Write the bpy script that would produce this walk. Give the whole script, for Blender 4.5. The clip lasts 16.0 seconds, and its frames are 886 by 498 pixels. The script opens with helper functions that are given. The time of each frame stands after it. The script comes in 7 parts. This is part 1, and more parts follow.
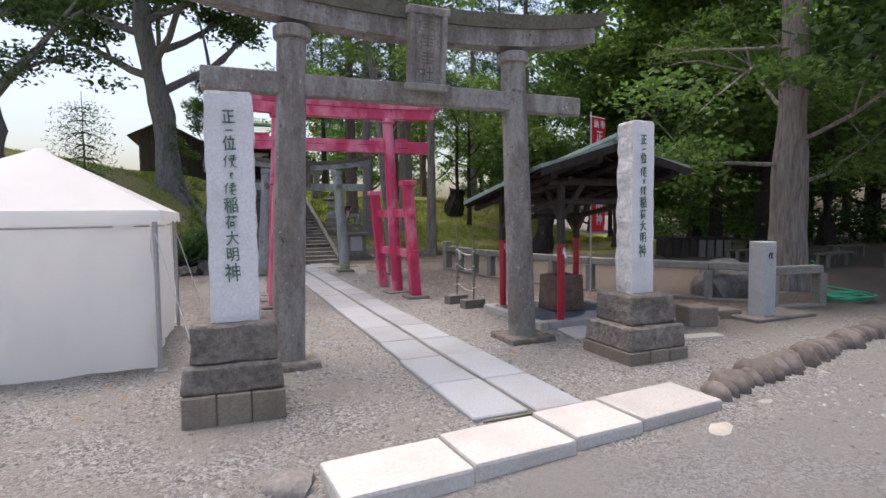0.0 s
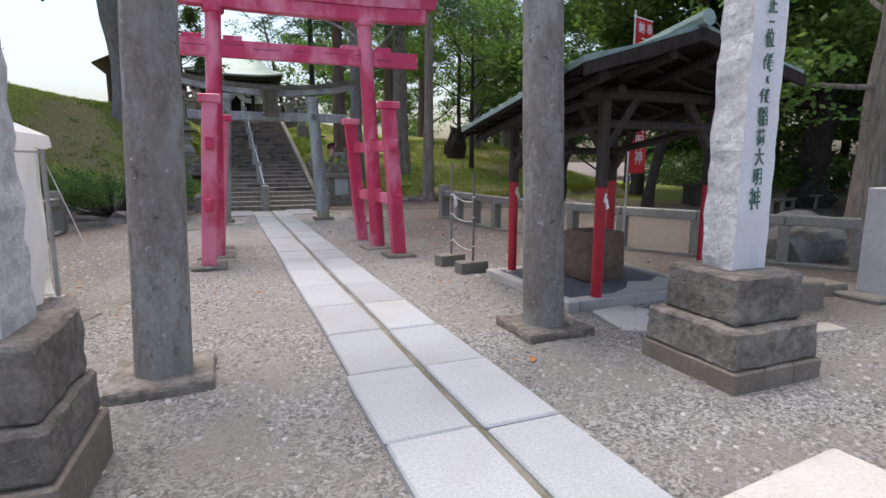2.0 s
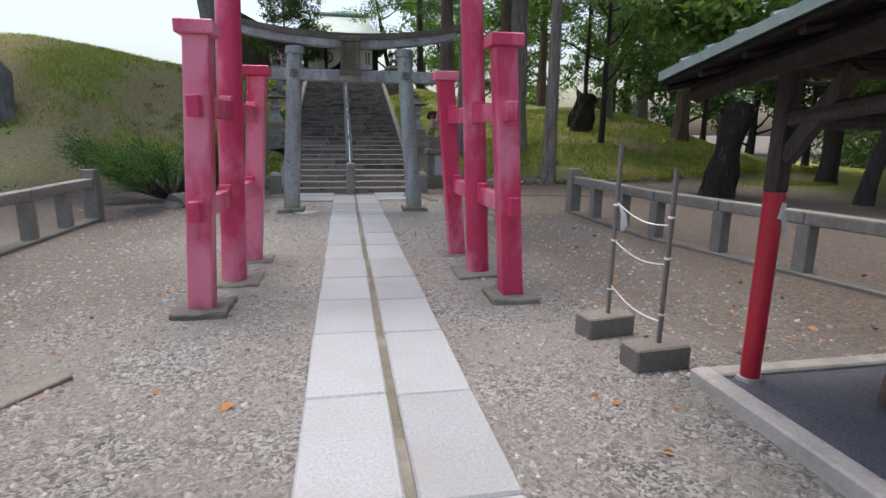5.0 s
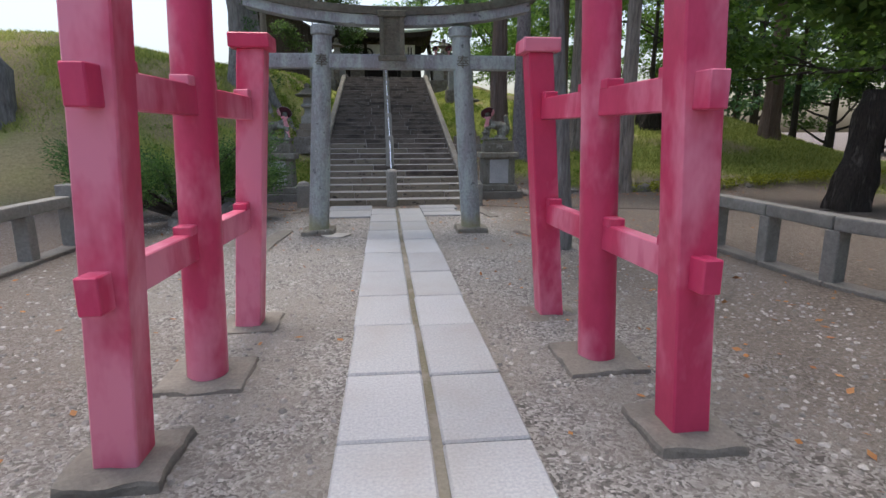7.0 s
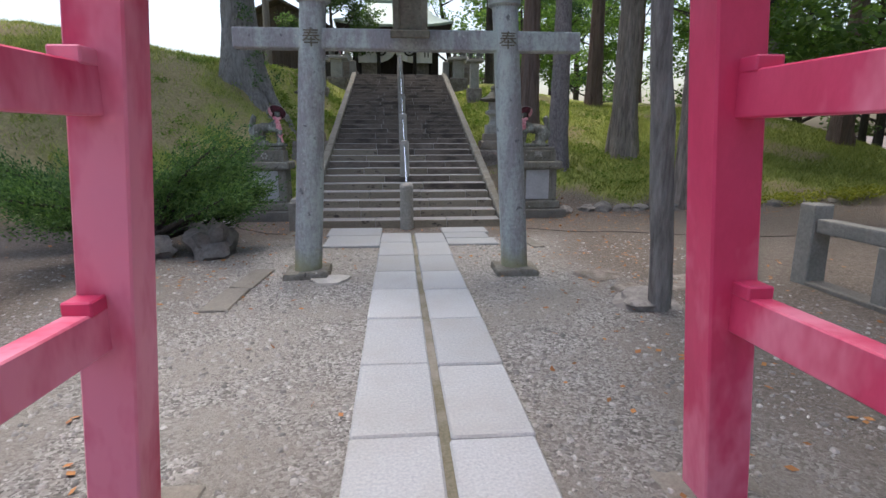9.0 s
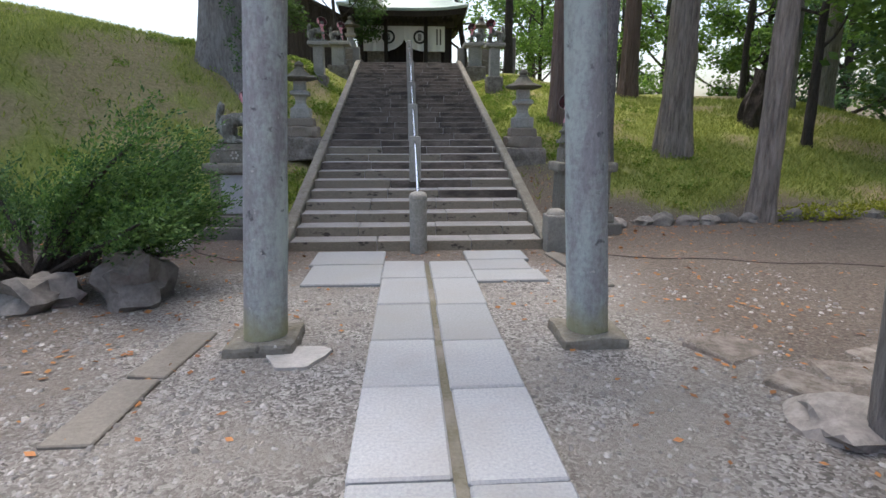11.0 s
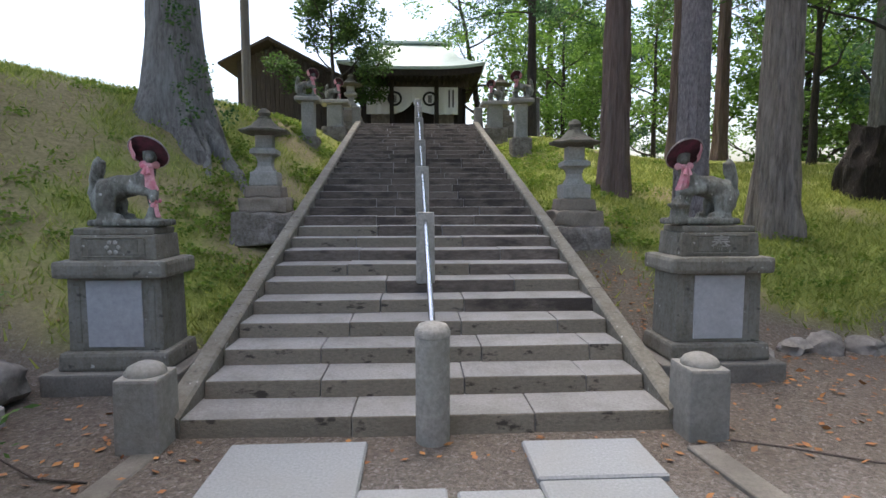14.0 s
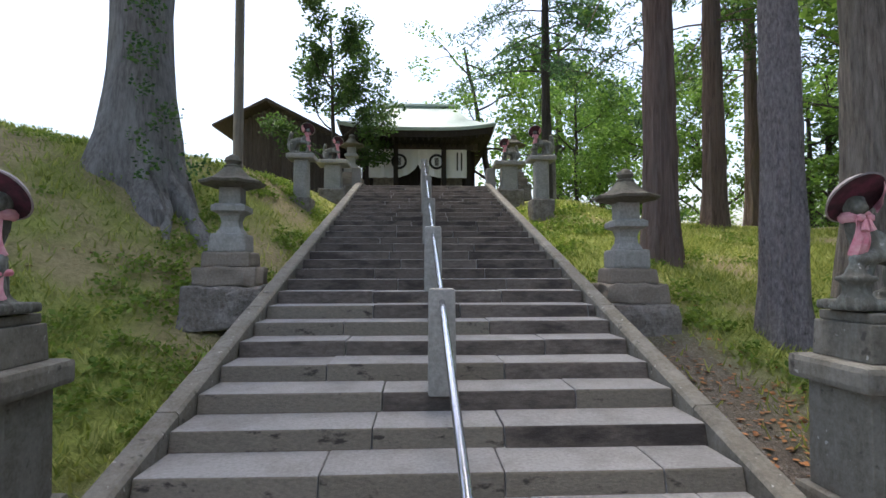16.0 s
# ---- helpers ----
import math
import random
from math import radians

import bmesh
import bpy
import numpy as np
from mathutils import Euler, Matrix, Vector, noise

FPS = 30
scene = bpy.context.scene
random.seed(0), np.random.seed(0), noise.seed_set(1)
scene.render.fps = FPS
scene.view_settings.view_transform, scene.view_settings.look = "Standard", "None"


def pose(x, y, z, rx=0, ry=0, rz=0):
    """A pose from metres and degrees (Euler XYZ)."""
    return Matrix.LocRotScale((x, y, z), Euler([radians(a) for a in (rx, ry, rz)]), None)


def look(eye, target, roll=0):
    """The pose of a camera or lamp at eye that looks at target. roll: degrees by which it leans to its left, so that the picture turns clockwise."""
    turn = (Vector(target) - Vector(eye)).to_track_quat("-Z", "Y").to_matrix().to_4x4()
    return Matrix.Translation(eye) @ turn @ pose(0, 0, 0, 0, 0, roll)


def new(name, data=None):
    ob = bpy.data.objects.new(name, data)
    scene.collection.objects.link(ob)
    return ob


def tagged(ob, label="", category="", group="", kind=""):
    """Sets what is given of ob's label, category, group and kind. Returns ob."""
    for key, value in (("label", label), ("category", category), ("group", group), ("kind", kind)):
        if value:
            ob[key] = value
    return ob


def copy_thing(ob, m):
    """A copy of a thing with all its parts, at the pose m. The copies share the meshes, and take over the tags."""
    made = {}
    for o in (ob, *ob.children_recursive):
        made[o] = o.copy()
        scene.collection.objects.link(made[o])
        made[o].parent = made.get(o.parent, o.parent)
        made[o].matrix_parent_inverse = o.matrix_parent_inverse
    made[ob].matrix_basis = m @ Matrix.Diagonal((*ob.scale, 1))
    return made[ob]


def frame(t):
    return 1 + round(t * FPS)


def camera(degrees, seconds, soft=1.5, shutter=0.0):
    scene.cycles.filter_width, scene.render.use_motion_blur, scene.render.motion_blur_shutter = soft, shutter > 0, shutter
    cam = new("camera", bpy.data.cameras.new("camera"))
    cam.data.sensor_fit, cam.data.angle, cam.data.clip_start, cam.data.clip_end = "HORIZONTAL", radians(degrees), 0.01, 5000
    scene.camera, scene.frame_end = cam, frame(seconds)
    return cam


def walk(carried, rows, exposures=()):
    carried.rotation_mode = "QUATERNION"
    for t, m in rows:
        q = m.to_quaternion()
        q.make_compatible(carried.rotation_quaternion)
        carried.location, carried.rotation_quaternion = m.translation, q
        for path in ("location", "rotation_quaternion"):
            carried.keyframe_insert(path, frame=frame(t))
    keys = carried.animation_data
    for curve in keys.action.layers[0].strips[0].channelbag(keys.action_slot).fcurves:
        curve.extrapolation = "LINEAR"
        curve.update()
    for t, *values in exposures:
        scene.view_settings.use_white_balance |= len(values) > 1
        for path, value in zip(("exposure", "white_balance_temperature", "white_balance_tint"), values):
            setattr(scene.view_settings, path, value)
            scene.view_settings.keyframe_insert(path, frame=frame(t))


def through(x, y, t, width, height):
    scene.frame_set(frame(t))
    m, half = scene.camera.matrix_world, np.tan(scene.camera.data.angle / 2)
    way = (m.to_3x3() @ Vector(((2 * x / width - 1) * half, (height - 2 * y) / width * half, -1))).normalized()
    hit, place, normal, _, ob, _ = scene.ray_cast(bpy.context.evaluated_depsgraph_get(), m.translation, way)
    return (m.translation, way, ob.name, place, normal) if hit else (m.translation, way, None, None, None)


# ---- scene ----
cam = camera(78.9, 16.0)
METRES, EYE, TILT, LEAN, TURN = 17.6, 1.5, 0.0, 0.0, -22.3
ROWS = [
    (0.0, 0.0, 0.0, 0.0, -0.04, -3.43, 0.65),
    (0.5, 0.0044, 0.0339, -0.001, -0.22, -4.11, 0.77),
    (1.0, 0.0061, 0.0677, -0.0051, -0.04, -5.87, 0.33),
    (1.5, 0.0103, 0.1027, -0.0075, 0.1, -7.92, 0.39),
    (2.0, 0.0093, 0.1354, -0.009, 0.25, -9.19, -0.04),
    (2.5, 0.0122, 0.1689, -0.0109, 0.37, -9.18, -0.18),
    (3.0, 0.0127, 0.2024, -0.0109, 0.77, -9.79, -0.04),
    (3.5, 0.0086, 0.2336, -0.0068, 2.25, -10.29, -0.49),
    (4.0, 0.0063, 0.2635, -0.0056, 5.29, -11.05, 0.02),
    (4.5, -0.0014, 0.2936, -0.0052, 9.65, -11.84, -0.22),
    (5.0, -0.0101, 0.3251, -0.0056, 11.99, -12.21, -0.55),
    (7.5, -0.0699, 0.4726, -0.0049, 16.66, -12.14, -0.02),
    (8.0, -0.0831, 0.5017, -0.0034, 17.04, -12.05, -0.21),
    (8.5, -0.0937, 0.5328, -0.0032, 17.29, -12.05, 0.12),
    (9.0, -0.1061, 0.5618, -0.0033, 17.53, -11.96, -0.06),
    (11.5, -0.1662, 0.7092, -0.0067, 18.64, -12.29, 0.04),
    (12.0, -0.1793, 0.7388, -0.0069, 18.79, -11.06, 0.09),
    (12.5, -0.1902, 0.7702, -0.0068, 18.9, -9.8, 0.1),
    (13.0, -0.2022, 0.8004, -0.0065, 19.02, -8.16, 0.16),
    (13.5, -0.2126, 0.828, -0.005, 19.14, -6.49, 0.01),
    (14.0, -0.2238, 0.8536, -0.0044, 19.28, -4.92, 0.06),
    (14.5, -0.2356, 0.8775, -0.0043, 19.39, -2.64, -0.13),
    (15.0, -0.2463, 0.9018, -0.0037, 19.5, 0.02, 0.04),
    (15.5, -0.2581, 0.9241, -0.0035, 19.59, 1.62, -0.12),
    (16.0, -0.2646, 0.9451, -0.0033, 19.64, 2.42, 0.09),
]
walk(cam, [(t, pose(0, 0, EYE, TILT, LEAN, TURN) @ pose(METRES * x, METRES * y, METRES * z, 90 + pitch, roll, yaw)) for t, x, y, z, yaw, pitch, roll in ROWS],
     exposures=((0.0, 0.84, 6600, 16), (0.6, 0.9, 6450, 13), (3.0, 1.0, 6400, 13), (5.0, 0.92, 6400, 13), (8.5, 1.1, 6400, 13), (11.5, 1.4, 6400, 13), (13.0, 1.45, 6400, 13), (14.5, 1.45, 6400, 13), (16.0, 1.42, 6400, 13)))

# ---- world, sun ----
world = bpy.data.worlds.new("sky_world")
scene.world = world
world.use_nodes = True
wt = world.node_tree
wt.nodes.clear()
sky = wt.nodes.new("ShaderNodeTexSky")
sky.sky_type, sky.sun_disc = "NISHITA", False
sky.sun_elevation, sky.sun_rotation = radians(77), radians(339)
sky.air_density, sky.dust_density, sky.ozone_density = 1.2, 5.0, 1.0
wbg = wt.nodes.new("ShaderNodeBackground")
wbg.inputs["Strength"].default_value = 0.15
wout = wt.nodes.new("ShaderNodeOutputWorld")
wt.links.new(sky.outputs[0], wbg.inputs[0])
wt.links.new(wbg.outputs[0], wout.inputs[0])

sun_data = bpy.data.lights.new("sun", "SUN")
sun_data.energy, sun_data.angle, sun_data.color = 0.95, radians(24), (1.0, 0.95, 0.88)
sun = new("sun", sun_data)
sun.matrix_world = look((-3, 8, 38), (0, 0, 0))

GZ = -0.08


# ---- materials ----
def ramp(nt, src, stops):
    n = nt.nodes.new("ShaderNodeValToRGB")
    el = n.color_ramp.elements
    while len(el) < len(stops):
        el.new(0.5)
    for e, (p, c) in zip(el, stops):
        e.position, e.color = p, (*c, 1)
    nt.links.new(src, n.inputs[0])
    return n.outputs[0]


def noise_tex(nt, vec, scale, detail=4, rough=0.6):
    n = nt.nodes.new("ShaderNodeTexNoise")
    n.inputs["Scale"].default_value, n.inputs["Detail"].default_value, n.inputs["Roughness"].default_value = scale, detail, rough
    nt.links.new(vec, n.inputs["Vector"])
    return n.outputs["Fac"]


def mixc(nt, fac, a, b, mode="MIX"):
    n = nt.nodes.new("ShaderNodeMix")
    n.data_type, n.blend_type = "RGBA", mode
    for sock, v in ((n.inputs[0], fac), (n.inputs[6], a), (n.inputs[7], b)):
        if isinstance(v, (int, float)):
            sock.default_value = v
        elif isinstance(v, tuple):
            sock.default_value = (*v, 1)
        else:
            nt.links.new(v, sock)
    return n.outputs[2]


def math_node(nt, op, a, b=0.0):
    n = nt.nodes.new("ShaderNodeMath")
    n.operation = op
    for sock, v in zip(n.inputs, (a, b)):
        if isinstance(v, (int, float)):
            sock.default_value = v
        else:
            nt.links.new(v, sock)
    return n.outputs[0]


def surface(name, dark, light, grain=40.0, stain=None, stain_scale=2.0, stain_amount=0.5, rough=0.85, metal=0.0, bump=0.25,
            stretch=(1, 1, 1), vary=0.12, spec=0.4, island=False, mid=0.5, depth=0.02, stain_at=(0.45, 0.68)):
    """A two-scale surface: fine grain from dark to light, broad stains, fine relief, and a shade of its own for each object."""
    m = bpy.data.materials.new(name)
    m.use_nodes = True
    nt = m.node_tree
    b = nt.nodes["Principled BSDF"]
    tc = nt.nodes.new("ShaderNodeTexCoord")
    mp = nt.nodes.new("ShaderNodeMapping")
    mp.inputs["Scale"].default_value = stretch
    nt.links.new(tc.outputs["Object"], mp.inputs["Vector"])
    oi = nt.nodes.new("ShaderNodeObjectInfo")
    shift = nt.nodes.new("ShaderNodeVectorMath")
    shift.operation = "ADD"
    comb = nt.nodes.new("ShaderNodeCombineXYZ")
    nt.links.new(math_node(nt, "MULTIPLY", oi.outputs["Random"], 37.0), comb.inputs[0])
    nt.links.new(mp.outputs[0], shift.inputs[0])
    nt.links.new(comb.outputs[0], shift.inputs[1])
    v = shift.outputs[0]
    fine = noise_tex(nt, v, grain, 6, 0.7)
    broad = noise_tex(nt, v, stain_scale, 5, 0.6)
    col = ramp(nt, fine, [(mid - 0.22, dark), (mid + 0.22, light)])
    if stain is not None:
        fac = ramp(nt, broad, [(stain_at[0], (0, 0, 0)), (stain_at[1], (stain_amount,) * 3)])
        col = mixc(nt, fac, col, stain)
    if vary:
        if island:
            rnd = nt.nodes.new("ShaderNodeNewGeometry").outputs["Random Per Island"]
        else:
            rnd = oi.outputs["Random"]
        hs = nt.nodes.new("ShaderNodeHueSaturation")
        nt.links.new(math_node(nt, "ADD", math_node(nt, "MULTIPLY", rnd, 2 * vary), 1 - vary), hs.inputs["Value"])
        nt.links.new(col, hs.inputs["Color"])
        col = hs.outputs[0]
    nt.links.new(col, b.inputs["Base Color"])
    b.inputs["Roughness"].default_value, b.inputs["Metallic"].default_value = rough, metal
    b.inputs["Specular IOR Level"].default_value = spec
    if bump:
        bn = nt.nodes.new("ShaderNodeBump")
        bn.inputs["Strength"].default_value, bn.inputs["Distance"].default_value = bump, depth
        nt.links.new(math_node(nt, "ADD", fine, broad), bn.inputs["Height"])
        nt.links.new(bn.outputs[0], b.inputs["Normal"])
    return m


def leaf_material(name, dark, light, through=0.35):
    m = bpy.data.materials.new(name)
    m.use_nodes = True
    nt = m.node_tree
    b = nt.nodes["Principled BSDF"]
    geo = nt.nodes.new("ShaderNodeNewGeometry")
    col = ramp(nt, geo.outputs["Random Per Island"], [(0.0, dark), (1.0, light)])
    nt.links.new(col, b.inputs["Base Color"])
    b.inputs["Roughness"].default_value = 0.6
    b.inputs["Specular IOR Level"].default_value = 0.3
    tr = nt.nodes.new("ShaderNodeBsdfTranslucent")
    nt.links.new(mixc(nt, 1.0, col, (0.9, 1.0, 0.62), "MULTIPLY"), tr.inputs["Color"])
    mx = nt.nodes.new("ShaderNodeMixShader")
    mx.inputs[0].default_value = through
    nt.links.new(b.outputs[0], mx.inputs[1])
    nt.links.new(tr.outputs[0], mx.inputs[2])
    nt.links.new(mx.outputs[0], nt.nodes["Material Output"].inputs["Surface"])
    return m


M_SLAB = surface("pale_granite", (0.25, 0.27, 0.285), (0.42, 0.442, 0.457), 60, (0.29, 0.285, 0.265), 1.6, 0.5, 0.75, bump=0.2, vary=0.1)
M_SLABDK = surface("blue_grey_slab", (0.2, 0.215, 0.225), (0.34, 0.357, 0.365), 60, (0.26, 0.262, 0.25), 1.8, 0.6, 0.75, bump=0.2, vary=0.12)
M_KERB = surface("weathered_white_granite", (0.42, 0.405, 0.375), (0.62, 0.6, 0.56), 45, (0.36, 0.34, 0.31), 2.2, 0.4, 0.8, bump=0.3)
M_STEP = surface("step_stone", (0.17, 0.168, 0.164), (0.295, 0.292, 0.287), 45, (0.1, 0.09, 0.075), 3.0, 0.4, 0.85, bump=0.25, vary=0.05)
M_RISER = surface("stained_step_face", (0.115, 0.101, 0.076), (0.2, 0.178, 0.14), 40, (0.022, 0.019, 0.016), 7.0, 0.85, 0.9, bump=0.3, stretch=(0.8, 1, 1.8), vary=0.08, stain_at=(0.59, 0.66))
# Black lichen stains, with the shade of overhanging trees put into the colour too.
M_RISER_SHADED = surface("lichened_shaded_step_face", (0.07, 0.058, 0.048), (0.15, 0.128, 0.105), 26, (0.018, 0.015, 0.014), 3.5, 0.7, 0.9, bump=0.4, stretch=(0.6, 1, 1.6), vary=0.18, stain_at=(0.46, 0.62))
M_TORII = surface("grey_torii_stone", (0.12, 0.102, 0.088), (0.225, 0.2, 0.178), 30, (0.33, 0.315, 0.3), 6.0, 0.35, 0.85, bump=0.35, stretch=(1, 1, 0.5), vary=0.05)
M_TORII2 = surface("green_grey_torii_stone", (0.19, 0.187, 0.195), (0.33, 0.328, 0.338), 48, (0.2, 0.21, 0.205), 7.0, 0.4, 0.8, bump=0.35, stretch=(1, 1, 0.35), vary=0.04)
M_DARKCAP = surface("dark_mossy_stone", (0.075, 0.068, 0.05), (0.165, 0.15, 0.115), 25, (0.23, 0.24, 0.18), 4.0, 0.35, 0.9, bump=0.4)
M_MON = surface("white_hewn_granite", (0.58, 0.58, 0.59), (0.8, 0.8, 0.81), 50, (0.46, 0.45, 0.43), 3.0, 0.35, 0.75, bump=0.35, vary=0.03)
M_MONROUGH = surface("rough_split_granite", (0.5, 0.49, 0.48), (0.82, 0.81, 0.8), 22, (0.26, 0.25, 0.23), 9.0, 0.45, 0.9, bump=0.9, vary=0.03)
M_PED = surface("brown_pedestal_stone", (0.1, 0.085, 0.068), (0.27, 0.24, 0.207), 22, (0.4, 0.37, 0.33), 8.0, 0.5, 0.9, bump=1.0, depth=0.03, vary=0.15)
M_PEDCUT = surface("tooled_buff_stone", (0.17, 0.142, 0.11), (0.28, 0.24, 0.19), 40, (0.13, 0.11, 0.085), 3.0, 0.5, 0.9, bump=0.4)
M_CONC = surface("old_concrete", (0.33, 0.32, 0.295), (0.47, 0.457, 0.425), 45, (0.2, 0.19, 0.165), 3.0, 0.5, 0.9, bump=0.3)
M_CONCDK = surface("damp_concrete", (0.14, 0.13, 0.112), (0.235, 0.22, 0.19), 45, (0.085, 0.08, 0.07), 3.0, 0.5, 0.9, bump=0.3)
M_FENCE = surface("lichened_concrete", (0.185, 0.178, 0.158), (0.3, 0.292, 0.265), 30, (0.15, 0.15, 0.125), 4.0, 0.5, 0.9, bump=0.35)
M_RED = surface("vermilion_paint_faded", (0.5, 0.034, 0.1), (0.62, 0.056, 0.145), 7, (0.76, 0.25, 0.35), 1.6, 0.9, 0.42, bump=0.08, stretch=(1, 1, 0.5), vary=0.05, stain_at=(0.47, 0.6))
M_REDPIPE = surface("crimson_pipe_paint", (0.42, 0.012, 0.03), (0.5, 0.02, 0.045), 12, (0.32, 0.01, 0.02), 3.0, 0.5, 0.35, bump=0.05, vary=0.04, spec=0.5)
M_DWOOD = surface("dark_weathered_wood", (0.028, 0.023, 0.02), (0.09, 0.076, 0.069), 18, (0.12, 0.105, 0.1), 3.0, 0.35, 0.85, bump=0.4, stretch=(6, 6, 0.5), spec=0.15)
# A darker tone than the weathered wood, for roof timbers and the hall.
M_ROOFWOOD = surface("dark_roof_timber", (0.016, 0.013, 0.012), (0.05, 0.042, 0.038), 18, (0.07, 0.06, 0.056), 3.0, 0.3, 0.85, bump=0.4, stretch=(6, 6, 0.5), spec=0.08)
M_GWOOD = surface("grey_weathered_wood", (0.15, 0.135, 0.12), (0.3, 0.275, 0.25), 18, (0.09, 0.08, 0.07), 3.0, 0.5, 0.85, bump=0.4, stretch=(6, 6, 0.5))
M_COPPER = surface("verdigris_copper_roof", (0.17, 0.24, 0.22), (0.27, 0.35, 0.32), 9, (0.11, 0.15, 0.135), 1.5, 0.5, 0.5, metal=0.15, bump=0.1)
M_HALLROOF = surface("pale_green_sheet_roof", (0.3, 0.39, 0.355), (0.41, 0.49, 0.455), 9, (0.25, 0.33, 0.3), 1.5, 0.4, 0.55, metal=0.1, bump=0.08)
M_TENT = surface("white_tent_sheet", (0.86, 0.865, 0.865), (0.9, 0.905, 0.9), 6, (0.78, 0.78, 0.76), 2.0, 0.4, 0.5, bump=0.08, vary=0.02)
tent_nodes = M_TENT.node_tree
tent_glow = tent_nodes.nodes.new("ShaderNodeBsdfTranslucent")
tent_glow.inputs["Color"].default_value = (0.85, 0.86, 0.84, 1)
tent_mix = tent_nodes.nodes.new("ShaderNodeMixShader")
tent_mix.inputs[0].default_value = 0.55
tent_nodes.links.new(tent_nodes.nodes["Principled BSDF"].outputs[0], tent_mix.inputs[1])
tent_nodes.links.new(tent_glow.outputs[0], tent_mix.inputs[2])
tent_nodes.links.new(tent_mix.outputs[0], tent_nodes.nodes["Material Output"].inputs["Surface"])
M_STEEL = surface("stainless_pipe", (0.55, 0.57, 0.62), (0.66, 0.68, 0.72), 30, None, 2, 0, 0.22, metal=1.0, bump=0.02, vary=0)
M_ALU = surface("dull_tube_steel", (0.36, 0.36, 0.37), (0.5, 0.5, 0.51), 30, None, 2, 0, 0.45, metal=0.7, bump=0.05)
M_BARK_G = surface("grey_bark", (0.1, 0.092, 0.084), (0.36, 0.34, 0.32), 9, (0.4, 0.41, 0.39), 2.2, 0.4, 0.95, bump=1.0, stretch=(2.6, 2.6, 0.4), vary=0.1, depth=0.07)
M_BARK_R = surface("red_brown_cedar_bark", (0.09, 0.06, 0.05), (0.29, 0.205, 0.175), 6.5, (0.25, 0.22, 0.2), 1.5, 0.35, 0.95, bump=1.0, stretch=(4.5, 4.5, 0.3), vary=0.12, depth=0.07)
M_BARK_D = surface("dark_bark", (0.024, 0.019, 0.016), (0.085, 0.072, 0.062), 10, (0.09, 0.085, 0.078), 2.2, 0.35, 0.95, bump=1.0, stretch=(2.5, 2.5, 0.5), vary=0.15, depth=0.07)
M_BARK_S = surface("scaly_purple_grey_bark", (0.085, 0.075, 0.078), (0.38, 0.34, 0.34), 16, (0.33, 0.31, 0.3), 3.0, 0.3, 0.95, bump=1.0, stretch=(2.2, 2.2, 0.9), vary=0.1, depth=0.05)
M_BARK_B = surface("brown_furrowed_bark", (0.1, 0.082, 0.07), (0.46, 0.39, 0.34), 4.5, (0.3, 0.28, 0.26), 2.0, 0.35, 0.95, bump=1.0, stretch=(4.0, 4.0, 0.5), vary=0.12, depth=0.07)
M_ROT = surface("rotten_black_wood", (0.014, 0.011, 0.009), (0.07, 0.055, 0.046), 12, (0.19, 0.165, 0.145), 3.0, 0.5, 0.95, bump=1.0, stretch=(3, 3, 0.5), depth=0.06, stain_at=(0.56, 0.66))
# Near-black tone for the boards below the pavilion roof.
M_BOARD = surface("near_black_boarding", (0.012, 0.01, 0.009), (0.035, 0.029, 0.026), 16, None, 2, 0, 0.9, bump=0.3, stretch=(5, 0.5, 1), spec=0.08)
M_STATUE = surface("dark_fox_stone", (0.06, 0.058, 0.047), (0.145, 0.14, 0.115), 25, (0.23, 0.24, 0.2), 5.0, 0.35, 0.9, bump=0.35)
M_LANTERN = surface("lantern_stone", (0.23, 0.22, 0.195), (0.4, 0.388, 0.35), 30, (0.15, 0.16, 0.125), 5.0, 0.4, 0.9, bump=0.4)
M_PEDF = surface("fox_pedestal_stone", (0.1, 0.092, 0.07), (0.2, 0.186, 0.15), 35, (0.26, 0.255, 0.22), 5.5, 0.35, 0.9, bump=0.3)
M_PANEL = surface("smooth_grey_panel", (0.33, 0.335, 0.345), (0.44, 0.445, 0.45), 25, (0.27, 0.275, 0.27), 3.0, 0.4, 0.8, bump=0.1)
M_HAT = surface("worn_pale_umbrella_hat", (0.24, 0.21, 0.2), (0.42, 0.38, 0.37), 30, None, 2, 0, 0.7, bump=0.2)
M_PINK = surface("faded_pink_cloth", (0.58, 0.24, 0.28), (0.76, 0.45, 0.46), 25, (0.55, 0.07, 0.15), 9.0, 0.7, 0.9, bump=0.3)
M_CRIM = surface("crimson_cloth", (0.035, 0.02, 0.023), (0.075, 0.032, 0.038), 25, (0.24, 0.05, 0.09), 7.0, 0.5, 0.85, bump=0.2)
M_WHITE = surface("white_cloth", (0.7, 0.7, 0.72), (0.8, 0.8, 0.81), 15, (0.6, 0.6, 0.64), 2.0, 0.4, 0.9, bump=0.2)
M_BLACK = surface("black_ink", (0.015, 0.015, 0.017), (0.03, 0.03, 0.033), 20, None, 2, 0, 0.7, bump=0)
M_INK = surface("green_black_inscription", (0.025, 0.045, 0.04), (0.16, 0.27, 0.21), 22, (0.1, 0.22, 0.16), 5.0, 0.6, 0.8, bump=0.1)
M_REDFLAG = surface("red_banner_cloth", (0.5, 0.02, 0.025), (0.6, 0.035, 0.04), 18, None, 2, 0, 0.85, bump=0.1)
M_ROCK = surface("rounded_field_stone", (0.13, 0.12, 0.11), (0.31, 0.29, 0.265), 14, (0.12, 0.11, 0.1), 3.0, 0.5, 0.9, bump=0.6, vary=0.25)
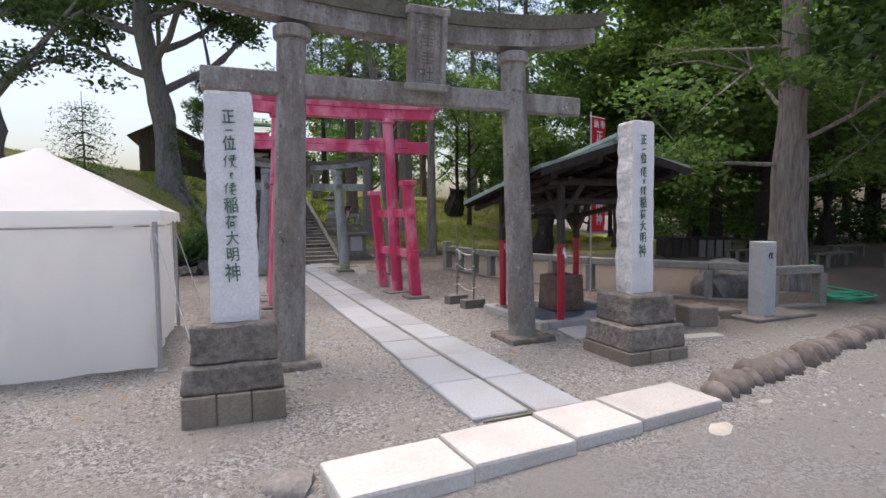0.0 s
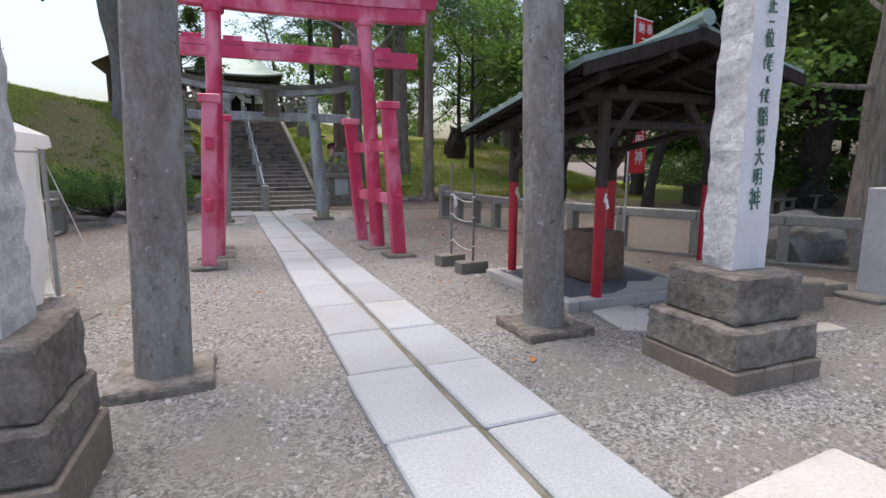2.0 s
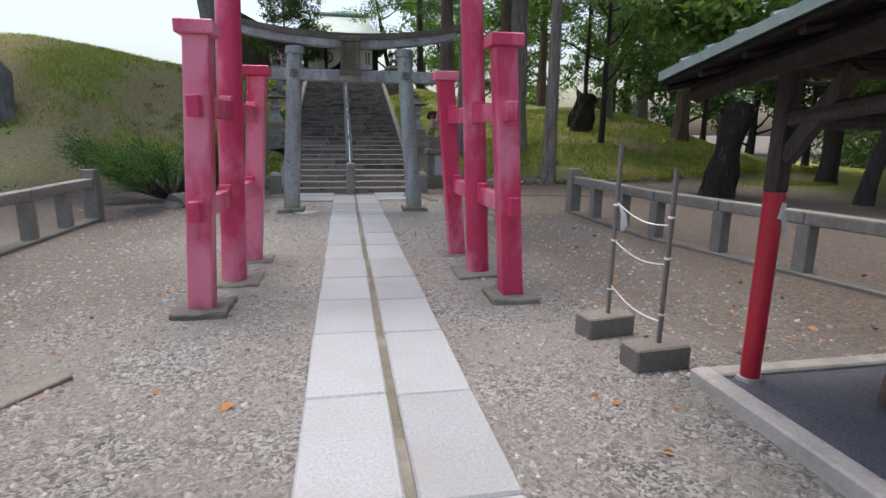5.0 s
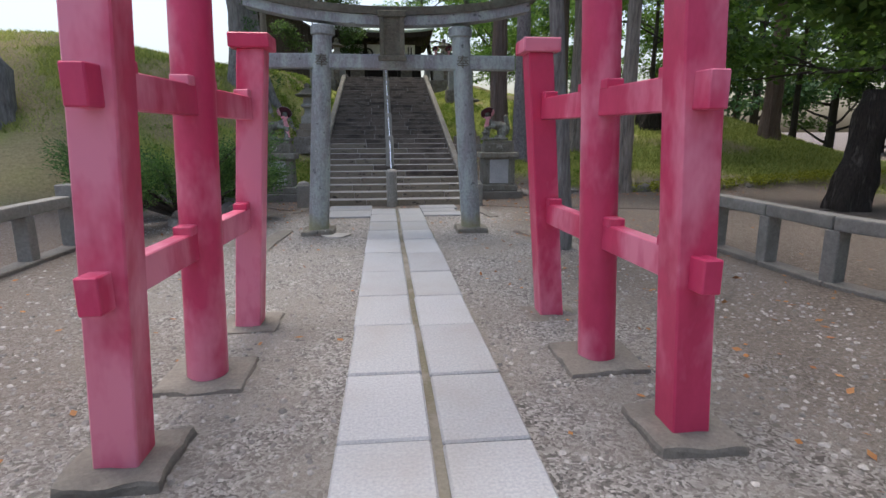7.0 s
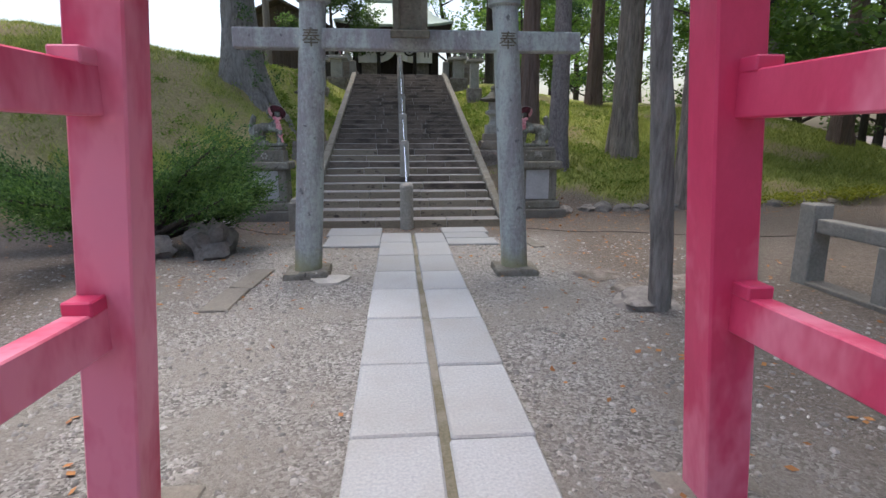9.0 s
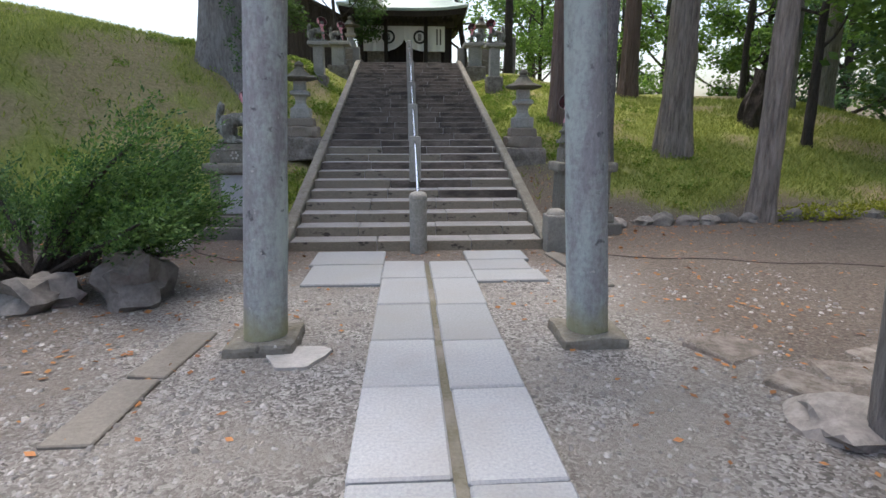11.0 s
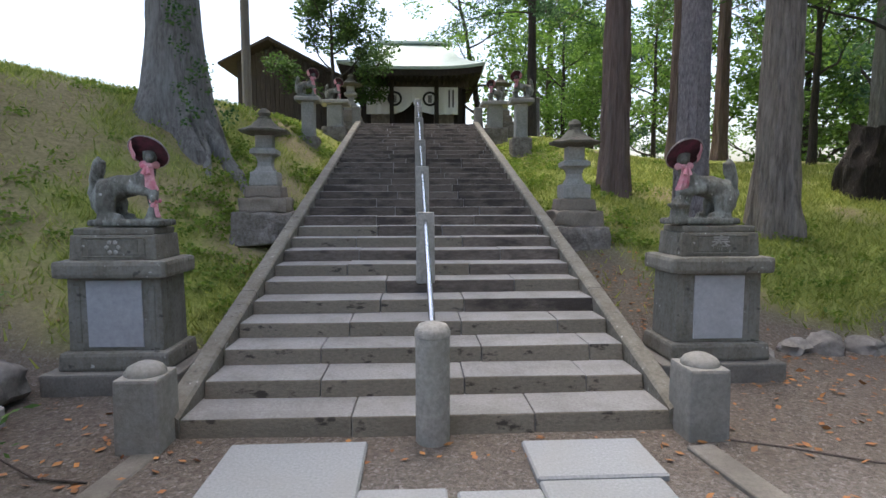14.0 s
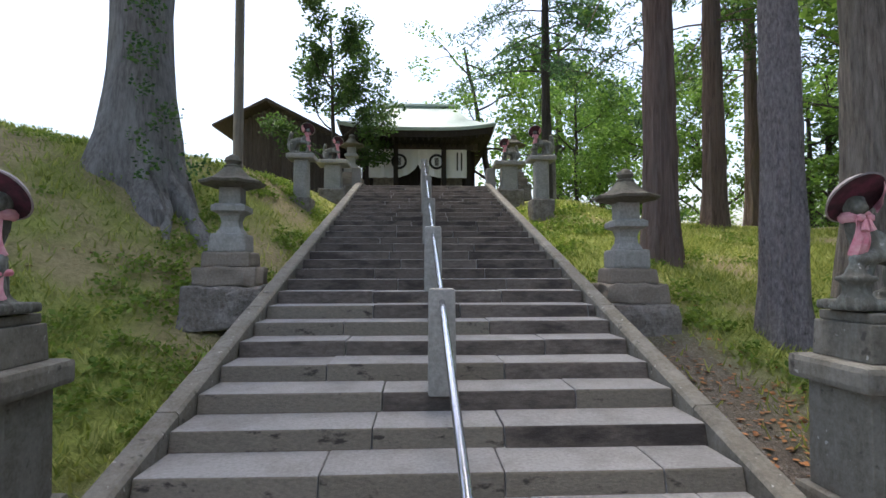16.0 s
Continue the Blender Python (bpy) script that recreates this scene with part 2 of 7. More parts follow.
M_PALEROCK = surface("pale_flat_stone", (0.36, 0.33, 0.28), (0.5, 0.46, 0.4), 20, (0.26, 0.24, 0.2), 3.0, 0.4, 0.9, bump=0.4)
M_GRAVEL = surface("grey_gravel", (0.19, 0.183, 0.172), (0.36, 0.352, 0.338), 30, None, 2, 0, 0.9, bump=0.2, vary=0.45, island=True)
M_HOSE = surface("green_hose", (0.03, 0.3, 0.17), (0.05, 0.38, 0.22), 20, None, 2, 0, 0.4, bump=0.05)
M_PEBBLE = surface("dark_blue_grey_pebble_bed", (0.03, 0.035, 0.045), (0.19, 0.2, 0.23), 75, (0.2, 0.2, 0.21), 3.0, 0.25, 0.8, bump=0.8)
M_MOSS = surface("joint_moss", (0.085, 0.085, 0.05), (0.2, 0.185, 0.14), 50, (0.27, 0.255, 0.23), 2.5, 0.8, 0.95, bump=0.6)
M_DRYLEAF = surface("fallen_leaf", (0.24, 0.095, 0.04), (0.42, 0.21, 0.06), 9, (0.16, 0.05, 0.035), 3.0, 0.5, 0.7, bump=0.1, vary=0.35, island=True)
M_ROPE = surface("white_rope", (0.6, 0.59, 0.55), (0.75, 0.74, 0.7), 60, None, 2, 0, 0.9, bump=0.2)
L_BRIGHT = leaf_material("bright_maple_leaf", (0.085, 0.17, 0.04), (0.21, 0.32, 0.085), 0.55)
L_MID = leaf_material("mid_green_leaf", (0.065, 0.125, 0.035), (0.155, 0.25, 0.065), 0.5)
L_DARK = leaf_material("dark_green_leaf", (0.045, 0.085, 0.035), (0.105, 0.175, 0.055), 0.48)
L_CEDAR = leaf_material("cedar_needles", (0.04, 0.09, 0.052), (0.1, 0.18, 0.085), 0.45)
L_BUSH = leaf_material("juniper_needles", (0.028, 0.075, 0.026), (0.14, 0.245, 0.068), 0.35)
L_GRASS = leaf_material("grass_blade", (0.2, 0.25, 0.06), (0.47, 0.47, 0.165), 0.5)
L_WEED = leaf_material("weed_leaf", (0.12, 0.19, 0.035), (0.27, 0.35, 0.075), 0.5)
L_YELLOW = leaf_material("yellow_green_hedge_leaf", (0.2, 0.23, 0.03), (0.4, 0.4, 0.06), 0.4)



def tooled(m, scale, strength):
    """Adds fine comb-tooled lines to a stone."""
    nt = m.node_tree
    bn = next(n for n in nt.nodes if n.type == "BUMP")
    old = bn.inputs["Height"].links[0].from_socket
    tc = nt.nodes.new("ShaderNodeTexCoord")
    w = nt.nodes.new("ShaderNodeTexWave")
    w.bands_direction = "X"
    w.inputs["Scale"].default_value, w.inputs["Distortion"].default_value, w.inputs["Detail"].default_value = scale, 3.0, 3.0
    nt.links.new(tc.outputs["Object"], w.inputs["Vector"])
    nt.links.new(math_node(nt, "ADD", old, math_node(nt, "MULTIPLY", w.outputs["Fac"], strength)), bn.inputs["Height"])


tooled(M_SLAB, 14.0, 0.14)


def lichened(m, tint, amount, pit, patch=2.2, algae=None, foot=0.0):
    """Grows tall pale lichen patches and dark pits over a stone, and algae round its foot."""
    nt = m.node_tree
    b = nt.nodes["Principled BSDF"]
    col = b.inputs["Base Color"].links[0].from_socket
    tc = nt.nodes.new("ShaderNodeTexCoord").outputs["Object"]
    mp = nt.nodes.new("ShaderNodeMapping")
    mp.inputs["Scale"].default_value = (1.6, 1.6, 0.42)
    nt.links.new(tc, mp.inputs["Vector"])
    tall = noise_tex(nt, mp.outputs[0], patch, 7, 0.72)
    speck = noise_tex(nt, tc, 26, 5, 0.7)
    f = math_node(nt, "ADD", math_node(nt, "MULTIPLY", tall, 0.72), math_node(nt, "MULTIPLY", speck, 0.28))
    col = mixc(nt, ramp(nt, f, [(0.47, (0,) * 3), (0.6, (amount,) * 3)]), col, tint)
    col = mixc(nt, ramp(nt, noise_tex(nt, tc, 11, 3, 0.5), [(0.66, (0,) * 3), (0.72, (0.75,) * 3)]), col, pit)
    col = mixc(nt, ramp(nt, noise_tex(nt, tc, 19, 2, 0.5), [(0.7, (0,) * 3), (0.74, (0.7,) * 3)]), col, (0.5, 0.5, 0.46))
    if algae:
        sep = nt.nodes.new("ShaderNodeSeparateXYZ")
        nt.links.new(tc, sep.inputs[0])
        edge = math_node(nt, "ADD", sep.outputs[2], math_node(nt, "MULTIPLY", noise_tex(nt, tc, 6, 5, 0.6), 0.35))
        col = mixc(nt, ramp(nt, edge, [(foot, (0.65,) * 3), (foot + 0.2, (0,) * 3)]), col, algae)
    nt.links.new(col, b.inputs["Base Color"])


lichened(M_TORII, (0.39, 0.385, 0.37), 0.62, (0.07, 0.062, 0.055), 2.6, (0.29, 0.3, 0.25), 0.12)
lichened(M_TORII2, (0.42, 0.49, 0.455), 0.85, (0.06, 0.06, 0.065), 1.7, (0.27, 0.26, 0.1), 0.2)
lichened(M_PEDF, (0.33, 0.33, 0.3), 0.28, (0.05, 0.048, 0.04), 3.0)
lichened(M_STATUE, (0.38, 0.41, 0.37), 0.5, (0.035, 0.036, 0.033), 3.5)


# ---- mesh helpers ----
def box(bm, x0, x1, y0, y1, z0, z1, bevel=0.0, taper=1.0, seg=1):
    """A box between two corners; taper scales the top about its middle."""
    cx, cy = (x0 + x1) / 2, (y0 + y1) / 2
    vs = [bm.verts.new((x, y, z0)) for x, y in ((x0, y0), (x1, y0), (x1, y1), (x0, y1))]
    vs += [bm.verts.new((cx + (x - cx) * taper, cy + (y - cy) * taper, z1)) for x, y in ((x0, y0), (x1, y0), (x1, y1), (x0, y1))]
    fs = [bm.faces.new([vs[i] for i in q]) for q in ((3, 2, 1, 0), (4, 5, 6, 7), (0, 1, 5, 4), (1, 2, 6, 5), (2, 3, 7, 6), (3, 0, 4, 7))]
    if bevel:
        es = list({e for f in fs for e in f.edges})
        bmesh.ops.bevel(bm, geom=es, offset=bevel, segments=seg, affect="EDGES", profile=0.6)
    return vs


def tube(bm, pts, radii, seg=12, caps=True, squash=1.0):
    """A tube through points with a radius at each."""
    rings = []
    n = len(pts)
    for i, (p, r) in enumerate(zip(pts, radii)):
        p = Vector(p)
        d = Vector(pts[min(i + 1, n - 1)]) - Vector(pts[max(i - 1, 0)])
        d = d.normalized() if d.length > 1e-9 else Vector((0, 0, 1))
        a = d.cross(Vector((0, 0, 1)))
        a = Vector((1, 0, 0)) if a.length < 0.05 else a.normalized()
        b = d.cross(a).normalized()
        rings.append([bm.verts.new(p + r * (math.cos(2 * math.pi * k / seg) * a + squash * math.sin(2 * math.pi * k / seg) * b)) for k in range(seg)])
    for r0, r1 in zip(rings, rings[1:]):
        for k in range(seg):
            bm.faces.new((r0[k], r0[(k + 1) % seg], r1[(k + 1) % seg], r1[k]))
    if caps:
        bm.faces.new(rings[0][::-1])
        bm.faces.new(rings[-1])
    return rings


def lathe(bm, profile, seg=16, centre=(0, 0, 0), sides=None):
    """A turned shape from (radius, height) pairs; few sides make a square or hexagonal one."""
    seg = sides or seg
    off = math.pi / seg if sides else 0
    c = Vector(centre)
    rings = [[bm.verts.new(c + Vector((r * math.cos(2 * math.pi * k / seg + off), r * math.sin(2 * math.pi * k / seg + off), z))) for k in range(seg)] for r, z in profile]
    for r0, r1 in zip(rings, rings[1:]):
        for k in range(seg):
            bm.faces.new((r0[k], r0[(k + 1) % seg], r1[(k + 1) % seg], r1[k]))
    bm.faces.new(rings[0][::-1])
    bm.faces.new(rings[-1])
    return rings


def loft(bm, sections):
    """Joins equal loops of points into a closed solid."""
    rings = [[bm.verts.new(p) for p in s] for s in sections]
    n = len(rings[0])
    for r0, r1 in zip(rings, rings[1:]):
        for k in range(n):
            bm.faces.new((r0[k], r0[(k + 1) % n], r1[(k + 1) % n], r1[k]))
    bm.faces.new(rings[0][::-1])
    bm.faces.new(rings[-1])


def ball(bm, c, sx, sy, sz, jitter=0.0, sub=2, seed=0.0):
    vs = bmesh.ops.create_icosphere(bm, subdivisions=sub, radius=1.0)["verts"]
    for v in vs:
        k = 1 + jitter * noise.noise(v.co * 1.7 + Vector((seed, seed * 0.7, 3.1)))
        v.co = Vector((v.co.x * sx * k, v.co.y * sy * k, v.co.z * sz * k)) + Vector(c)
    return vs


def mesh_of(name, bm, material, smooth=False):
    bmesh.ops.recalc_face_normals(bm, faces=bm.faces)
    me = bpy.data.meshes.new(name)
    bm.to_mesh(me)
    bm.free()
    for m in (material if isinstance(material, (list, tuple)) else (material,)):
        me.materials.append(m)
    if smooth:
        me.polygons.foreach_set("use_smooth", [True] * len(me.polygons))
        me.set_sharp_from_angle(angle=radians(38))
    return me


def part(name, bm, material, parent, label="", smooth=False, at=None):
    ob = new(name, mesh_of(name, bm, material, smooth))
    ob.parent = parent
    if at is not None:
        ob.matrix_basis = at
    return tagged(ob, label)


def thing(name, at, label, category, group="", kind=""):
    ob = new(name)
    ob.empty_display_size = 0.2
    ob.matrix_basis = at if isinstance(at, Matrix) else pose(*at)
    return tagged(ob, label, category, group, kind)


def solid(name, bm, material, label, category="", group="", kind="", smooth=False, at=None):
    ob = new(name, mesh_of(name, bm, material, smooth))
    if at is not None:
        ob.matrix_basis = at if isinstance(at, Matrix) else pose(*at)
    return tagged(ob, label, category, group, kind)


def piece(name, mesh, parent, m):
    ob = new(name, mesh)
    ob.parent = parent
    ob.matrix_basis = m
    return ob


def BM():
    return bmesh.new()


def quads(name, verts, material, kind="stuff", smooth=False):
    """A mesh from an array of quads, n x 4 x 3."""
    n = len(verts)
    me = bpy.data.meshes.new(name)
    me.from_pydata(verts.reshape(-1, 3).tolist(), [], np.arange(n * 4).reshape(-1, 4).tolist())
    me.materials.append(material)
    return me


# ---- ground ----
def ss(a, b, v):
    t = min(1.0, max(0.0, (v - a) / (b - a)))
    return t * t * (3 - 2 * t)


STEPS, RISE, RUN, STAIR_Y = 31, 0.12, 0.40, 18.80
STAIR_L, STAIR_R = 0.56, 3.74
TOP_Z = GZ + STEPS * RISE
TOP_Y = STAIR_Y + RUN * (STEPS - 1)


def ground_height(x, y):
    stair = GZ + max(0.0, y - STAIR_Y) * RISE / RUN
    if x < 2.1:
        far = ss(0.4, -3.0, x)
        foot = 20.0 - 0.8 * far - 1.9 * ss(-2.6, -5.0, x)
        slope = 0.31 + 0.33 * far
        crest = TOP_Z + 0.05 + 0.75 * ss(-3.2, -8.0, x) + 0.2 * ss(-12, -30, x)
    else:
        far = ss(3.9, 7.5, x)
        foot = 20.0 + 0.75 * far
        slope = 0.31 + 0.05 * math.sin(far * math.pi)
        crest = (TOP_Z + 0.05) * (1 - 0.2 * ss(6, 11, x)) * (1 - ss(14.0, 23.0, x))
        slope *= 1 - 0.8 * ss(14.0, 23.0, x)
    z = max(0.0, (y - foot) * slope)
    k = 0.55
    z = crest - math.log1p(math.exp(min(40, (crest - z) / k))) * k if crest > 0.05 else 0.0
    z = max(0.0, z + k * math.exp(-crest / k)) if crest > 0.05 else 0.0
    z *= ss(foot - 0.3, foot + 0.9, y)
    if STAIR_L - 0.45 < x < STAIR_R + 0.45 and y > STAIR_Y - 0.3:
        z = min(z, max(0.0, stair - GZ - 0.38)) if y < TOP_Y + 0.3 else z
    front = ss(3.35, 2.9, y + 0.2 * noise.noise((x * 0.4, 3.0, 0)) - 0.27 * max(0.0, x - 3.9))
    bumps = 0.018 * noise.noise((x * 0.7, y * 0.7, 0.0)) + (0.07 * noise.noise((x * 0.5, y * 0.5, 5.0)) + 0.03 * noise.noise((x * 1.9, y * 1.9, 7.0))) * ss(0.1, 0.8, z)
    return GZ + z - 0.05 * front + bumps


def grass_cover(x, y):
    """0 on trodden gravel and earth, 1 on the mown banks."""
    edge = noise.noise((x * 0.8, y * 0.8, 2.0)) * 0.5
    if x < 2.1:
        return ss(20.2, 21.0, y + 0.9 * ss(-0.5, -3, x) + 1.9 * ss(-2.6, -5.0, x) + edge)
    return max(ss(20.6, 21.5, y + edge - 0.4 * ss(4, 7, x)) * (1 - 0.95 * ss(5.5, 4.7, x + edge) * ss(24.2, 22.4, y + edge)), ss(13.0, 18.0, x + edge) * ss(25.0, 20.0, x + edge) * ss(15.0, 17.0, y + edge + 0.15 * (x - 14))) * ss(30.0, 24.0, x)


def dryness(x, y):
    """Where the grass of the banks has withered."""
    return ss(-0.12, 0.3, noise.noise((x * 0.5, y * 0.5, 11.0)) + 0.35 * noise.noise((x * 1.7, y * 1.7, 12.0)) + (0.14 if x < 0 else -0.12))


def dirt_cover(x, y):
    """Brown leaf-littered earth away from the gravel court."""
    e = noise.noise((x * 0.5, y * 0.5, 8.0)) * 0.8
    return max(ss(4.6, 6.2, x + e) * ss(4.5, 6.0, y), 0.8 * ss(3.3, 4.8, x + e) * ss(7.0, 9.0, y), 0.6 * ss(0.6, -0.6, x + e) * ss(8.0, 10.0, y), ss(3.5, 4.8, x + e) * ss(12.5, 14.5, y), ss(0.2, -1.6, x + e) * ss(11, 15, y), ss(17.0, 18.6, y + e))


def make_ground():
    def axis(a, b, step, lo, hi):
        mid = list(np.arange(a, b + step / 2, step))
        left, right, s = [], [], step
        v = a
        while v > lo:
            s *= 1.35
            v -= s
            left.append(v)
        s, v = step, b
        while v < hi:
            s *= 1.35
            v += s
            right.append(v)
        return left[::-1] + mid + right
    xs = axis(-13.0, 22.0, 0.22, -900, 900)
    ys = axis(-1.0, 35.0, 0.22, -900, 1500)
    verts = [(x, y, ground_height(x, y)) for y in ys for x in xs]
    w = len(xs)
    faces = [(j * w + i, j * w + i + 1, (j + 1) * w + i + 1, (j + 1) * w + i) for j in range(len(ys) - 1) for i in range(w - 1)]
    me = bpy.data.meshes.new("ground")
    me.from_pydata(verts, [], faces)
    cover = me.attributes.new("cover", "FLOAT_VECTOR", "POINT")
    vals = []
    for x, y, z in verts:
        road = ss(3.2, 2.75, y + 0.15 * noise.noise((x * 0.9, 1.0, 0)) - 0.27 * max(0.0, x - 3.9)) * ss(-1.0, 1.5, x + 0.6 * noise.noise((x, y, 4.0)))
        vals += [grass_cover(x, y), dirt_cover(x, y), road]
    cover.data.foreach_set("vector", vals)
    dry_at = me.attributes.new("withered", "FLOAT", "POINT")
    dry_at.data.foreach_set("value", [dryness(x, y) for x, y, z in verts])
    me.polygons.foreach_set("use_smooth", [True] * len(me.polygons))
    m = bpy.data.materials.new("ground_cover")
    m.use_nodes = True
    nt = m.node_tree
    b = nt.nodes["Principled BSDF"]
    tc = nt.nodes.new("ShaderNodeTexCoord").outputs["Object"]
    at = nt.nodes.new("ShaderNodeAttribute")
    at.attribute_name = "cover"
    sep = nt.nodes.new("ShaderNodeSeparateXYZ")
    nt.links.new(at.outputs["Vector"], sep.inputs[0])
    vor = nt.nodes.new("ShaderNodeTexVoronoi")
    vor.inputs["Scale"].default_value = 62
    nt.links.new(tc, vor.inputs["Vector"])
    vorc = nt.nodes.new("ShaderNodeSeparateColor")
    nt.links.new(vor.outputs["Color"], vorc.inputs[0])
    warp = nt.nodes.new("ShaderNodeVectorMath")
    warp.operation = "MULTIPLY_ADD"
    nn = nt.nodes.new("ShaderNodeTexNoise")
    nn.inputs["Scale"].default_value = 9.0
    nt.links.new(tc, nn.inputs["Vector"])
    nt.links.new(nn.outputs["Color"], warp.inputs[0])
    warp.inputs[1].default_value = (0.09, 0.09, 0.09)
    nt.links.new(tc, warp.inputs[2])
    nt.links.new(warp.outputs[0], vor.inputs["Vector"])
    gr = ramp(nt, vorc.outputs[0], [(0.0, (0.09, 0.088, 0.083)), (0.5, (0.28, 0.271, 0.254)), (1.0, (0.5, 0.492, 0.475))])
    sand = ramp(nt, noise_tex(nt, tc, 110, 4, 0.7), [(0.3, (0.2, 0.187, 0.165)), (0.7, (0.37, 0.352, 0.32))])
    stony = mixc(nt, ramp(nt, noise_tex(nt, tc, 1.3, 5), [(0.38, (0.15,) * 3), (0.6, (0.95,) * 3)]), sand, gr)
    soil = ramp(nt, noise_tex(nt, tc, 30, 7, 0.75), [(0.3, (0.068, 0.055, 0.044)), (0.7, (0.22, 0.187, 0.157))])
    soil = mixc(nt, ramp(nt, vorc.outputs[1], [(0.6, (0,) * 3), (0.9, (0.3,) * 3)]), soil, gr)
    grs = ramp(nt, noise_tex(nt, tc, 24, 6, 0.75), [(0.3, (0.18, 0.22, 0.045)), (0.72, (0.42, 0.46, 0.12))])
    dry = ramp(nt, noise_tex(nt, tc, 17, 6, 0.75), [(0.3, (0.21, 0.178, 0.088)), (0.75, (0.48, 0.405, 0.215))])
    wat = nt.nodes.new("ShaderNodeAttribute")
    wat.attribute_name = "withered"
    grs = mixc(nt, wat.outputs["Fac"], grs, dry)
    tar = ramp(nt, noise_tex(nt, tc, 150, 4, 0.8), [(0.3, (0.17, 0.168, 0.165)), (0.7, (0.33, 0.325, 0.32))])
    col = mixc(nt, sep.outputs[1], stony, soil)
    col = mixc(nt, math_node(nt, "MULTIPLY", sep.outputs[2], 0.6), col, tar)
    col = mixc(nt, sep.outputs[0], col, grs)
    nt.links.new(col, b.inputs["Base Color"])
    b.inputs["Roughness"].default_value, b.inputs["Specular IOR Level"].default_value = 0.95, 0.25
    bn = nt.nodes.new("ShaderNodeBump")
    bn.inputs["Strength"].default_value, bn.inputs["Distance"].default_value = 0.8, 0.025
    nt.links.new(math_node(nt, "ADD", math_node(nt, "MULTIPLY", vor.outputs["Distance"], -0.7), math_node(nt, "MULTIPLY", noise_tex(nt, tc, 30, 8, 0.8), 1.6)), bn.inputs["Height"])
    nt.links.new(bn.outputs[0], b.inputs["Normal"])
    me.materials.append(m)
    return tagged(new("ground", me), "gravel court, trodden earth and mown grass banks", kind="structure")


ground = make_ground()

# ---- stone approach ----
def paving():
    top = thing("paved_approach", (0, 0, 0), "pale granite slab walkway in two rows with a mossy middle joint", "walkway", kind="structure")
    bm = BM()
    box(bm, 1.80, 2.67, 3.6, 18.0, GZ - 0.1, -0.062)
    part("joint_bed", bm, M_MOSS, top, "mossy earth between the slabs")
    return top


def slab_mesh(name, w, l, h, bevel=0.012):
    bm = BM()
    box(bm, -w / 2, w / 2, -l / 2, l / 2, -h, 0, bevel)
    return mesh_of(name, bm, M_SLAB)


# ---- front kerb of white slabs ----
def front_kerb():
    t = thing("front_kerb", (0, 0, 0), "row of thick white granite kerb slabs at the entrance", "kerb", kind="structure")
    xs = [0.52, 1.36, 2.17, 2.83, 3.76]
    for i in range(4):
        w = xs[i + 1] - xs[i] - 0.02
        bm = BM()
        box(bm, -w / 2, w / 2, -0.265, 0.265, -0.2, 0.0, 0.025, seg=2)
        for v in bm.verts:
            v.co += 0.012 * noise.noise_vector(v.co * 3 + Vector((i * 3.3, 0, 0)))
        p = part("kerb_slab", bm, M_KERB, t, at=pose((xs[i] + xs[i + 1]) / 2, 3.1 + 0.09 * i, -0.015, 0.6 * (i - 1.5), 0.4, 4.4 + (1.5 if i == 3 else 0)))
    return t


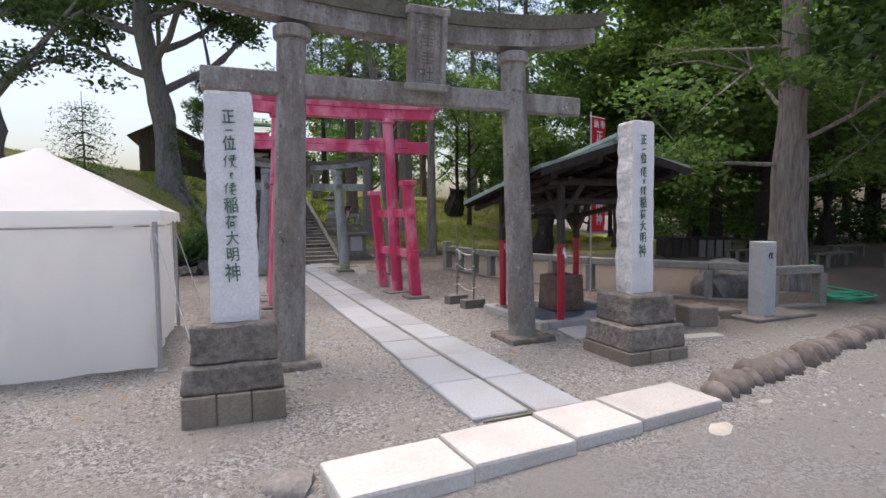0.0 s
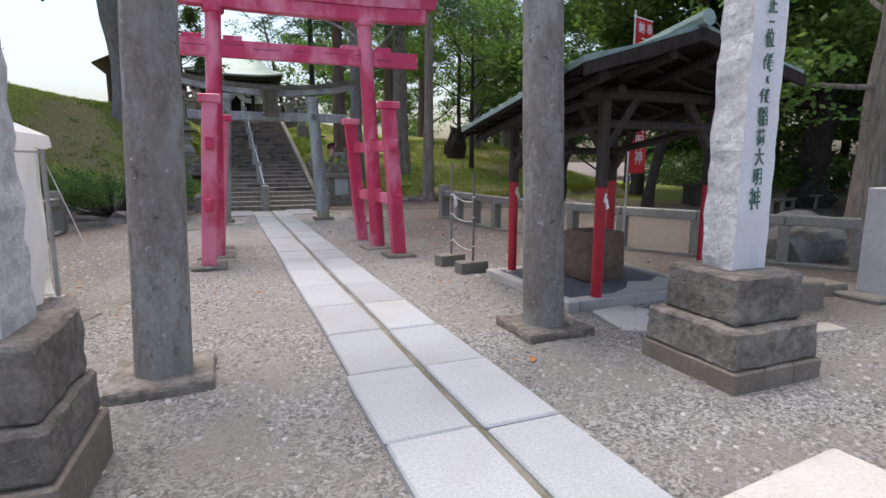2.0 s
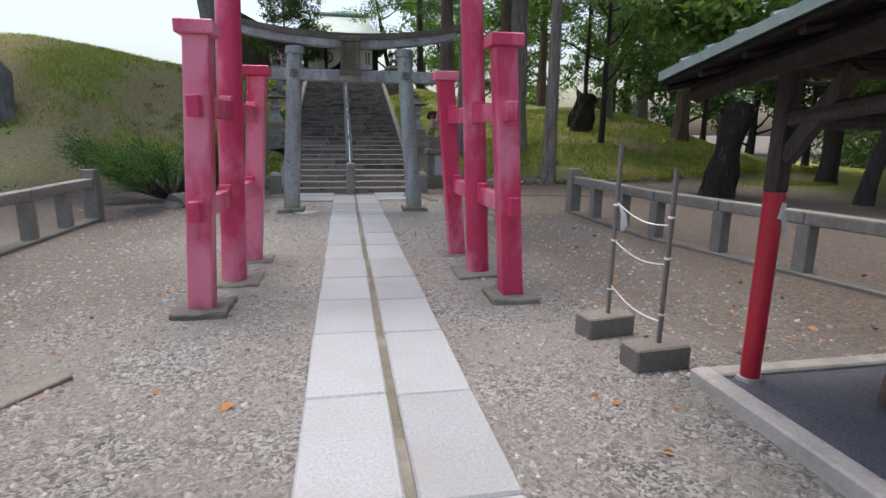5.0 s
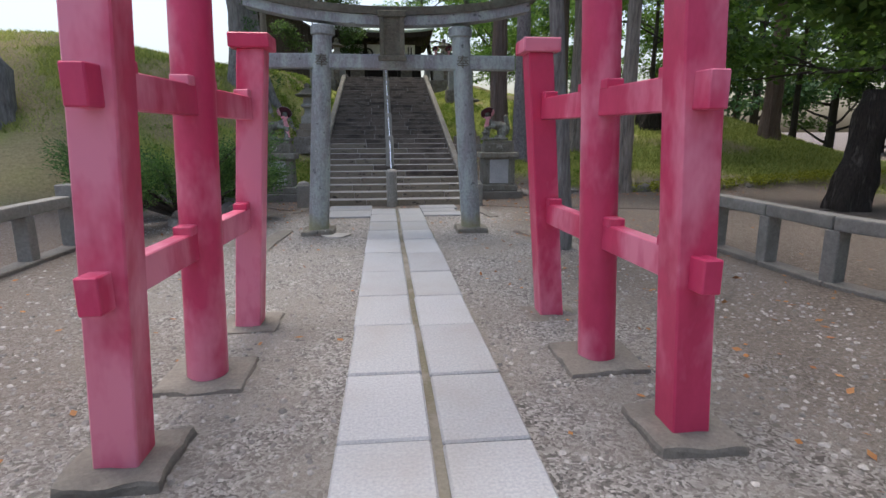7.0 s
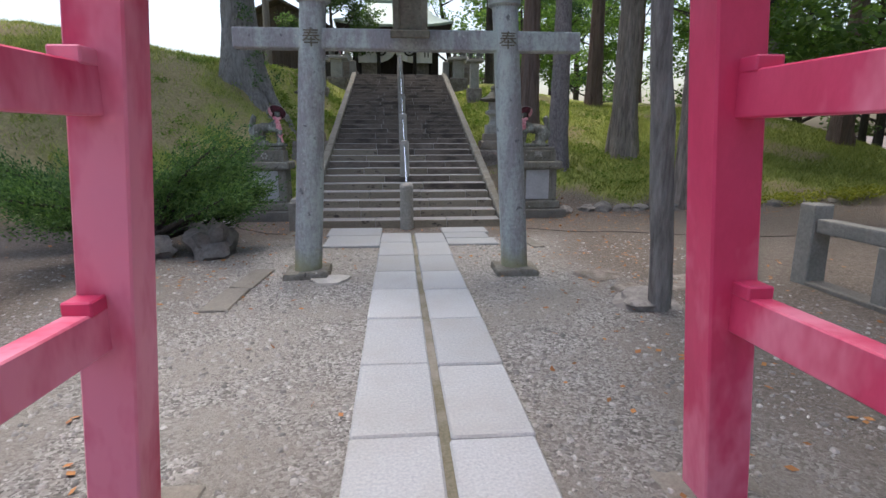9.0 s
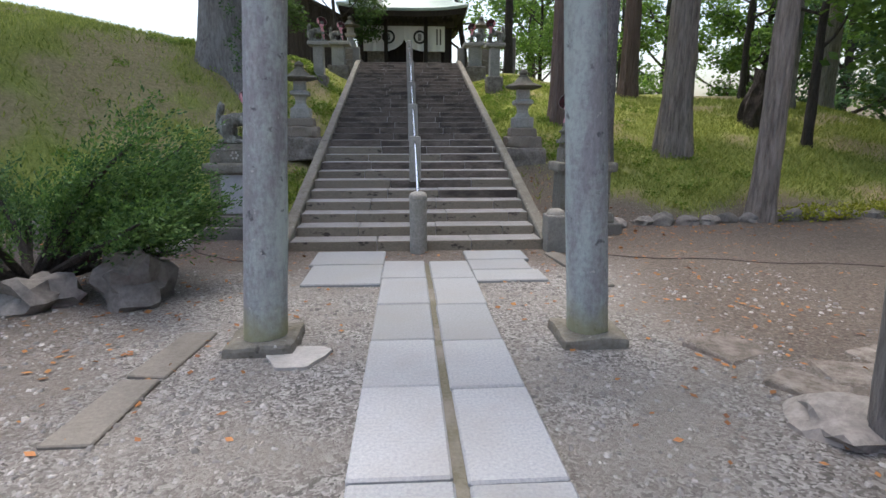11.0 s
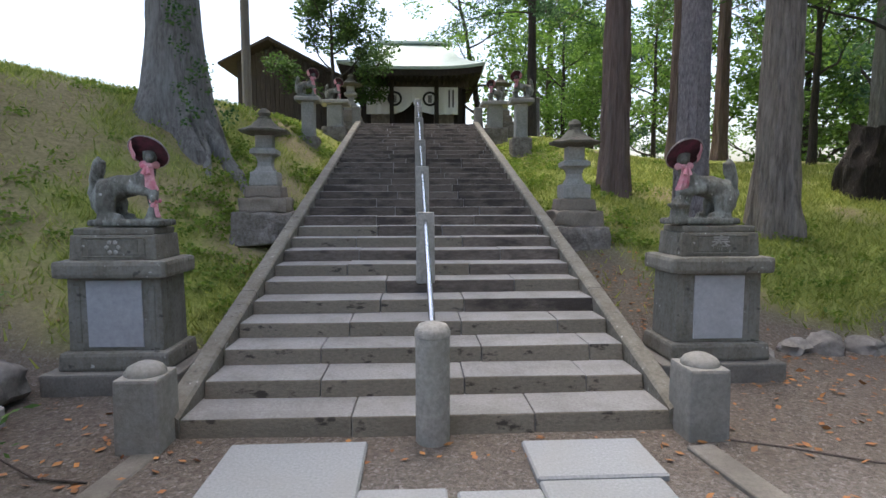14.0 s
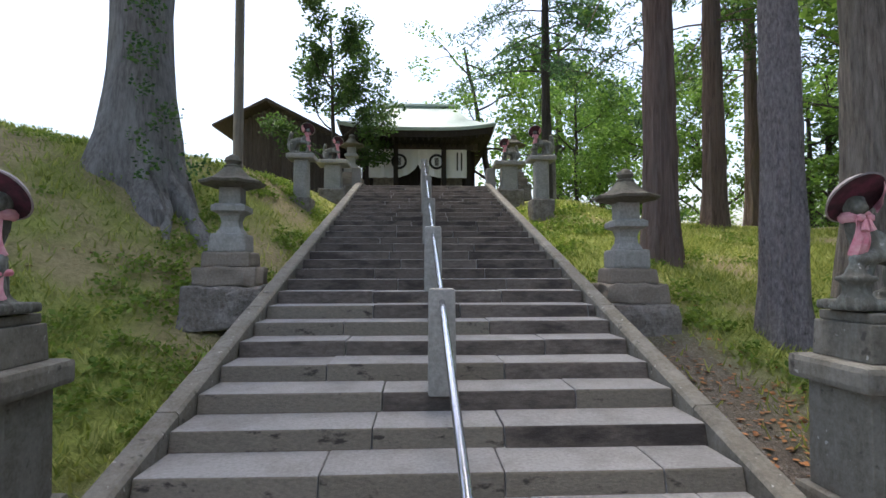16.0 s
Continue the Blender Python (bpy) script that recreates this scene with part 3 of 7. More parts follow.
# ---- stairs ----
def stairs():
    t = thing("stone_stairs", (0, 0, 0), "long flight of weathered grey stone steps up the bank", "stairs", kind="structure")
    bm = BM()
    # core under the treads
    vs = [(STAIR_L - 0.05, STAIR_Y + 0.3, GZ - 0.4), (STAIR_L - 0.05, TOP_Y + 0.7, GZ - 0.4), (STAIR_L - 0.05, TOP_Y + 0.7, TOP_Z - 0.14), (STAIR_L - 0.05, STAIR_Y + 0.3, GZ - 0.05)]
    loft(bm, [[(x, y, z) for _, y, z in vs] for x in (STAIR_L - 0.05, STAIR_R + 0.05)])
    part("core", bm, M_STEP, t)
    rnd = random.Random(5)
    for i in range(STEPS):
        z, y = GZ + RISE * (i + 1), STAIR_Y + RUN * i
        cuts = [STAIR_L + (-0.04 if i == 0 else 0)]
        while cuts[-1] < STAIR_R - 1.1:
            cuts.append(cuts[-1] + rnd.uniform(0.75, 1.35))
        cuts.append(STAIR_R + (0.04 if i == 0 else 0))
        for a, b in zip(cuts, cuts[1:]):
            bm = BM()
            dz, dy = rnd.uniform(-0.004, 0.004), rnd.uniform(-0.006, 0.006)
            box(bm, a + 0.0025, b - 0.0025, y + dy, y + RUN + 0.03, z - RISE - 0.01, z + dz, 0.012, seg=2)
            for v in bm.verts:
                if v.co.y < y + 0.05:
                    v.co.y -= 0.03 * (z - v.co.z) / RISE
                v.co += 0.006 * noise.noise_vector(v.co * 4)
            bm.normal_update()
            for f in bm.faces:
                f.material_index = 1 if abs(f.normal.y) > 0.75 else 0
            # The higher the step, the oftener its face takes the tree-shaded, lichened colour.
            part("step_stone", bm, [M_STEP, M_RISER_SHADED if rnd.random() < ss(3, 10, i) else M_RISER], t)
    # sloping side curbs
    for side, x0, x1 in (("l", STAIR_L - 0.16, STAIR_L - 0.005), ("r", STAIR_R + 0.005, STAIR_R + 0.16)):
        n = 7
        for k in range(n):
            ya, yb = STAIR_Y + (TOP_Y - STAIR_Y + 0.3) * k / n - 0.02, STAIR_Y + (TOP_Y - STAIR_Y + 0.3) * (k + 1) / n - 0.03
            za, zb = [GZ + (v - STAIR_Y) * RISE / RUN + RISE + 0.035 for v in (ya, yb)]
            bm = BM()
            loft(bm, [[(x0, y, z - 0.5), (x1, y, z - 0.5), (x1, y, z - 0.02), (x1 - 0.02, y, z), (x0 + 0.02, y, z), (x0, y, z - 0.02)] for y, z in ((ya, za), (yb, zb))])
            part("side_curb", bm, M_PEDF, t, "grey sloping curb stone")
    return t


stair = stairs()


def handrail():
    t = thing("stair_handrail", (2.165, 0, 0), "stainless pipe handrail on stone posts up the middle of the steps", "handrail")
    ys = [18.7 + 2.13 * k for k in range(6)] + [30.9]
    tops = []
    for k, y in enumerate(ys):
        base = GZ if k == 0 else GZ + RISE * (int((y - STAIR_Y) / RUN) + 1)
        h = 0.76 if k == 0 else 0.69
        bm = BM()
        if k == 0:
            lathe(bm, [(0.108, -0.05), (0.108, h - 0.09), (0.112, h - 0.085), (0.112, h - 0.05), (0.09, h - 0.015), (0.05, h)], 20, (0, y, base))
        else:
            box(bm, -0.095, 0.095, y - 0.075, y + 0.075, base - 0.03, base + h, 0.025, 0.94, 2)
        part("post", bm, M_LANTERN, t, "lichened round stone post" if k == 0 else "lichened square stone post", smooth=True)
        tops.append(Vector((0, y, base + h)))
    for a, b in zip(tops, tops[1:]):
        bm = BM()
        tube(bm, [a + Vector((0, 0.06, -0.03)), b + Vector((0, -0.07, -0.09))], [0.021, 0.021], 14)
        part("rail_pipe", bm, M_STEEL, t, "polished steel pipe", smooth=True)
    return t


handrail()


def newel(x):
    bm = BM()
    box(bm, -0.135, 0.135, -0.15, 0.15, -0.05, 0.46, 0.02, 0.96, 2)
    t = thing("newel_post", (x, 18.72, GZ), "squat grey stone post with rounded knob beside the steps", "stone post", "stair foot posts")
    part("shaft", bm, M_FENCE, t)
    bm = BM()
    lathe(bm, [(0.12, 0), (0.12, 0.02), (0.1, 0.05), (0.05, 0.075)], 20, (0, 0, 0.455))
    part("knob", bm, M_FENCE, t, smooth=True)


newel(0.40)
newel(3.90)


# ---- gates ----
def kasagi(bm, x0, x1, z, h, depth, lift, over=0.0, n=14):
    """A lintel that rises towards its ends."""
    secs = []
    mid, half = (x0 + x1) / 2, (x1 - x0) / 2
    for i in range(n + 1):
        u = -1 + 2 * i / n
        zz = z + lift * abs(u) ** 2.2
        hh = h * (1 + 0.12 * abs(u) ** 3)
        x = mid + u * half
        tip = over * u
        d = depth / 2
        secs.append([(x, -d, zz), (x, d, zz), (x + tip, d * 1.06, zz + hh), (x + tip, -d * 1.06, zz + hh)])
    loft(bm, secs)


def column(bm, base, top, r0, r1, seg=28, rough=0.0):
    n = 12
    pts = [Vector(base).lerp(Vector(top), i / n) for i in range(n + 1)]
    tube(bm, pts, [r0 + (r1 - r0) * i / n for i in range(n + 1)], seg)
    if rough:
        for v in bm.verts:
            v.co += rough * noise.noise_vector(v.co * 2.3)


def stone_plinth(bm, x, y, w, z1, h=0.3):
    box(bm, x - w / 2, x + w / 2, y - w / 2, y + w / 2, z1 - h, z1, 0.03, 0.93, 2)
    bmesh.ops.subdivide_edges(bm, edges=[e for e in bm.edges if e.calc_length() > 0.15], cuts=8, use_grid_fill=True)
    for v in bm.verts:
        v.co += 0.018 * noise.noise_vector(v.co * 3.1) + 0.012 * noise.noise_vector(v.co * 11)


def text_part(name, body, size, material, parent, m, label="", spread=1.0, extrude=0.003, bold=0.0):
    cu = bpy.data.curves.new(name, "FONT")
    cu.body, cu.size, cu.extrude, cu.align_x, cu.align_y = body, size, extrude, "CENTER", "CENTER"
    cu.offset = 0.0
    if bold:
        cu.offset = bold
    cu.resolution_u = 3
    tmp = bpy.data.objects.new(name, cu)
    scene.collection.objects.link(tmp)
    dg = bpy.context.evaluated_depsgraph_get()
    me = bpy.data.meshes.new_from_object(tmp.evaluated_get(dg))
    bpy.data.objects.remove(tmp)
    me.materials.clear()
    me.materials.append(material)
    ob = new(name, me)
    ob.parent = parent
    ob.matrix_basis = m @ Matrix.Diagonal((spread, 1, 1, 1))
    return tagged(ob, label)


FACE_S = pose(0, 0, 0, 90, 0, 0)
SLANT = Matrix(((1, 0.08, 0, 0), (0.2, 1, 0, 0), (0, 0, 1, 0), (0, 0, 0, 1)))


def plaque(parent, x, y, z0, z1, w, mat, tilt, letters=()):
    h = z1 - z0
    m = pose(x, y, z0, tilt, 0, 0)
    bm = BM()
    box(bm, -w / 2, w / 2, -0.03, 0.03, 0, h, 0.008)
    p = part("plaque", bm, mat, parent, "carved stone name plaque", at=m)
    for a, b, c, d in ((-w / 2 - 0.03, -w / 2 + 0.035, -0.01, h + 0.02), (w / 2 - 0.035, w / 2 + 0.03, -0.01, h + 0.02)):
        bm = BM()
        box(bm, a, b, -0.06, 0.045, c, d, 0.008)
        part("plaque_frame", bm, mat, p)
    for a, b in ((-0.035, 0.04), (h - 0.05, h + 0.035)):
        bm = BM()
        box(bm, -w / 2 - 0.055, w / 2 + 0.055, -0.07, 0.05, a, b, 0.01)
        part("plaque_frame", bm, mat, p)
    for i, ch in enumerate(letters):
        if ch:
            text_part("carved_letter", ch, 0.17, M_DARKCAP, p, pose(0, -0.031, h * (1 - (i + 0.7) / (len(letters) + 0.4)), 90, 0, 0))
        else:
            bm = BM()
            zc = h * (1 - (i + 0.7) / (len(letters) + 0.4))
            for k in range(4):
                box(bm, -0.06, 0.06, -0.034, -0.029, zc - 0.06 + k * 0.035, zc - 0.048 + k * 0.035)
            box(bm, -0.008, 0.008, -0.034, -0.029, zc - 0.07, zc + 0.07)
            part("carved_letter", bm, M_DARKCAP, p)
    return p


def stone_gate(name, y, xl, xr, lean, r0, r1, ztop, nuki, nx, kas, kx, lift, mat, capmat, label, plinth_w, pl, letters, marks, plaque_mat=None, plinth_mat=M_PED):
    t = thing(name, (0, y, 0), label, "torii gate")
    for i, (x, dx) in enumerate(((xl, lean), (xr, -lean))):
        bm = BM()
        column(bm, (x, 0, GZ), (x + dx, 0, ztop), r0, r1, rough=0.006)
        c = part("column", bm, mat, t, smooth=True)
        bm = BM()
        lathe(bm, [(r1 * 1.06, -0.14), (r1 * 1.3, -0.12), (r1 * 1.3, -0.02), (r1 * 1.15, 0.0)], 28, (x + dx, 0, ztop))
        part("collar", bm, mat, c, smooth=True)
        bm = BM()
        stone_plinth(bm, x, 0, plinth_w, GZ + 0.075)
        part("plinth", bm, plinth_mat, c, "rough brown stone plinth")
        if marks:
            f = 0.88
            text_part("carved_letter", marks[i], 0.19, M_DARKCAP, c, pose(x + dx * f, -(r0 + (r1 - r0) * f) - 0.006, GZ + (ztop - GZ) * (0.86 if len(marks) > 2 else nuki[0] / ztop + 0.035), 90, 0, 0))
    bm = BM()
    box(bm, nx[0], nx[1], -0.085, 0.085, nuki[0], nuki[1], 0.015)
    for v in bm.verts:
        v.co += 0.006 * noise.noise_vector(v.co * 2)
    part("tie_beam", bm, mat, t)
    bm = BM()
    kasagi(bm, kx[0] + 0.1, kx[1] - 0.1, kas[0], (kas[1] - kas[0]) * 0.55, 0.26, lift)
    part("lower_lintel", bm, mat, t)
    bm = BM()
    kasagi(bm, kx[0], kx[1], kas[0] + (kas[1] - kas[0]) * 0.55 + 0.003, (kas[1] - kas[0]) * 0.45, 0.34, lift * 1.06, 0.05)
    part("top_lintel", bm, capmat, t, "lintel stone with mossy weathered top")
    plaque(t, pl[0], -0.2, pl[1], pl[2], pl[3], plaque_mat or mat, 7, letters)
    return t


stone_gate("stone_torii", 5.95, 0.62, 3.53, 0.13, 0.175, 0.15, 3.5, (2.79, 3.02), (-0.15, 4.36), (3.5, 3.86), (-0.5, 4.64), 0.22,
           M_TORII, M_DARKCAP, "large weathered grey stone torii gate with name plaque", 0.66, (2.17, 2.95, 3.76, 0.38), ("", "", "", "社"), "")
stone_gate("stone_torii", 15.75, 1.02, 3.34, 0.19, 0.15, 0.13, 2.87, (2.29, 2.49), (0.40, 3.95), (2.87, 3.10), (0.08, 4.22), 0.22,
           M_TORII2, M_DARKCAP, "smaller green-grey stone torii gate before the stairs", 0.5, (2.17, 2.42, 3.0, 0.28), ("", "", ""), "奉奉", M_DARKCAP, M_PEDF)


def worn_plinth(bm, x, y, half, z1):
    """A square footing with broken, rounded edges, sunk in the gravel."""
    box(bm, x - half, x + half, y - half, y + half, z1 - 0.2, z1, 0.025, 0.95, 2)
    bmesh.ops.subdivide_edges(bm, edges=[e for e in bm.edges if e.calc_length() > 0.15], cuts=6, use_grid_fill=True)
    for v in bm.verts:
        v.co += Vector((0.02, 0.02, 0.008)) * noise.noise(v.co * 5) + 0.012 * noise.noise_vector(v.co * 11)


def red_gate():
    t = thing("red_torii", (0, 10.85, 0), "faded vermilion wooden torii gate with side posts", "torii gate")
    for x, dx in ((0.9, 0.16), (3.40, -0.16)):
        bm = BM()
        column(bm, (x, 0, GZ), (x + dx, 0, 3.5), 0.12, 0.108)
        c = part("column", bm, M_RED, t, smooth=True)
        bm = BM()
        lathe(bm, [(0.125, 0), (0.15, 0.02), (0.15, 0.09), (0.13, 0.1)], 24, (x + dx, 0, 3.42))
        part("collar", bm, M_RED, c, smooth=True)
        bm = BM()
        worn_plinth(bm, x, 0, 0.27, GZ + 0.035)
        part("plinth", bm, M_CONCDK, c, "square concrete plinth")
        for yy, xb, xt, zt in ((-0.9, x - 0.09, x + 0.05, 2.1), (0.97, x + 0.03, x + 0.2, 1.99)):
            if dx < 0:
                xb, xt = 2 * x - xb, 2 * x - xt
            bm = BM()
            w = 0.095
            loft(bm, [[(xx - w, yy - w, z), (xx + w, yy - w, z), (xx + w, yy + w, z), (xx - w, yy + w, z)] for xx, z in ((xb, GZ), (xt, zt))])
            bmesh.ops.bevel(bm, geom=bm.edges[:], offset=0.008, segments=1, affect="EDGES")
            p = part("side_post", bm, M_RED, t)
            bm = BM()
            box(bm, xt - 0.14, xt + 0.14, yy - 0.14, yy + 0.14, zt, zt + 0.10, 0.008)
            part("cap", bm, M_RED, p)
            bm = BM()
            worn_plinth(bm, xb, yy, 0.235, GZ + (0.05 if yy < 0 else 0.012))
            part("plinth", bm, M_CONCDK, p, "square concrete plinth")
        for z0, z1, f in ((1.5, 1.66, 0.75), (0.70, 0.86, 0.33)):
            xx0 = x + (-0.09 + 0.14 * f) * (1 if dx > 0 else -1)
            xx1 = x + (0.03 + 0.17 * f) * (1 if dx > 0 else -1)
            bm = BM()
            loft(bm, [[(xc - 0.045, yy, z0), (xc + 0.045, yy, z0), (xc + 0.045, yy, z1), (xc - 0.045, yy, z1)] for xc, yy in ((xx0, -1.1), (xx1, 1.14))])
            bmesh.ops.bevel(bm, geom=bm.edges[:], offset=0.006, segments=1, affect="EDGES")
            rl = part("side_rail", bm, M_RED, t)
            for yy in (-0.76, -0.16, 0.16, 0.83):
                bm = BM()
                xc = xx0 + (xx1 - xx0) * (yy + 1.1) / 2.24
                box(bm, xc - 0.05, xc + 0.05, yy - 0.05, yy + 0.05, z1 - 0.01, z1 + 0.045, 0.006)
                part("wedge", bm, M_RED, rl)
    bm = BM()
    box(bm, 0.15, 4.1, -0.06, 0.06, 2.83, 3.07, 0.008)
    nk = part("tie_beam", bm, M_RED, t, "cracked red tie beam")
    for xx in (0.76, 1.3, 3.0, 3.54):
        bm = BM()
        box(bm, xx - 0.13, xx + 0.13, -0.055, 0.055, 3.06, 3.13, 0.008)
        part("wedge", bm, M_RED, nk)
    rnd = random.Random(3)
    x = 0.3
    while x < 3.9:
        w = rnd.uniform(0.15, 0.4)
        z = 2.96 + rnd.uniform(-0.035, 0.035)
        bm = BM()
        box(bm, x, x + w, -0.0625, -0.0555, z, z + 0.009)
        part("crack", bm, M_BLACK, nk, "dark crack in the beam")
        x += w + rnd.uniform(0.02, 0.3)
    bm = BM()
    kasagi(bm, 0.02, 4.24, 3.5, 0.19, 0.2, 0.05)
    part("lower_lintel", bm, M_RED, t)
    bm = BM()
    kasagi(bm, -0.1, 4.38, 3.695, 0.14, 0.27, 0.07, 0.06)
    part("top_lintel", bm, M_RED, t)
    bm = BM()
    kasagi(bm, -0.13, 4.41, 3.838, 0.035, 0.33, 0.09, 0.07)
    part("lintel_cover", bm, M_DWOOD, t, "grey mossy wooden cover board")


red_gate()


# ---- inscribed pillars ----
def stroke_glyph(parent, m, size, seed, mat=None, radical=True):
    """An illegible character: a few plain brush bars."""
    r = random.Random(seed)
    bm = BM()
    def brush(p, q, bow, h):
        p, q = Vector((p[0], 0, p[1])) * size, Vector((q[0], 0, q[1])) * size
        d = (q - p).normalized()
        nrm = Vector((-d.z, 0, d.x))
        secs = []
        for i in range(6):
            f = i / 5
            c = p.lerp(q, f) + nrm * (bow * size * math.sin(math.pi * f))
            w = nrm * size * h * (1.15 - 0.75 * f)
            secs.append([c - w + Vector((0, -0.004, 0)), c + w + Vector((0, -0.004, 0)), c + w + Vector((0, 0.002, 0)), c - w + Vector((0, 0.002, 0))])
        loft(bm, secs)
    # a left-hand radical and a right-hand side, run together as in cursive writing
    x = r.uniform(-0.36, -0.24)
    if radical:
        brush((x + 0.14, 0.46), (x - 0.12, r.uniform(0.1, 0.24)), 0.03, 0.045)
        brush((x + r.uniform(-0.03, 0.03), 0.28), (x + r.uniform(-0.08, 0.02), -0.44), r.uniform(-0.07, 0.07), 0.045)
    if radical and r.random() < 0.6:
        brush((x - 0.16, r.uniform(-0.05, 0.1)), (x + 0.2, r.uniform(0.08, 0.2)), 0.02, 0.035)
    z = 0.42
    for i in range(r.randint(3, 5)):
        w = r.uniform(0.16, 0.3)
        brush((0.18 - w, z - 0.05), (0.18 + w, z + r.uniform(0.02, 0.1)), r.uniform(-0.05, 0.07), r.uniform(0.032, 0.05))
        z -= r.uniform(0.13, 0.2)
    brush((r.uniform(0.15, 0.3), 0.45), (r.uniform(-0.1, 0.1), -0.42), r.uniform(-0.12, 0.12), 0.045)
    brush((0.1, z + 0.1), (r.uniform(0.36, 0.5), -0.42), r.uniform(-0.14, -0.04), 0.05)
    part("inscription", bm, mat or M_INK, parent, "worn painted character", at=m)


def pillar(x, y, rot, tiers, stone, zs, label):
    t = thing("inscribed_pillar", (x, y, GZ, 0, 0, rot), label, "stone pillar", "inscribed entrance pillars")
    z = -0.12
    for k, (x0, x1, y0, y1, z1) in enumerate(tiers):
        if k == 0:
            n = 3
            for i in range(n):
                bm = BM()
                box(bm, x0 + (x1 - x0) * i / n + 0.002, x0 + (x1 - x0) * (i + 1) / n - 0.002, y0, y1, z, z1, 0.012)
                part("base_block", bm, M_PEDCUT, t, "tooled buff stone block")
        else:
            bm = BM()
            box(bm, x0, x1, y0, y1, z, z1, 0.02, 0.98)
            bmesh.ops.subdivide_edges(bm, edges=[e for e in bm.edges if e.calc_length() > 0.1], cuts=11, use_grid_fill=True)
            for v in bm.verts:
                q = v.co + Vector((k * 3.1, x, 0))
                v.co += 0.012 * noise.noise_vector(q * 6) + 0.009 * noise.noise_vector(q * 19)
            part("base_block", bm, M_PED, t, "rough brown pedestal block")
        z = z1
    x0, x1, y0, y1 = stone
    bm = BM()
    n = 26
    rings = []
    for i in range(n + 1):
        zz = z + (zs - z) * i / n
        f = 1 - 0.03 * i / n
        cx, cy = (x0 + x1) / 2, (y0 + y1) / 2
        ring = []
        for px, py in ((x0, y0), ((x0 + x1) / 2, y0), (x1, y0), (x1, cy), (x1, y1), (cx, y1), (x0, y1), (x0, y1 * 0.7 + y0 * 0.3), (x0, y1 * 0.35 + y0 * 0.65)):
            p = Vector((cx + (px - cx) * f, cy + (py - cy) * f, zz))
            side = px in (x0, x1) and py != y0
            amp = 0.026 if (side or py == y1) else (0.012 if px in (x0, x1) else 0.0)
            q = noise.noise_vector(p * 7 + Vector((x, y, 0)))
            ring.append((p.x + amp * q.x, p.y + (amp * q.y if side else 0), zz))
        rings.append(ring)
    loft(bm, rings)
    cx, cy = (x0 + x1) / 2, (y0 + y1) / 2
    for f in bm.faces:
        f.material_index = 1 if abs(f.calc_center_median().x - cx) > 0.1 and f.calc_center_median().y > y0 + 0.02 else 0
    s = part("shaft", bm, [M_MON, M_MONROUGH], t, "pale hewn granite shaft with split sides")
    bm = BM()
    loft(bm, [[(cx + (px - cx) * f, cy + (py - cy) * f, zz) for px, py in ((x0, y0), (x1, y0), (x1, y1), (x0, y1))] for f, zz in ((0.955, zs - 0.005), (0.9, zs + 0.025), (0.5, zs + 0.04))])
    part("top", bm, M_MONROUGH, s)
    chars = ["正", "一", "位", "", "", "", "稲", "荷", "大", "明", "神"]
    H = zs - z
    sizes = [1, 0.6, 1, 1.1, 0.6, 1, 1.1, 0.95, 1.0, 1.0, 1.3]
    pos = z + H * 0.935
    for ch, k in zip(chars, sizes):
        size = 0.115 * k
        pos -= size * 0.56
        m = pose(cx, y0 - 0.003, pos)
        if ch:
            text_part("inscription", ch, size * 1.05, M_INK, s, m @ FACE_S @ SLANT, "green-black painted character", 0.82, 0.003, 0.0014)
        else:
            stroke_glyph(s, m, size * (0.85 if k > 0.8 else 0.8), int(pos * 1000), None, k > 0.8)
        pos -= size * 0.56
    return t


pillar(0.07, 4.73, -4, [(-0.38, 0.38, -0.36, 0.36, 0.24), (-0.37, 0.36, -0.34, 0.34, 0.46), (-0.31, 0.33, -0.29, 0.3, 0.765)], (-0.165, 0.2, -0.17, 0.15), 2.55,
       "tall white granite pillar with painted inscription on a three-tier brown base")
pillar(4.305, 4.785, 0, [(-0.42, 0.38, -0.42, 0.39, 0.134), (-0.405, 0.36, -0.4, 0.37, 0.387), (-0.31, 0.29, -0.31, 0.3, 0.704)], (-0.135, 0.17, -0.1, 0.15), 2.58,
       "tall white granite pillar with painted inscription on a stepped brown base")

front_kerb()


def boulder(name, c, s, mat, label, category="rock", group="", rot=0, jit=0.35, seed=1.0, sub=3):
    bm = BM()
    ball(bm, (0, 0, 0), *s, jit, sub, seed)
    for v in bm.verts:
        v.co.z = max(v.co.z, -0.6 * s[2])
    return solid(name, bm, mat, label, category, group, smooth=True, at=pose(*c, 0, 0, rot))


# ---- rounded stone edging along the drive ----
M_EDGE = surface("brown_river_stone", (0.095, 0.078, 0.068), (0.2, 0.168, 0.148), 12, (0.17, 0.16, 0.155), 3.0, 0.5, 0.85, bump=0.3, vary=0.25)
r4 = random.Random(4)
x = 3.95
while x < 9.2:
    w = r4.uniform(0.13, 0.2)
    y = 3.42 + 0.24 * (x - 4.0) + r4.uniform(-0.03, 0.03)
    boulder("edging_stone", (x, y, GZ - 0.01), (w * 0.56, w * 1.05, w * 0.92), M_EDGE, "rounded brown edging stone half sunk in the gravel", "edging stone", "edging stones along the drive", r4.uniform(-15, 15), 0.16, x, 3)
    x += w * 0.98
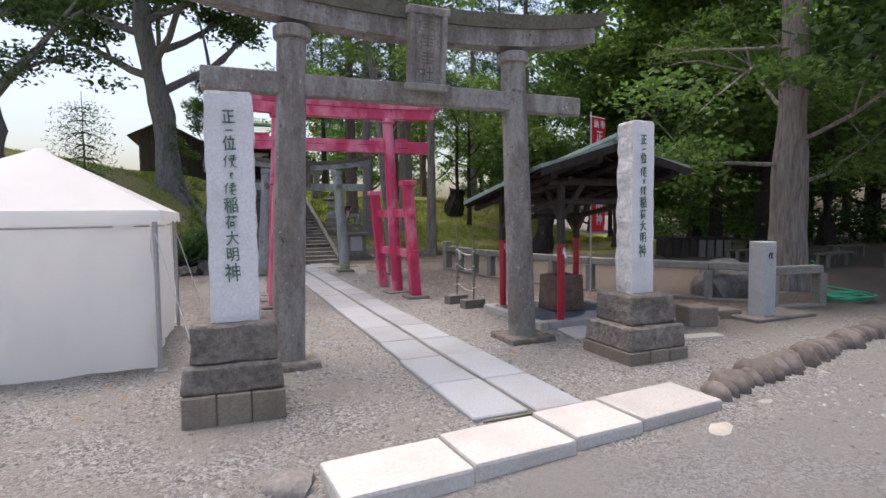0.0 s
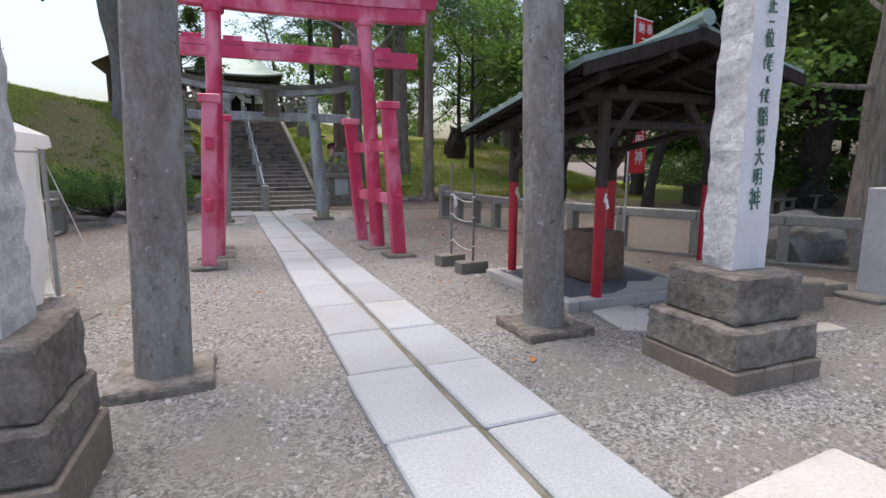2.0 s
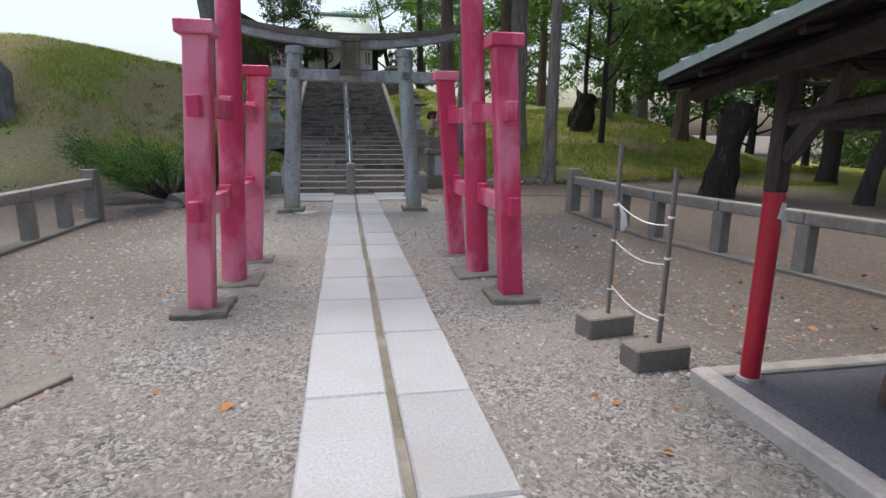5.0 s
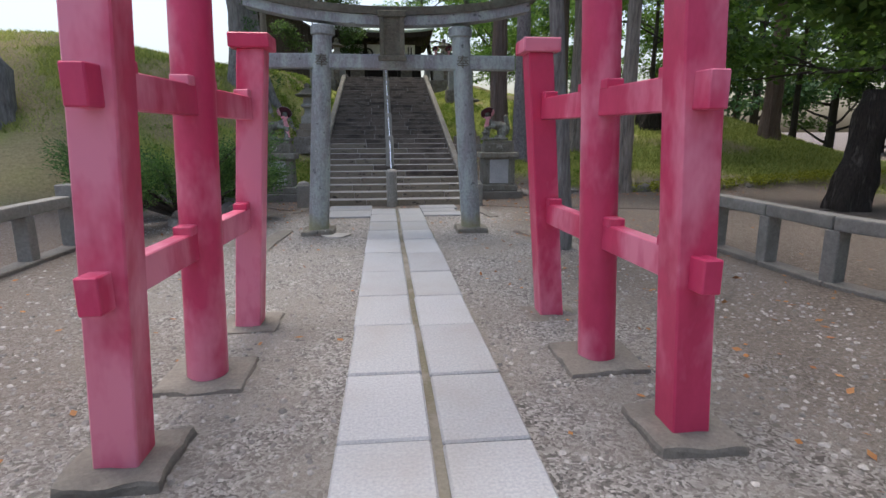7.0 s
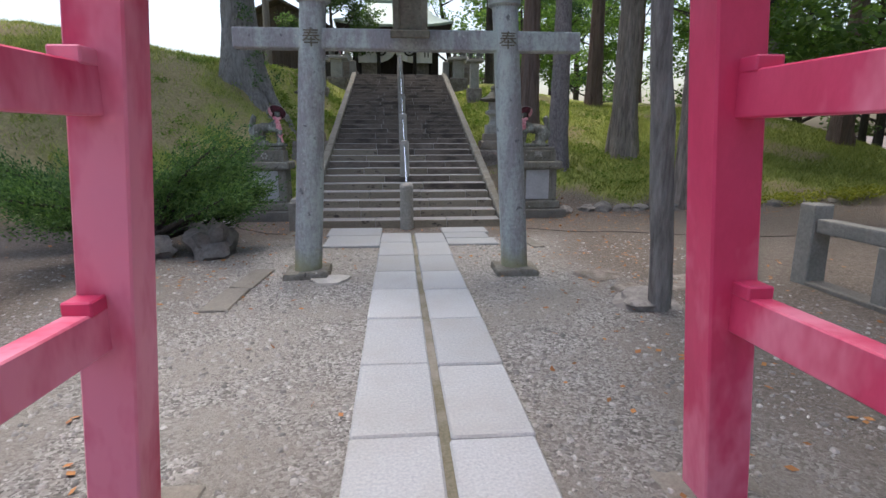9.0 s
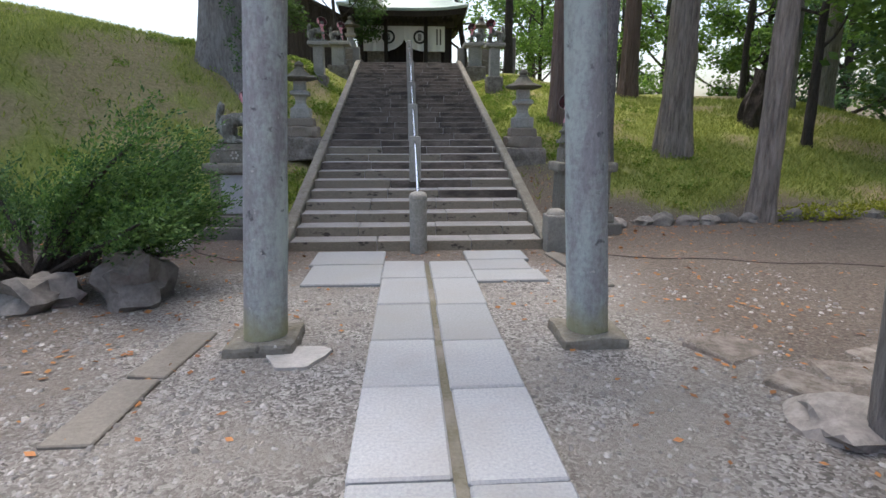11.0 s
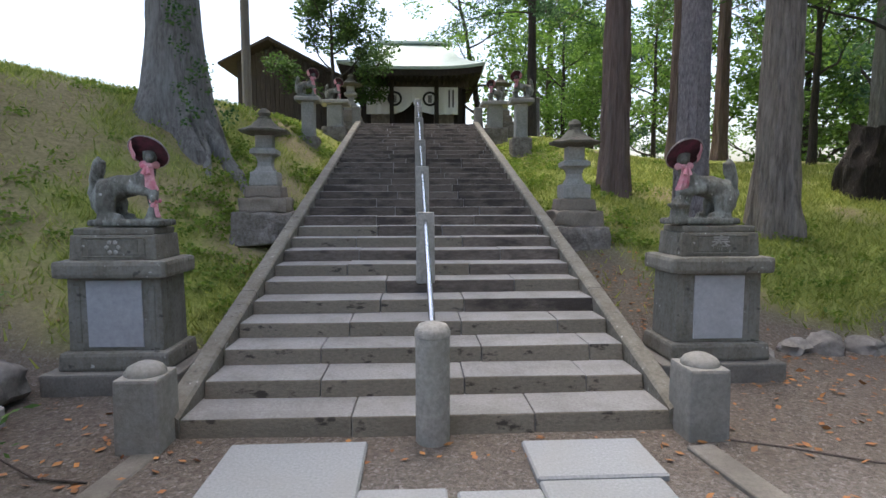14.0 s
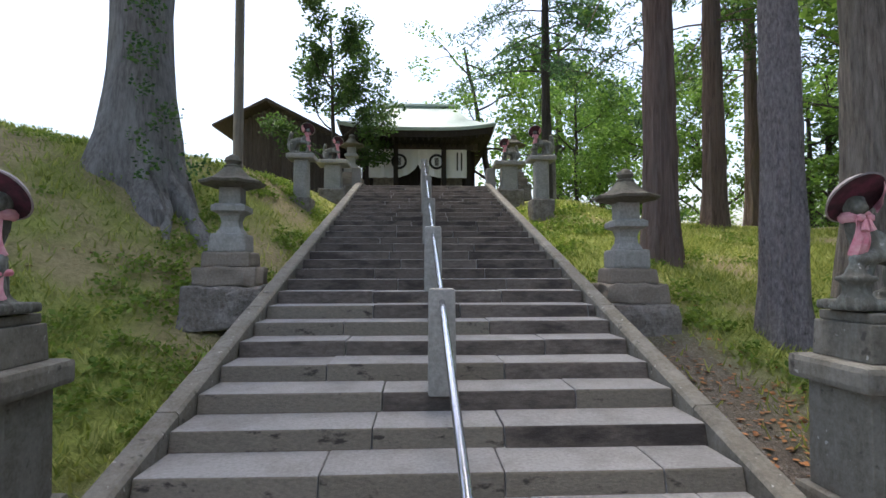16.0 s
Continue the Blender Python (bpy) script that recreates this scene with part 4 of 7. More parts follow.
for k in range(7):
    boulder("flat_stone", (3.55 + 0.42 * k + r4.uniform(-0.1, 0.1), 2.98 + 0.13 * k + r4.uniform(-0.1, 0.1), GZ - 0.075), (r4.uniform(0.1, 0.19), r4.uniform(0.08, 0.13), 0.045), M_PALEROCK, "pale flat stone bedded in the drive", "flat stone", "flat stones before the edging", r4.uniform(0, 90), 0.3, k, 2)
boulder("edging_stone", (0.33, 3.25, GZ - 0.02), (0.17, 0.15, 0.1), M_ROCK, "dark round stone beside the kerb", "edging stone", "edging stones along the drive", 20, 0.3, 8.3, 2)


# ---- white tent ----
def tent():
    t = thing("event_tent", (-1.92, 7.56, GZ), "white canvas tent with pitched roof and closed sides", "tent")
    a, e, p = 1.25, 1.68, 2.42
    bm = BM()
    n = 10
    o = a + 0.09
    rows = []
    corners = [(-o, -o), (o, -o), (o, o), (-o, o)]
    for k in range(n + 1):
        f = 1 - k / n
        sag = 0.05 * math.sin(math.pi * k / n)
        loop = []
        for c in range(4):
            x0, y0 = corners[c]
            x1, y1 = corners[(c + 1) % 4]
            for i in range(12):
                u = i / 12
                s2 = sag * math.sin(math.pi * u)
                loop.append(bm.verts.new((max(f, 0.02) * (x0 + (x1 - x0) * u), max(f, 0.02) * (y0 + (y1 - y0) * u), e + (p - e) * (k / n) - s2)))
        rows.append(loop)
    for r0, r1 in zip(rows, rows[1:]):
        for i in range(48):
            bm.faces.new((r0[i], r0[(i + 1) % 48], r1[(i + 1) % 48], r1[i]))
    bm.faces.new(rows[-1])
    # scalloped valance
    low = []
    for i, v in enumerate(rows[0]):
        low.append(bm.verts.new(v.co * 1.0 + Vector((0.012 * math.copysign(1, v.co.x), 0.012 * math.copysign(1, v.co.y), -0.11 - 0.03 * abs(math.sin(i * math.pi / 3))))))
    for i in range(48):
        bm.faces.new((low[i], low[(i + 1) % 48], rows[0][(i + 1) % 48], rows[0][i]))
    part("roof_sheet", bm, M_TENT, t, smooth=True)
    for k in range(4):
        bm = BM()
        grid = []
        nx, nz = 40, 26
        for j in range(nz + 1):
            row = []
            for i in range(nx + 1):
                u, w = i / nx, j / nz
                fold = 0.1 * noise.noise((u * 4 + k * 9, w * 2.6 - u * 3.5, 1)) + 0.022 * noise.noise((u * 15 + k, w * 3, 2)) + 0.03 * abs(noise.noise((u * 6 - w * 3.5 + k, w * 4, 6))) - 0.03 * (1 - w) * math.sin(u * math.pi * 3 + k)
                row.append(bm.verts.new(((u - 0.5) * 2 * a, -a + fold + 0.02, 0.02 + (e - 0.05) * w + (0.03 * math.sin(u * 9 + k) if j == 0 else 0))))
            grid.append(row)
        for j in range(nz):
            for i in range(nx):
                bm.faces.new((grid[j][i], grid[j][i + 1], grid[j + 1][i + 1], grid[j + 1][i]))
        part("side_sheet", bm, M_TENT, t, "slightly slack white canvas wall", smooth=True, at=pose(0, 0, 0, 0, 0, 90 * k))
    for k in range(4):
        bm = BM()
        tube(bm, [(-a + 0.02, -a - 0.01, e - 0.16), (0, -a - 0.005, e - 0.17), (a - 0.02, -a - 0.01, e - 0.16)], [0.012] * 3, 6)
        part("top_rail", bm, M_ALU, t, at=pose(0, 0, 0, 0, 0, 90 * k), smooth=True)
    for sx, sy in ((1, -1), (1, 1), (-1, -1), (-1, 1)):
        bm = BM()
        tube(bm, [(sx * (a + 0.03), sy * (a + 0.03), 0), (sx * (a + 0.03), sy * (a + 0.03), e)], [0.024, 0.024], 10)
        q = part("leg", bm, M_ALU, t, "steel tube leg", smooth=True)
        bm = BM()
        box(bm, sx * (a + 0.03) - 0.06, sx * (a + 0.03) + 0.06, sy * (a + 0.03) - 0.06, sy * (a + 0.03) + 0.06, -0.005, 0.015, 0.003)
        part("foot_plate", bm, M_ALU, q)
    for sy in (-1, 1):
        bm = BM()
        tube(bm, [(a + 0.03, sy * (a + 0.05), 1.45), (a + 0.42, sy * (a + 0.3), 0.0)], [0.006, 0.006], 6)
        part("guy_rope", bm, M_ROPE, t)


tent()


# ---- water pavilion ----
def pavilion():
    t = thing("purification_pavilion", (0, 0, 0), "dark timber purification pavilion with copper roof and red lower posts", "pavilion")
    posts = [(4.44, 6.42), (5.82, 6.42), (5.82, 7.95), (4.34, 7.95)]
    zt = {6.42: 2.0, 7.95: 1.78}
    for i, (px, py) in enumerate(posts):
        bm = BM()
        tube(bm, [(px, py, 0.0), (px, py, 1.1)], [0.054, 0.054], 20)
        pp = part("post_sleeve", bm, M_REDPIPE, t, "glossy crimson painted lower post", smooth=True)
        bm = BM()
        box(bm, px - 0.045, px + 0.045, py - 0.045, py + 0.045, 1.1, zt[py], 0.008)
        part("post", bm, M_DWOOD, t, "dark square timber post")
        bm = BM()
        lathe(bm, [(0.08, 0), (0.075, 0.03)], 16, (px, py, -0.02))
        part("foot", bm, M_CONC, t)
        if i != 2:
            for k, (w, h, dz, ang) in enumerate(((0.03, 0.09, 1.0, 15), (0.045, 0.1, 0.94, -20))):
                bm = BM()
                box(bm, -w / 2, w / 2, -0.0015, 0.0015, -h / 2, h / 2)
                part("sticker", bm, M_WHITE, pp, "small white paper sticker", at=pose(px + 0.01 + 0.03 * k, py - 0.0565 + 0.008 * k, dz, 0, ang, 6 + 12 * k))
    # tie beams and braces
    for (ax, ay), (bx, by) in zip(posts, posts[1:] + posts[:1]):
        for dz, r in ((-0.02, 0.055), (-0.3, 0.045)):
            za, zb = zt[ay] + dz, zt[by] + dz
            d = (Vector((bx, by, 0)) - Vector((ax, ay, 0))).normalized()
            ext = 0.22 if dz > -0.1 else 0.0
            bm = BM()
            tube(bm, [Vector((ax, ay, za)) - d * ext, Vector((bx, by, zb)) + d * ext], [r, r], 8)
            part("beam", bm, M_DWOOD, t, "dark round timber beam")
        for (px, py, s) in ((ax, ay, 1), (bx, by, -1)):
            d = (Vector((bx, by, 0)) - Vector((ax, ay, 0))).normalized() * s
            z = zt[py]
            bm = BM()
            p0, p1 = Vector((px, py, z - 0.5)) + d * 0.04, Vector((px, py, z - 0.06)) + d * 0.36
            side = d.cross(Vector((0, 0, 1))) * 0.03
            up = (p1 - p0).normalized().cross(side.normalized()) * 0.04
            loft(bm, [[p - side - up, p + side - up, p + side + up, p - side + up] for p in (p0, p1)])
            part("brace", bm, M_DWOOD, t, "diagonal timber brace")
    # roof: two slopes over a ridge that runs front to back
    yf, yb = 5.62, 8.32
    front = [(3.6, 2.08), (4.74, 2.42), (6.0, 2.12)]
    back = [(3.80, 1.70), (4.9, 2.06), (6.1, 1.72)]
    nsec = 8
    for k in (0, 1):
        bm = BM()
        secs = []
        for i in range(nsec + 1):
            f = i / nsec
            sag = -0.05 * math.sin(math.pi * f) * 0.4
            a = Vector((front[k * 2][0] * (1 - f) + back[k * 2][0] * f, yf + (yb - yf) * f, front[k * 2][1] * (1 - f) + back[k * 2][1] * f))
            b = Vector((front[1][0] * (1 - f) + back[1][0] * f, yf + (yb - yf) * f, front[1][1] * (1 - f) + back[1][1] * f + sag))
            m2 = a.lerp(b, 0.5) - Vector((0, 0, 0.035))
            th = Vector((0, 0, 0.05))
            secs.append([a, m2, b, b + th, m2 + th, a + th])
        loft(bm, secs)
        rf = part("roof_slope", bm, M_COPPER, t, "verdigris copper sheet roof slope")
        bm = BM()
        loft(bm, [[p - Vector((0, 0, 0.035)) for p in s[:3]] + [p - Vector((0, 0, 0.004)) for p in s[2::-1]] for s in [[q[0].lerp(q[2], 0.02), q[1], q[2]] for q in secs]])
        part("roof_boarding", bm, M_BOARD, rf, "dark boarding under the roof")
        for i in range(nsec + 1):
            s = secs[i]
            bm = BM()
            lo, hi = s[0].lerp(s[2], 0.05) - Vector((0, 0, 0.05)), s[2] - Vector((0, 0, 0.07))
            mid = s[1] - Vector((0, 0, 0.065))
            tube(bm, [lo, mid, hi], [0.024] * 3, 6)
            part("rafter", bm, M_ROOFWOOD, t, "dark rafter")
        # standing seams
        for i in range(1, 12):
            f = i / 12
            a = secs[0][5].lerp(secs[-1][5], f)
            b = secs[0][3].lerp(secs[-1][3], f)
            bm = BM()
            tube(bm, [a + Vector((0, 0, 0.004)), a.lerp(b, 0.5) + Vector((0, 0, -0.03)), b + Vector((0, 0, 0.004))], [0.012] * 3, 5)
            part("seam", bm, M_COPPER, rf)
    bm = BM()
    tube(bm, [(front[1][0], yf - 0.06, front[1][1] + 0.07), (back[1][0], yb + 0.06, back[1][1] + 0.07)], [0.07, 0.07], 8)
    part("ridge_cap", bm, M_COPPER, t)
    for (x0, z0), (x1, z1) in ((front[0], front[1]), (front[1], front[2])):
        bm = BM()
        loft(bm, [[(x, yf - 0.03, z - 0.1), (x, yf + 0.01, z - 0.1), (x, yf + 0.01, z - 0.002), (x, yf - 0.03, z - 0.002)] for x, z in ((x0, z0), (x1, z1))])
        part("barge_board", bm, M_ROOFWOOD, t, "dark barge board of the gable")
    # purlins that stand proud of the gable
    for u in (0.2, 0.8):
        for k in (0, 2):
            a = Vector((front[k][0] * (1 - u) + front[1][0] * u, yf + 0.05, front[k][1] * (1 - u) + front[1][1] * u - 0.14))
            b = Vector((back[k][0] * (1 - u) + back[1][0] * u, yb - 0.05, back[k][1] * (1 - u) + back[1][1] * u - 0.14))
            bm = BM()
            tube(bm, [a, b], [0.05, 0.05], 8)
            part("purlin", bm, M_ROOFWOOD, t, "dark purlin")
    return t


pavilion()


def pavilion_floor():
    t = thing("pavilion_base", (0, 0, 0), "low concrete base with a dark pebble bed under the pavilion", "stone base")
    x0, x1, y0, y1 = 4.05, 5.95, 6.33, 8.10
    for a, b, c, d in ((x0, x0 + 0.13, y0, y1), (x0 + 0.133, x1 - 0.133, y0, y0 + 0.16), (x0 + 0.133, x1 - 0.133, y1 - 0.12, y1), (x1 - 0.13, x1, y0, y1)):
        bm = BM()
        box(bm, a, b, c, d, GZ - 0.1, 0.015, 0.012)
        part("border", bm, M_CONC, t, "worn concrete border")
    bm = BM()
    box(bm, x0 + 0.12, x1 - 0.12, y0 + 0.15, y1 - 0.11, GZ - 0.1, -0.012)
    part("pebble_bed", bm, M_PEBBLE, t, "dark pebble bed")
    bm = BM()
    tri = [(4.72, 6.5), (5.8, 6.5), (5.78, 7.0), (5.5, 6.82), (5.25, 6.9), (5.02, 6.66)]
    loft(bm, [[(x, y, z) for x, y in tri] for z in (-0.05, 0.004)])
    part("mortar_patch", bm, M_KERB, t, "pale patch of mortar")


pavilion_floor()


M_BASIN = surface("red_brown_basin_stone", (0.1, 0.062, 0.044), (0.21, 0.14, 0.105), 18, (0.27, 0.22, 0.18), 4.0, 0.35, 0.9, bump=0.6)


def water_basin():
    t = thing("stone_water_basin", (5.05, 7.3, -0.012), "rough brown stone water basin under the pavilion roof", "water basin")
    bm = BM()
    vs = box(bm, -0.27, 0.27, -0.27, 0.27, 0, 0.57, 0.05, 0.94, 2)
    top = max(bm.faces, key=lambda f: f.calc_center_median().z)
    r = bmesh.ops.inset_region(bm, faces=[top], thickness=0.1)
    bmesh.ops.translate(bm, verts=top.verts[:], vec=(0, 0, -0.2))
    bmesh.ops.subdivide_edges(bm, edges=bm.edges[:], cuts=2, use_grid_fill=True)
    for v in bm.verts:
        v.co += 0.02 * noise.noise_vector(v.co * 4)
    part("basin", bm, M_BASIN, t, smooth=True)


water_basin()

bm = BM()
pts = [(4.14, 5.66), (4.4, 5.52), (4.68, 5.6), (4.86, 5.98), (4.72, 6.3), (4.28, 6.26)]
loft(bm, [[(x, y, z) for x, y in pts] for z in (GZ - 0.05, GZ + 0.012)])
bmesh.ops.bevel(bm, geom=bm.edges[:], offset=0.006, segments=1, affect="EDGES")
solid("stepping_slab", bm, M_KERB, "pale flat slab on the gravel before the pavilion", "stone slab")
bm = BM()
box(bm, -0.6, 0.6, -0.07, 0.07, -0.08, 0.05, 0.01)
solid("low_kerb", bm, M_CONC, "short concrete kerb beside the pavilion", "kerb", at=(6.25, 5.98, GZ, 0, 0, -12))
bm = BM()
box(bm, -0.35, 0.35, -0.1, 0.1, -0.06, 0.02, 0.01)
solid("stepping_slab", bm, M_PALEROCK, "worn stone slab flush with the gravel", "stone slab", at=(5.6, 5.1, GZ, 0, 0, -8))
for xx, yy, ww, ll, rr in ((0.05, 8.4, 0.2, 0.9, -28), (-0.25, 7.7, 0.18, 0.5, -25), (3.88, 17.75, 0.17, 1.5, 6), (0.42, 18.35, 0.16, 1.0, -6), (0.46, 15.62, 0.24, 0.75, -4), (0.4, 14.85, 0.24, 0.7, -2)):
    bm = BM()
    box(bm, -ww / 2, ww / 2, -ll / 2, ll / 2, -0.08, 0.012, 0.008)
    for v in bm.verts:
        v.co += 0.02 * noise.noise_vector(v.co * 3 + Vector((xx, yy, 0)))
    solid("sunken_kerb", bm, M_CONCDK, "worn kerb stone level with the gravel", "kerb", at=(xx, yy, GZ + 0.01, 0, 0, rr))


# ---- two steel rods in concrete blocks, tied with cord ----
def rod_stand(x, y, rot, h):
    t = thing("rod_stand", (x, y, GZ, 0, 0, rot), "bamboo-thin metal rod standing in a concrete block", "rod stand", "roped rods")
    bm = BM()
    box(bm, -0.2, 0.2, -0.1, 0.1, -0.02, 0.16, 0.012)
    part("block", bm, M_CONCDK, t, "grey concrete block")
    bm = BM()
    tube(bm, [(0.02, 0, 0.16), (0.03, 0, h)], [0.016, 0.016], 10)
    part("rod", bm, M_GWOOD, t, smooth=True)
    for z in (0.35, 0.72, 0.98):
        bm = BM()
        lathe(bm, [(0.019, z - 0.008), (0.023, z), (0.019, z + 0.008)], 10, (0.025, 0, 0))
        part("cord_loop", bm, M_ROPE, t, "white cord loop")
    return t


rod_stand(3.92, 8.95, 10, 1.42)
rod_stand(3.97, 8.35, 5, 1.28)
for z0, z1 in ((1.0 + GZ, 0.93 + GZ), (0.72 + GZ, 0.68 + GZ), (0.38 + GZ, 0.3 + GZ)):
    bm = BM()
    pts = [Vector((3.945, 8.95, z0)).lerp(Vector((3.995, 8.35, z1)), i / 8) - Vector((0, 0, 0.05 * math.sin(math.pi * i / 8))) for i in range(9)]
    tube(bm, pts, [0.005] * 9, 6)
    solid("cord", bm, M_ROPE, "thin white cord strung between two rods", "cord", "cords between the rods")
bm = BM()
loft(bm, [[(x - w, y, z), (x + w, y, z), (x + w, y + 0.004, z), (x - w, y + 0.004, z)] for x, y, z, w in ((3.945, 8.9, 0.9, 0.006), (3.965, 8.88, 0.84, 0.02), (3.97, 8.87, 0.76, 0.028), (3.96, 8.88, 0.72, 0.012))])
solid("paper_strip", bm, M_WHITE, "white cloth strip knotted on a cord", "cloth strip")


# ---- concrete post-and-rail fences ----
def fence(pts, label, group, end_first=True):
    t = thing("stone_fence", (*pts[0], GZ), label, "fence")
    o = Vector((*pts[0], 0))
    for k, (a, b) in enumerate(zip(pts, pts[1:])):
        a, b = Vector((*a, 0)) - o, Vector((*b, 0)) - o
        d = (b - a)
        n = max(1, round(d.length / 0.95))
        ang = math.degrees(math.atan2(d.y, d.x))
        for i in range(n + (1 if k == len(pts) - 2 else 0)):
            p = a + d * i / n
            first = end_first and k == 0 and i == 0
            bm = BM()
            if first:
                box(bm, -0.11, 0.11, -0.11, 0.11, -0.06, 0.84, 0.012, 0.97)
            else:
                box(bm, -0.075, 0.075, -0.085, 0.085, -0.06, 0.56, 0.01)
            for v in bm.verts:
                v.co += 0.006 * noise.noise_vector(v.co * 5 + p)
            part("post", bm, M_FENCE, t, "taller square end post" if first else "", at=pose(p.x, p.y, 0, 0, 0, ang))
            if i < n:
                q = a + d * (i + 0.5) / n
                L = d.length / n
                bm = BM()
                box(bm, -L / 2 + 0.003 + (0.11 if first else 0), L / 2 - 0.003, -0.085, 0.085, 0.56, 0.70, 0.02, 1.0, 2)
                for v in bm.verts:
                    v.co += 0.008 * noise.noise_vector(v.co * 4 + p)
                part("rail", bm, M_FENCE, t, at=pose(q.x, q.y, 0, 0, 0, ang))
                bm = BM()
                box(bm, -L / 2, L / 2, -0.11, 0.11, -0.08, 0.05, 0.012)
                part("footing", bm, M_CONCDK, t, at=pose(q.x, q.y, 0, 0, 0, ang))
    return t


fence([(6.3, 15.0), (6.38, 12.3), (7.1, 9.2), (8.25, 7.25), (8.7, 6.55)], "lichened concrete post-and-rail fence round the tree grove", "")
fence([(-2.08, 15.1), (-2.12, 9.4)], "lichened concrete post-and-rail fence beside the evergreen bush", "")
fence([(9.3, 5.95), (8.35, 6.1)], "short concrete fence beside the pale marker post", "", False)

t = thing("marker_post", (7.45, 5.6, GZ), "square pale granite marker post on a low base", "marker post")
bm = BM()
box(bm, -0.13, 0.13, -0.13, 0.13, 0, 1.16, 0.012)
part("shaft", bm, M_PANEL, t)
bm = BM()
box(bm, -0.4, 0.9, -0.25, 0.35, -0.08, 0.06, 0.02)
part("base", bm, M_CONCDK, t)
stroke_glyph(t, pose(-0.0, -0.133, 0.95), 0.11, 77, M_BLACK)
for xx, yy, s in ((6.3, 5.75, 0.23), (7.0, 6.0, 0.3)):
    bm = BM()
    box(bm, -s, s, -0.2, 0.2, -0.05, 0.27 if s < 0.25 else 0.13, 0.03, 0.95, 2)
    bmesh.ops.subdivide_edges(bm, edges=bm.edges[:], cuts=1, use_grid_fill=True)
    for v in bm.verts:
        v.co += 0.015 * noise.noise_vector(v.co * 4)
    solid("stone_block", bm, M_PEDCUT, "rough squared stone block lying by the fence", "stone block", "blocks by the fence", at=(xx, yy, GZ, 0, 0, -14))
boulder("boulder", (9.0, 7.55, GZ + 0.2), (0.75, 0.55, 0.5), M_ROCK, "large dark boulder behind the fence", "boulder", "", 20, 0.4, 4.4)
bm = BM()
pts = []
for i in range(90):
    a = i * 0.42
    pts.append((10.3 + (0.32 + 0.06 * math.sin(i * 0.7)) * math.cos(a) * (1 + i / 160), 6.1 + 0.26 * math.sin(a) * (1 + i / 160), GZ + 0.03 + 0.0011 * i))
pts += [(9.75, 6.2, GZ + 0.3), (9.62, 6.25, 0.62), (9.55, 6.26, 0.66)]
tube(bm, pts, [0.014] * len(pts), 6)
solid("garden_hose", bm, M_HOSE, "green garden hose coiled beside the fence", "hose", smooth=True)


# ---- banner ----
def banner(x, y, top, rot):
    t = thing("votive_banner", (x, y, GZ, 0, 0, rot), "tall red votive banner with white characters on a pole", "banner")
    bm = BM()
    tube(bm, [(0, 0, 0), (0, 0, top + 0.1)], [0.016, 0.014], 8)
    part("pole", bm, M_ALU, t, smooth=True)
    bm = BM()
    n = 20
    secs = []
    for i in range(n + 1):
        z = 1.25 + (top - 1.25) * i / n
        secs.append([(x0, 0.02 * math.sin(i * 0.8 + x0 * 6) + dy, z) for x0, dy in ((0.03, 0), (0.25, 0.01), (0.47, 0), (0.47, 0.004), (0.25, 0.014), (0.03, 0.004))])
    loft(bm, secs)
    c = part("cloth", bm, M_REDFLAG, t, smooth=True)
    bm = BM()
    tube(bm, [(-0.03, 0, top + 0.01), (0.48, 0, top + 0.01)], [0.01, 0.01], 6)
    part("cross_bar", bm, M_WHITE, t, smooth=True)
    for i, ch in enumerate(("奉", "納")):
        text_part("letter", ch, 0.17, M_WHITE, c, pose(0.36 - 0.22 * i, -0.028, top - 0.14, 90, 0, 0), "white character")
    for i, ch in enumerate(("正", "一", "位", "", "", "大", "明", "神")):
        m = pose(0.25, -0.028, top - 0.38 - 0.235 * i)
        if ch:
            text_part("letter", ch, 0.24, M_WHITE, c, m @ FACE_S, "white character")
        else:
            stroke_glyph(c, m, 0.2, i, M_WHITE)


banner(6.75, 8.75, 3.5, 18)


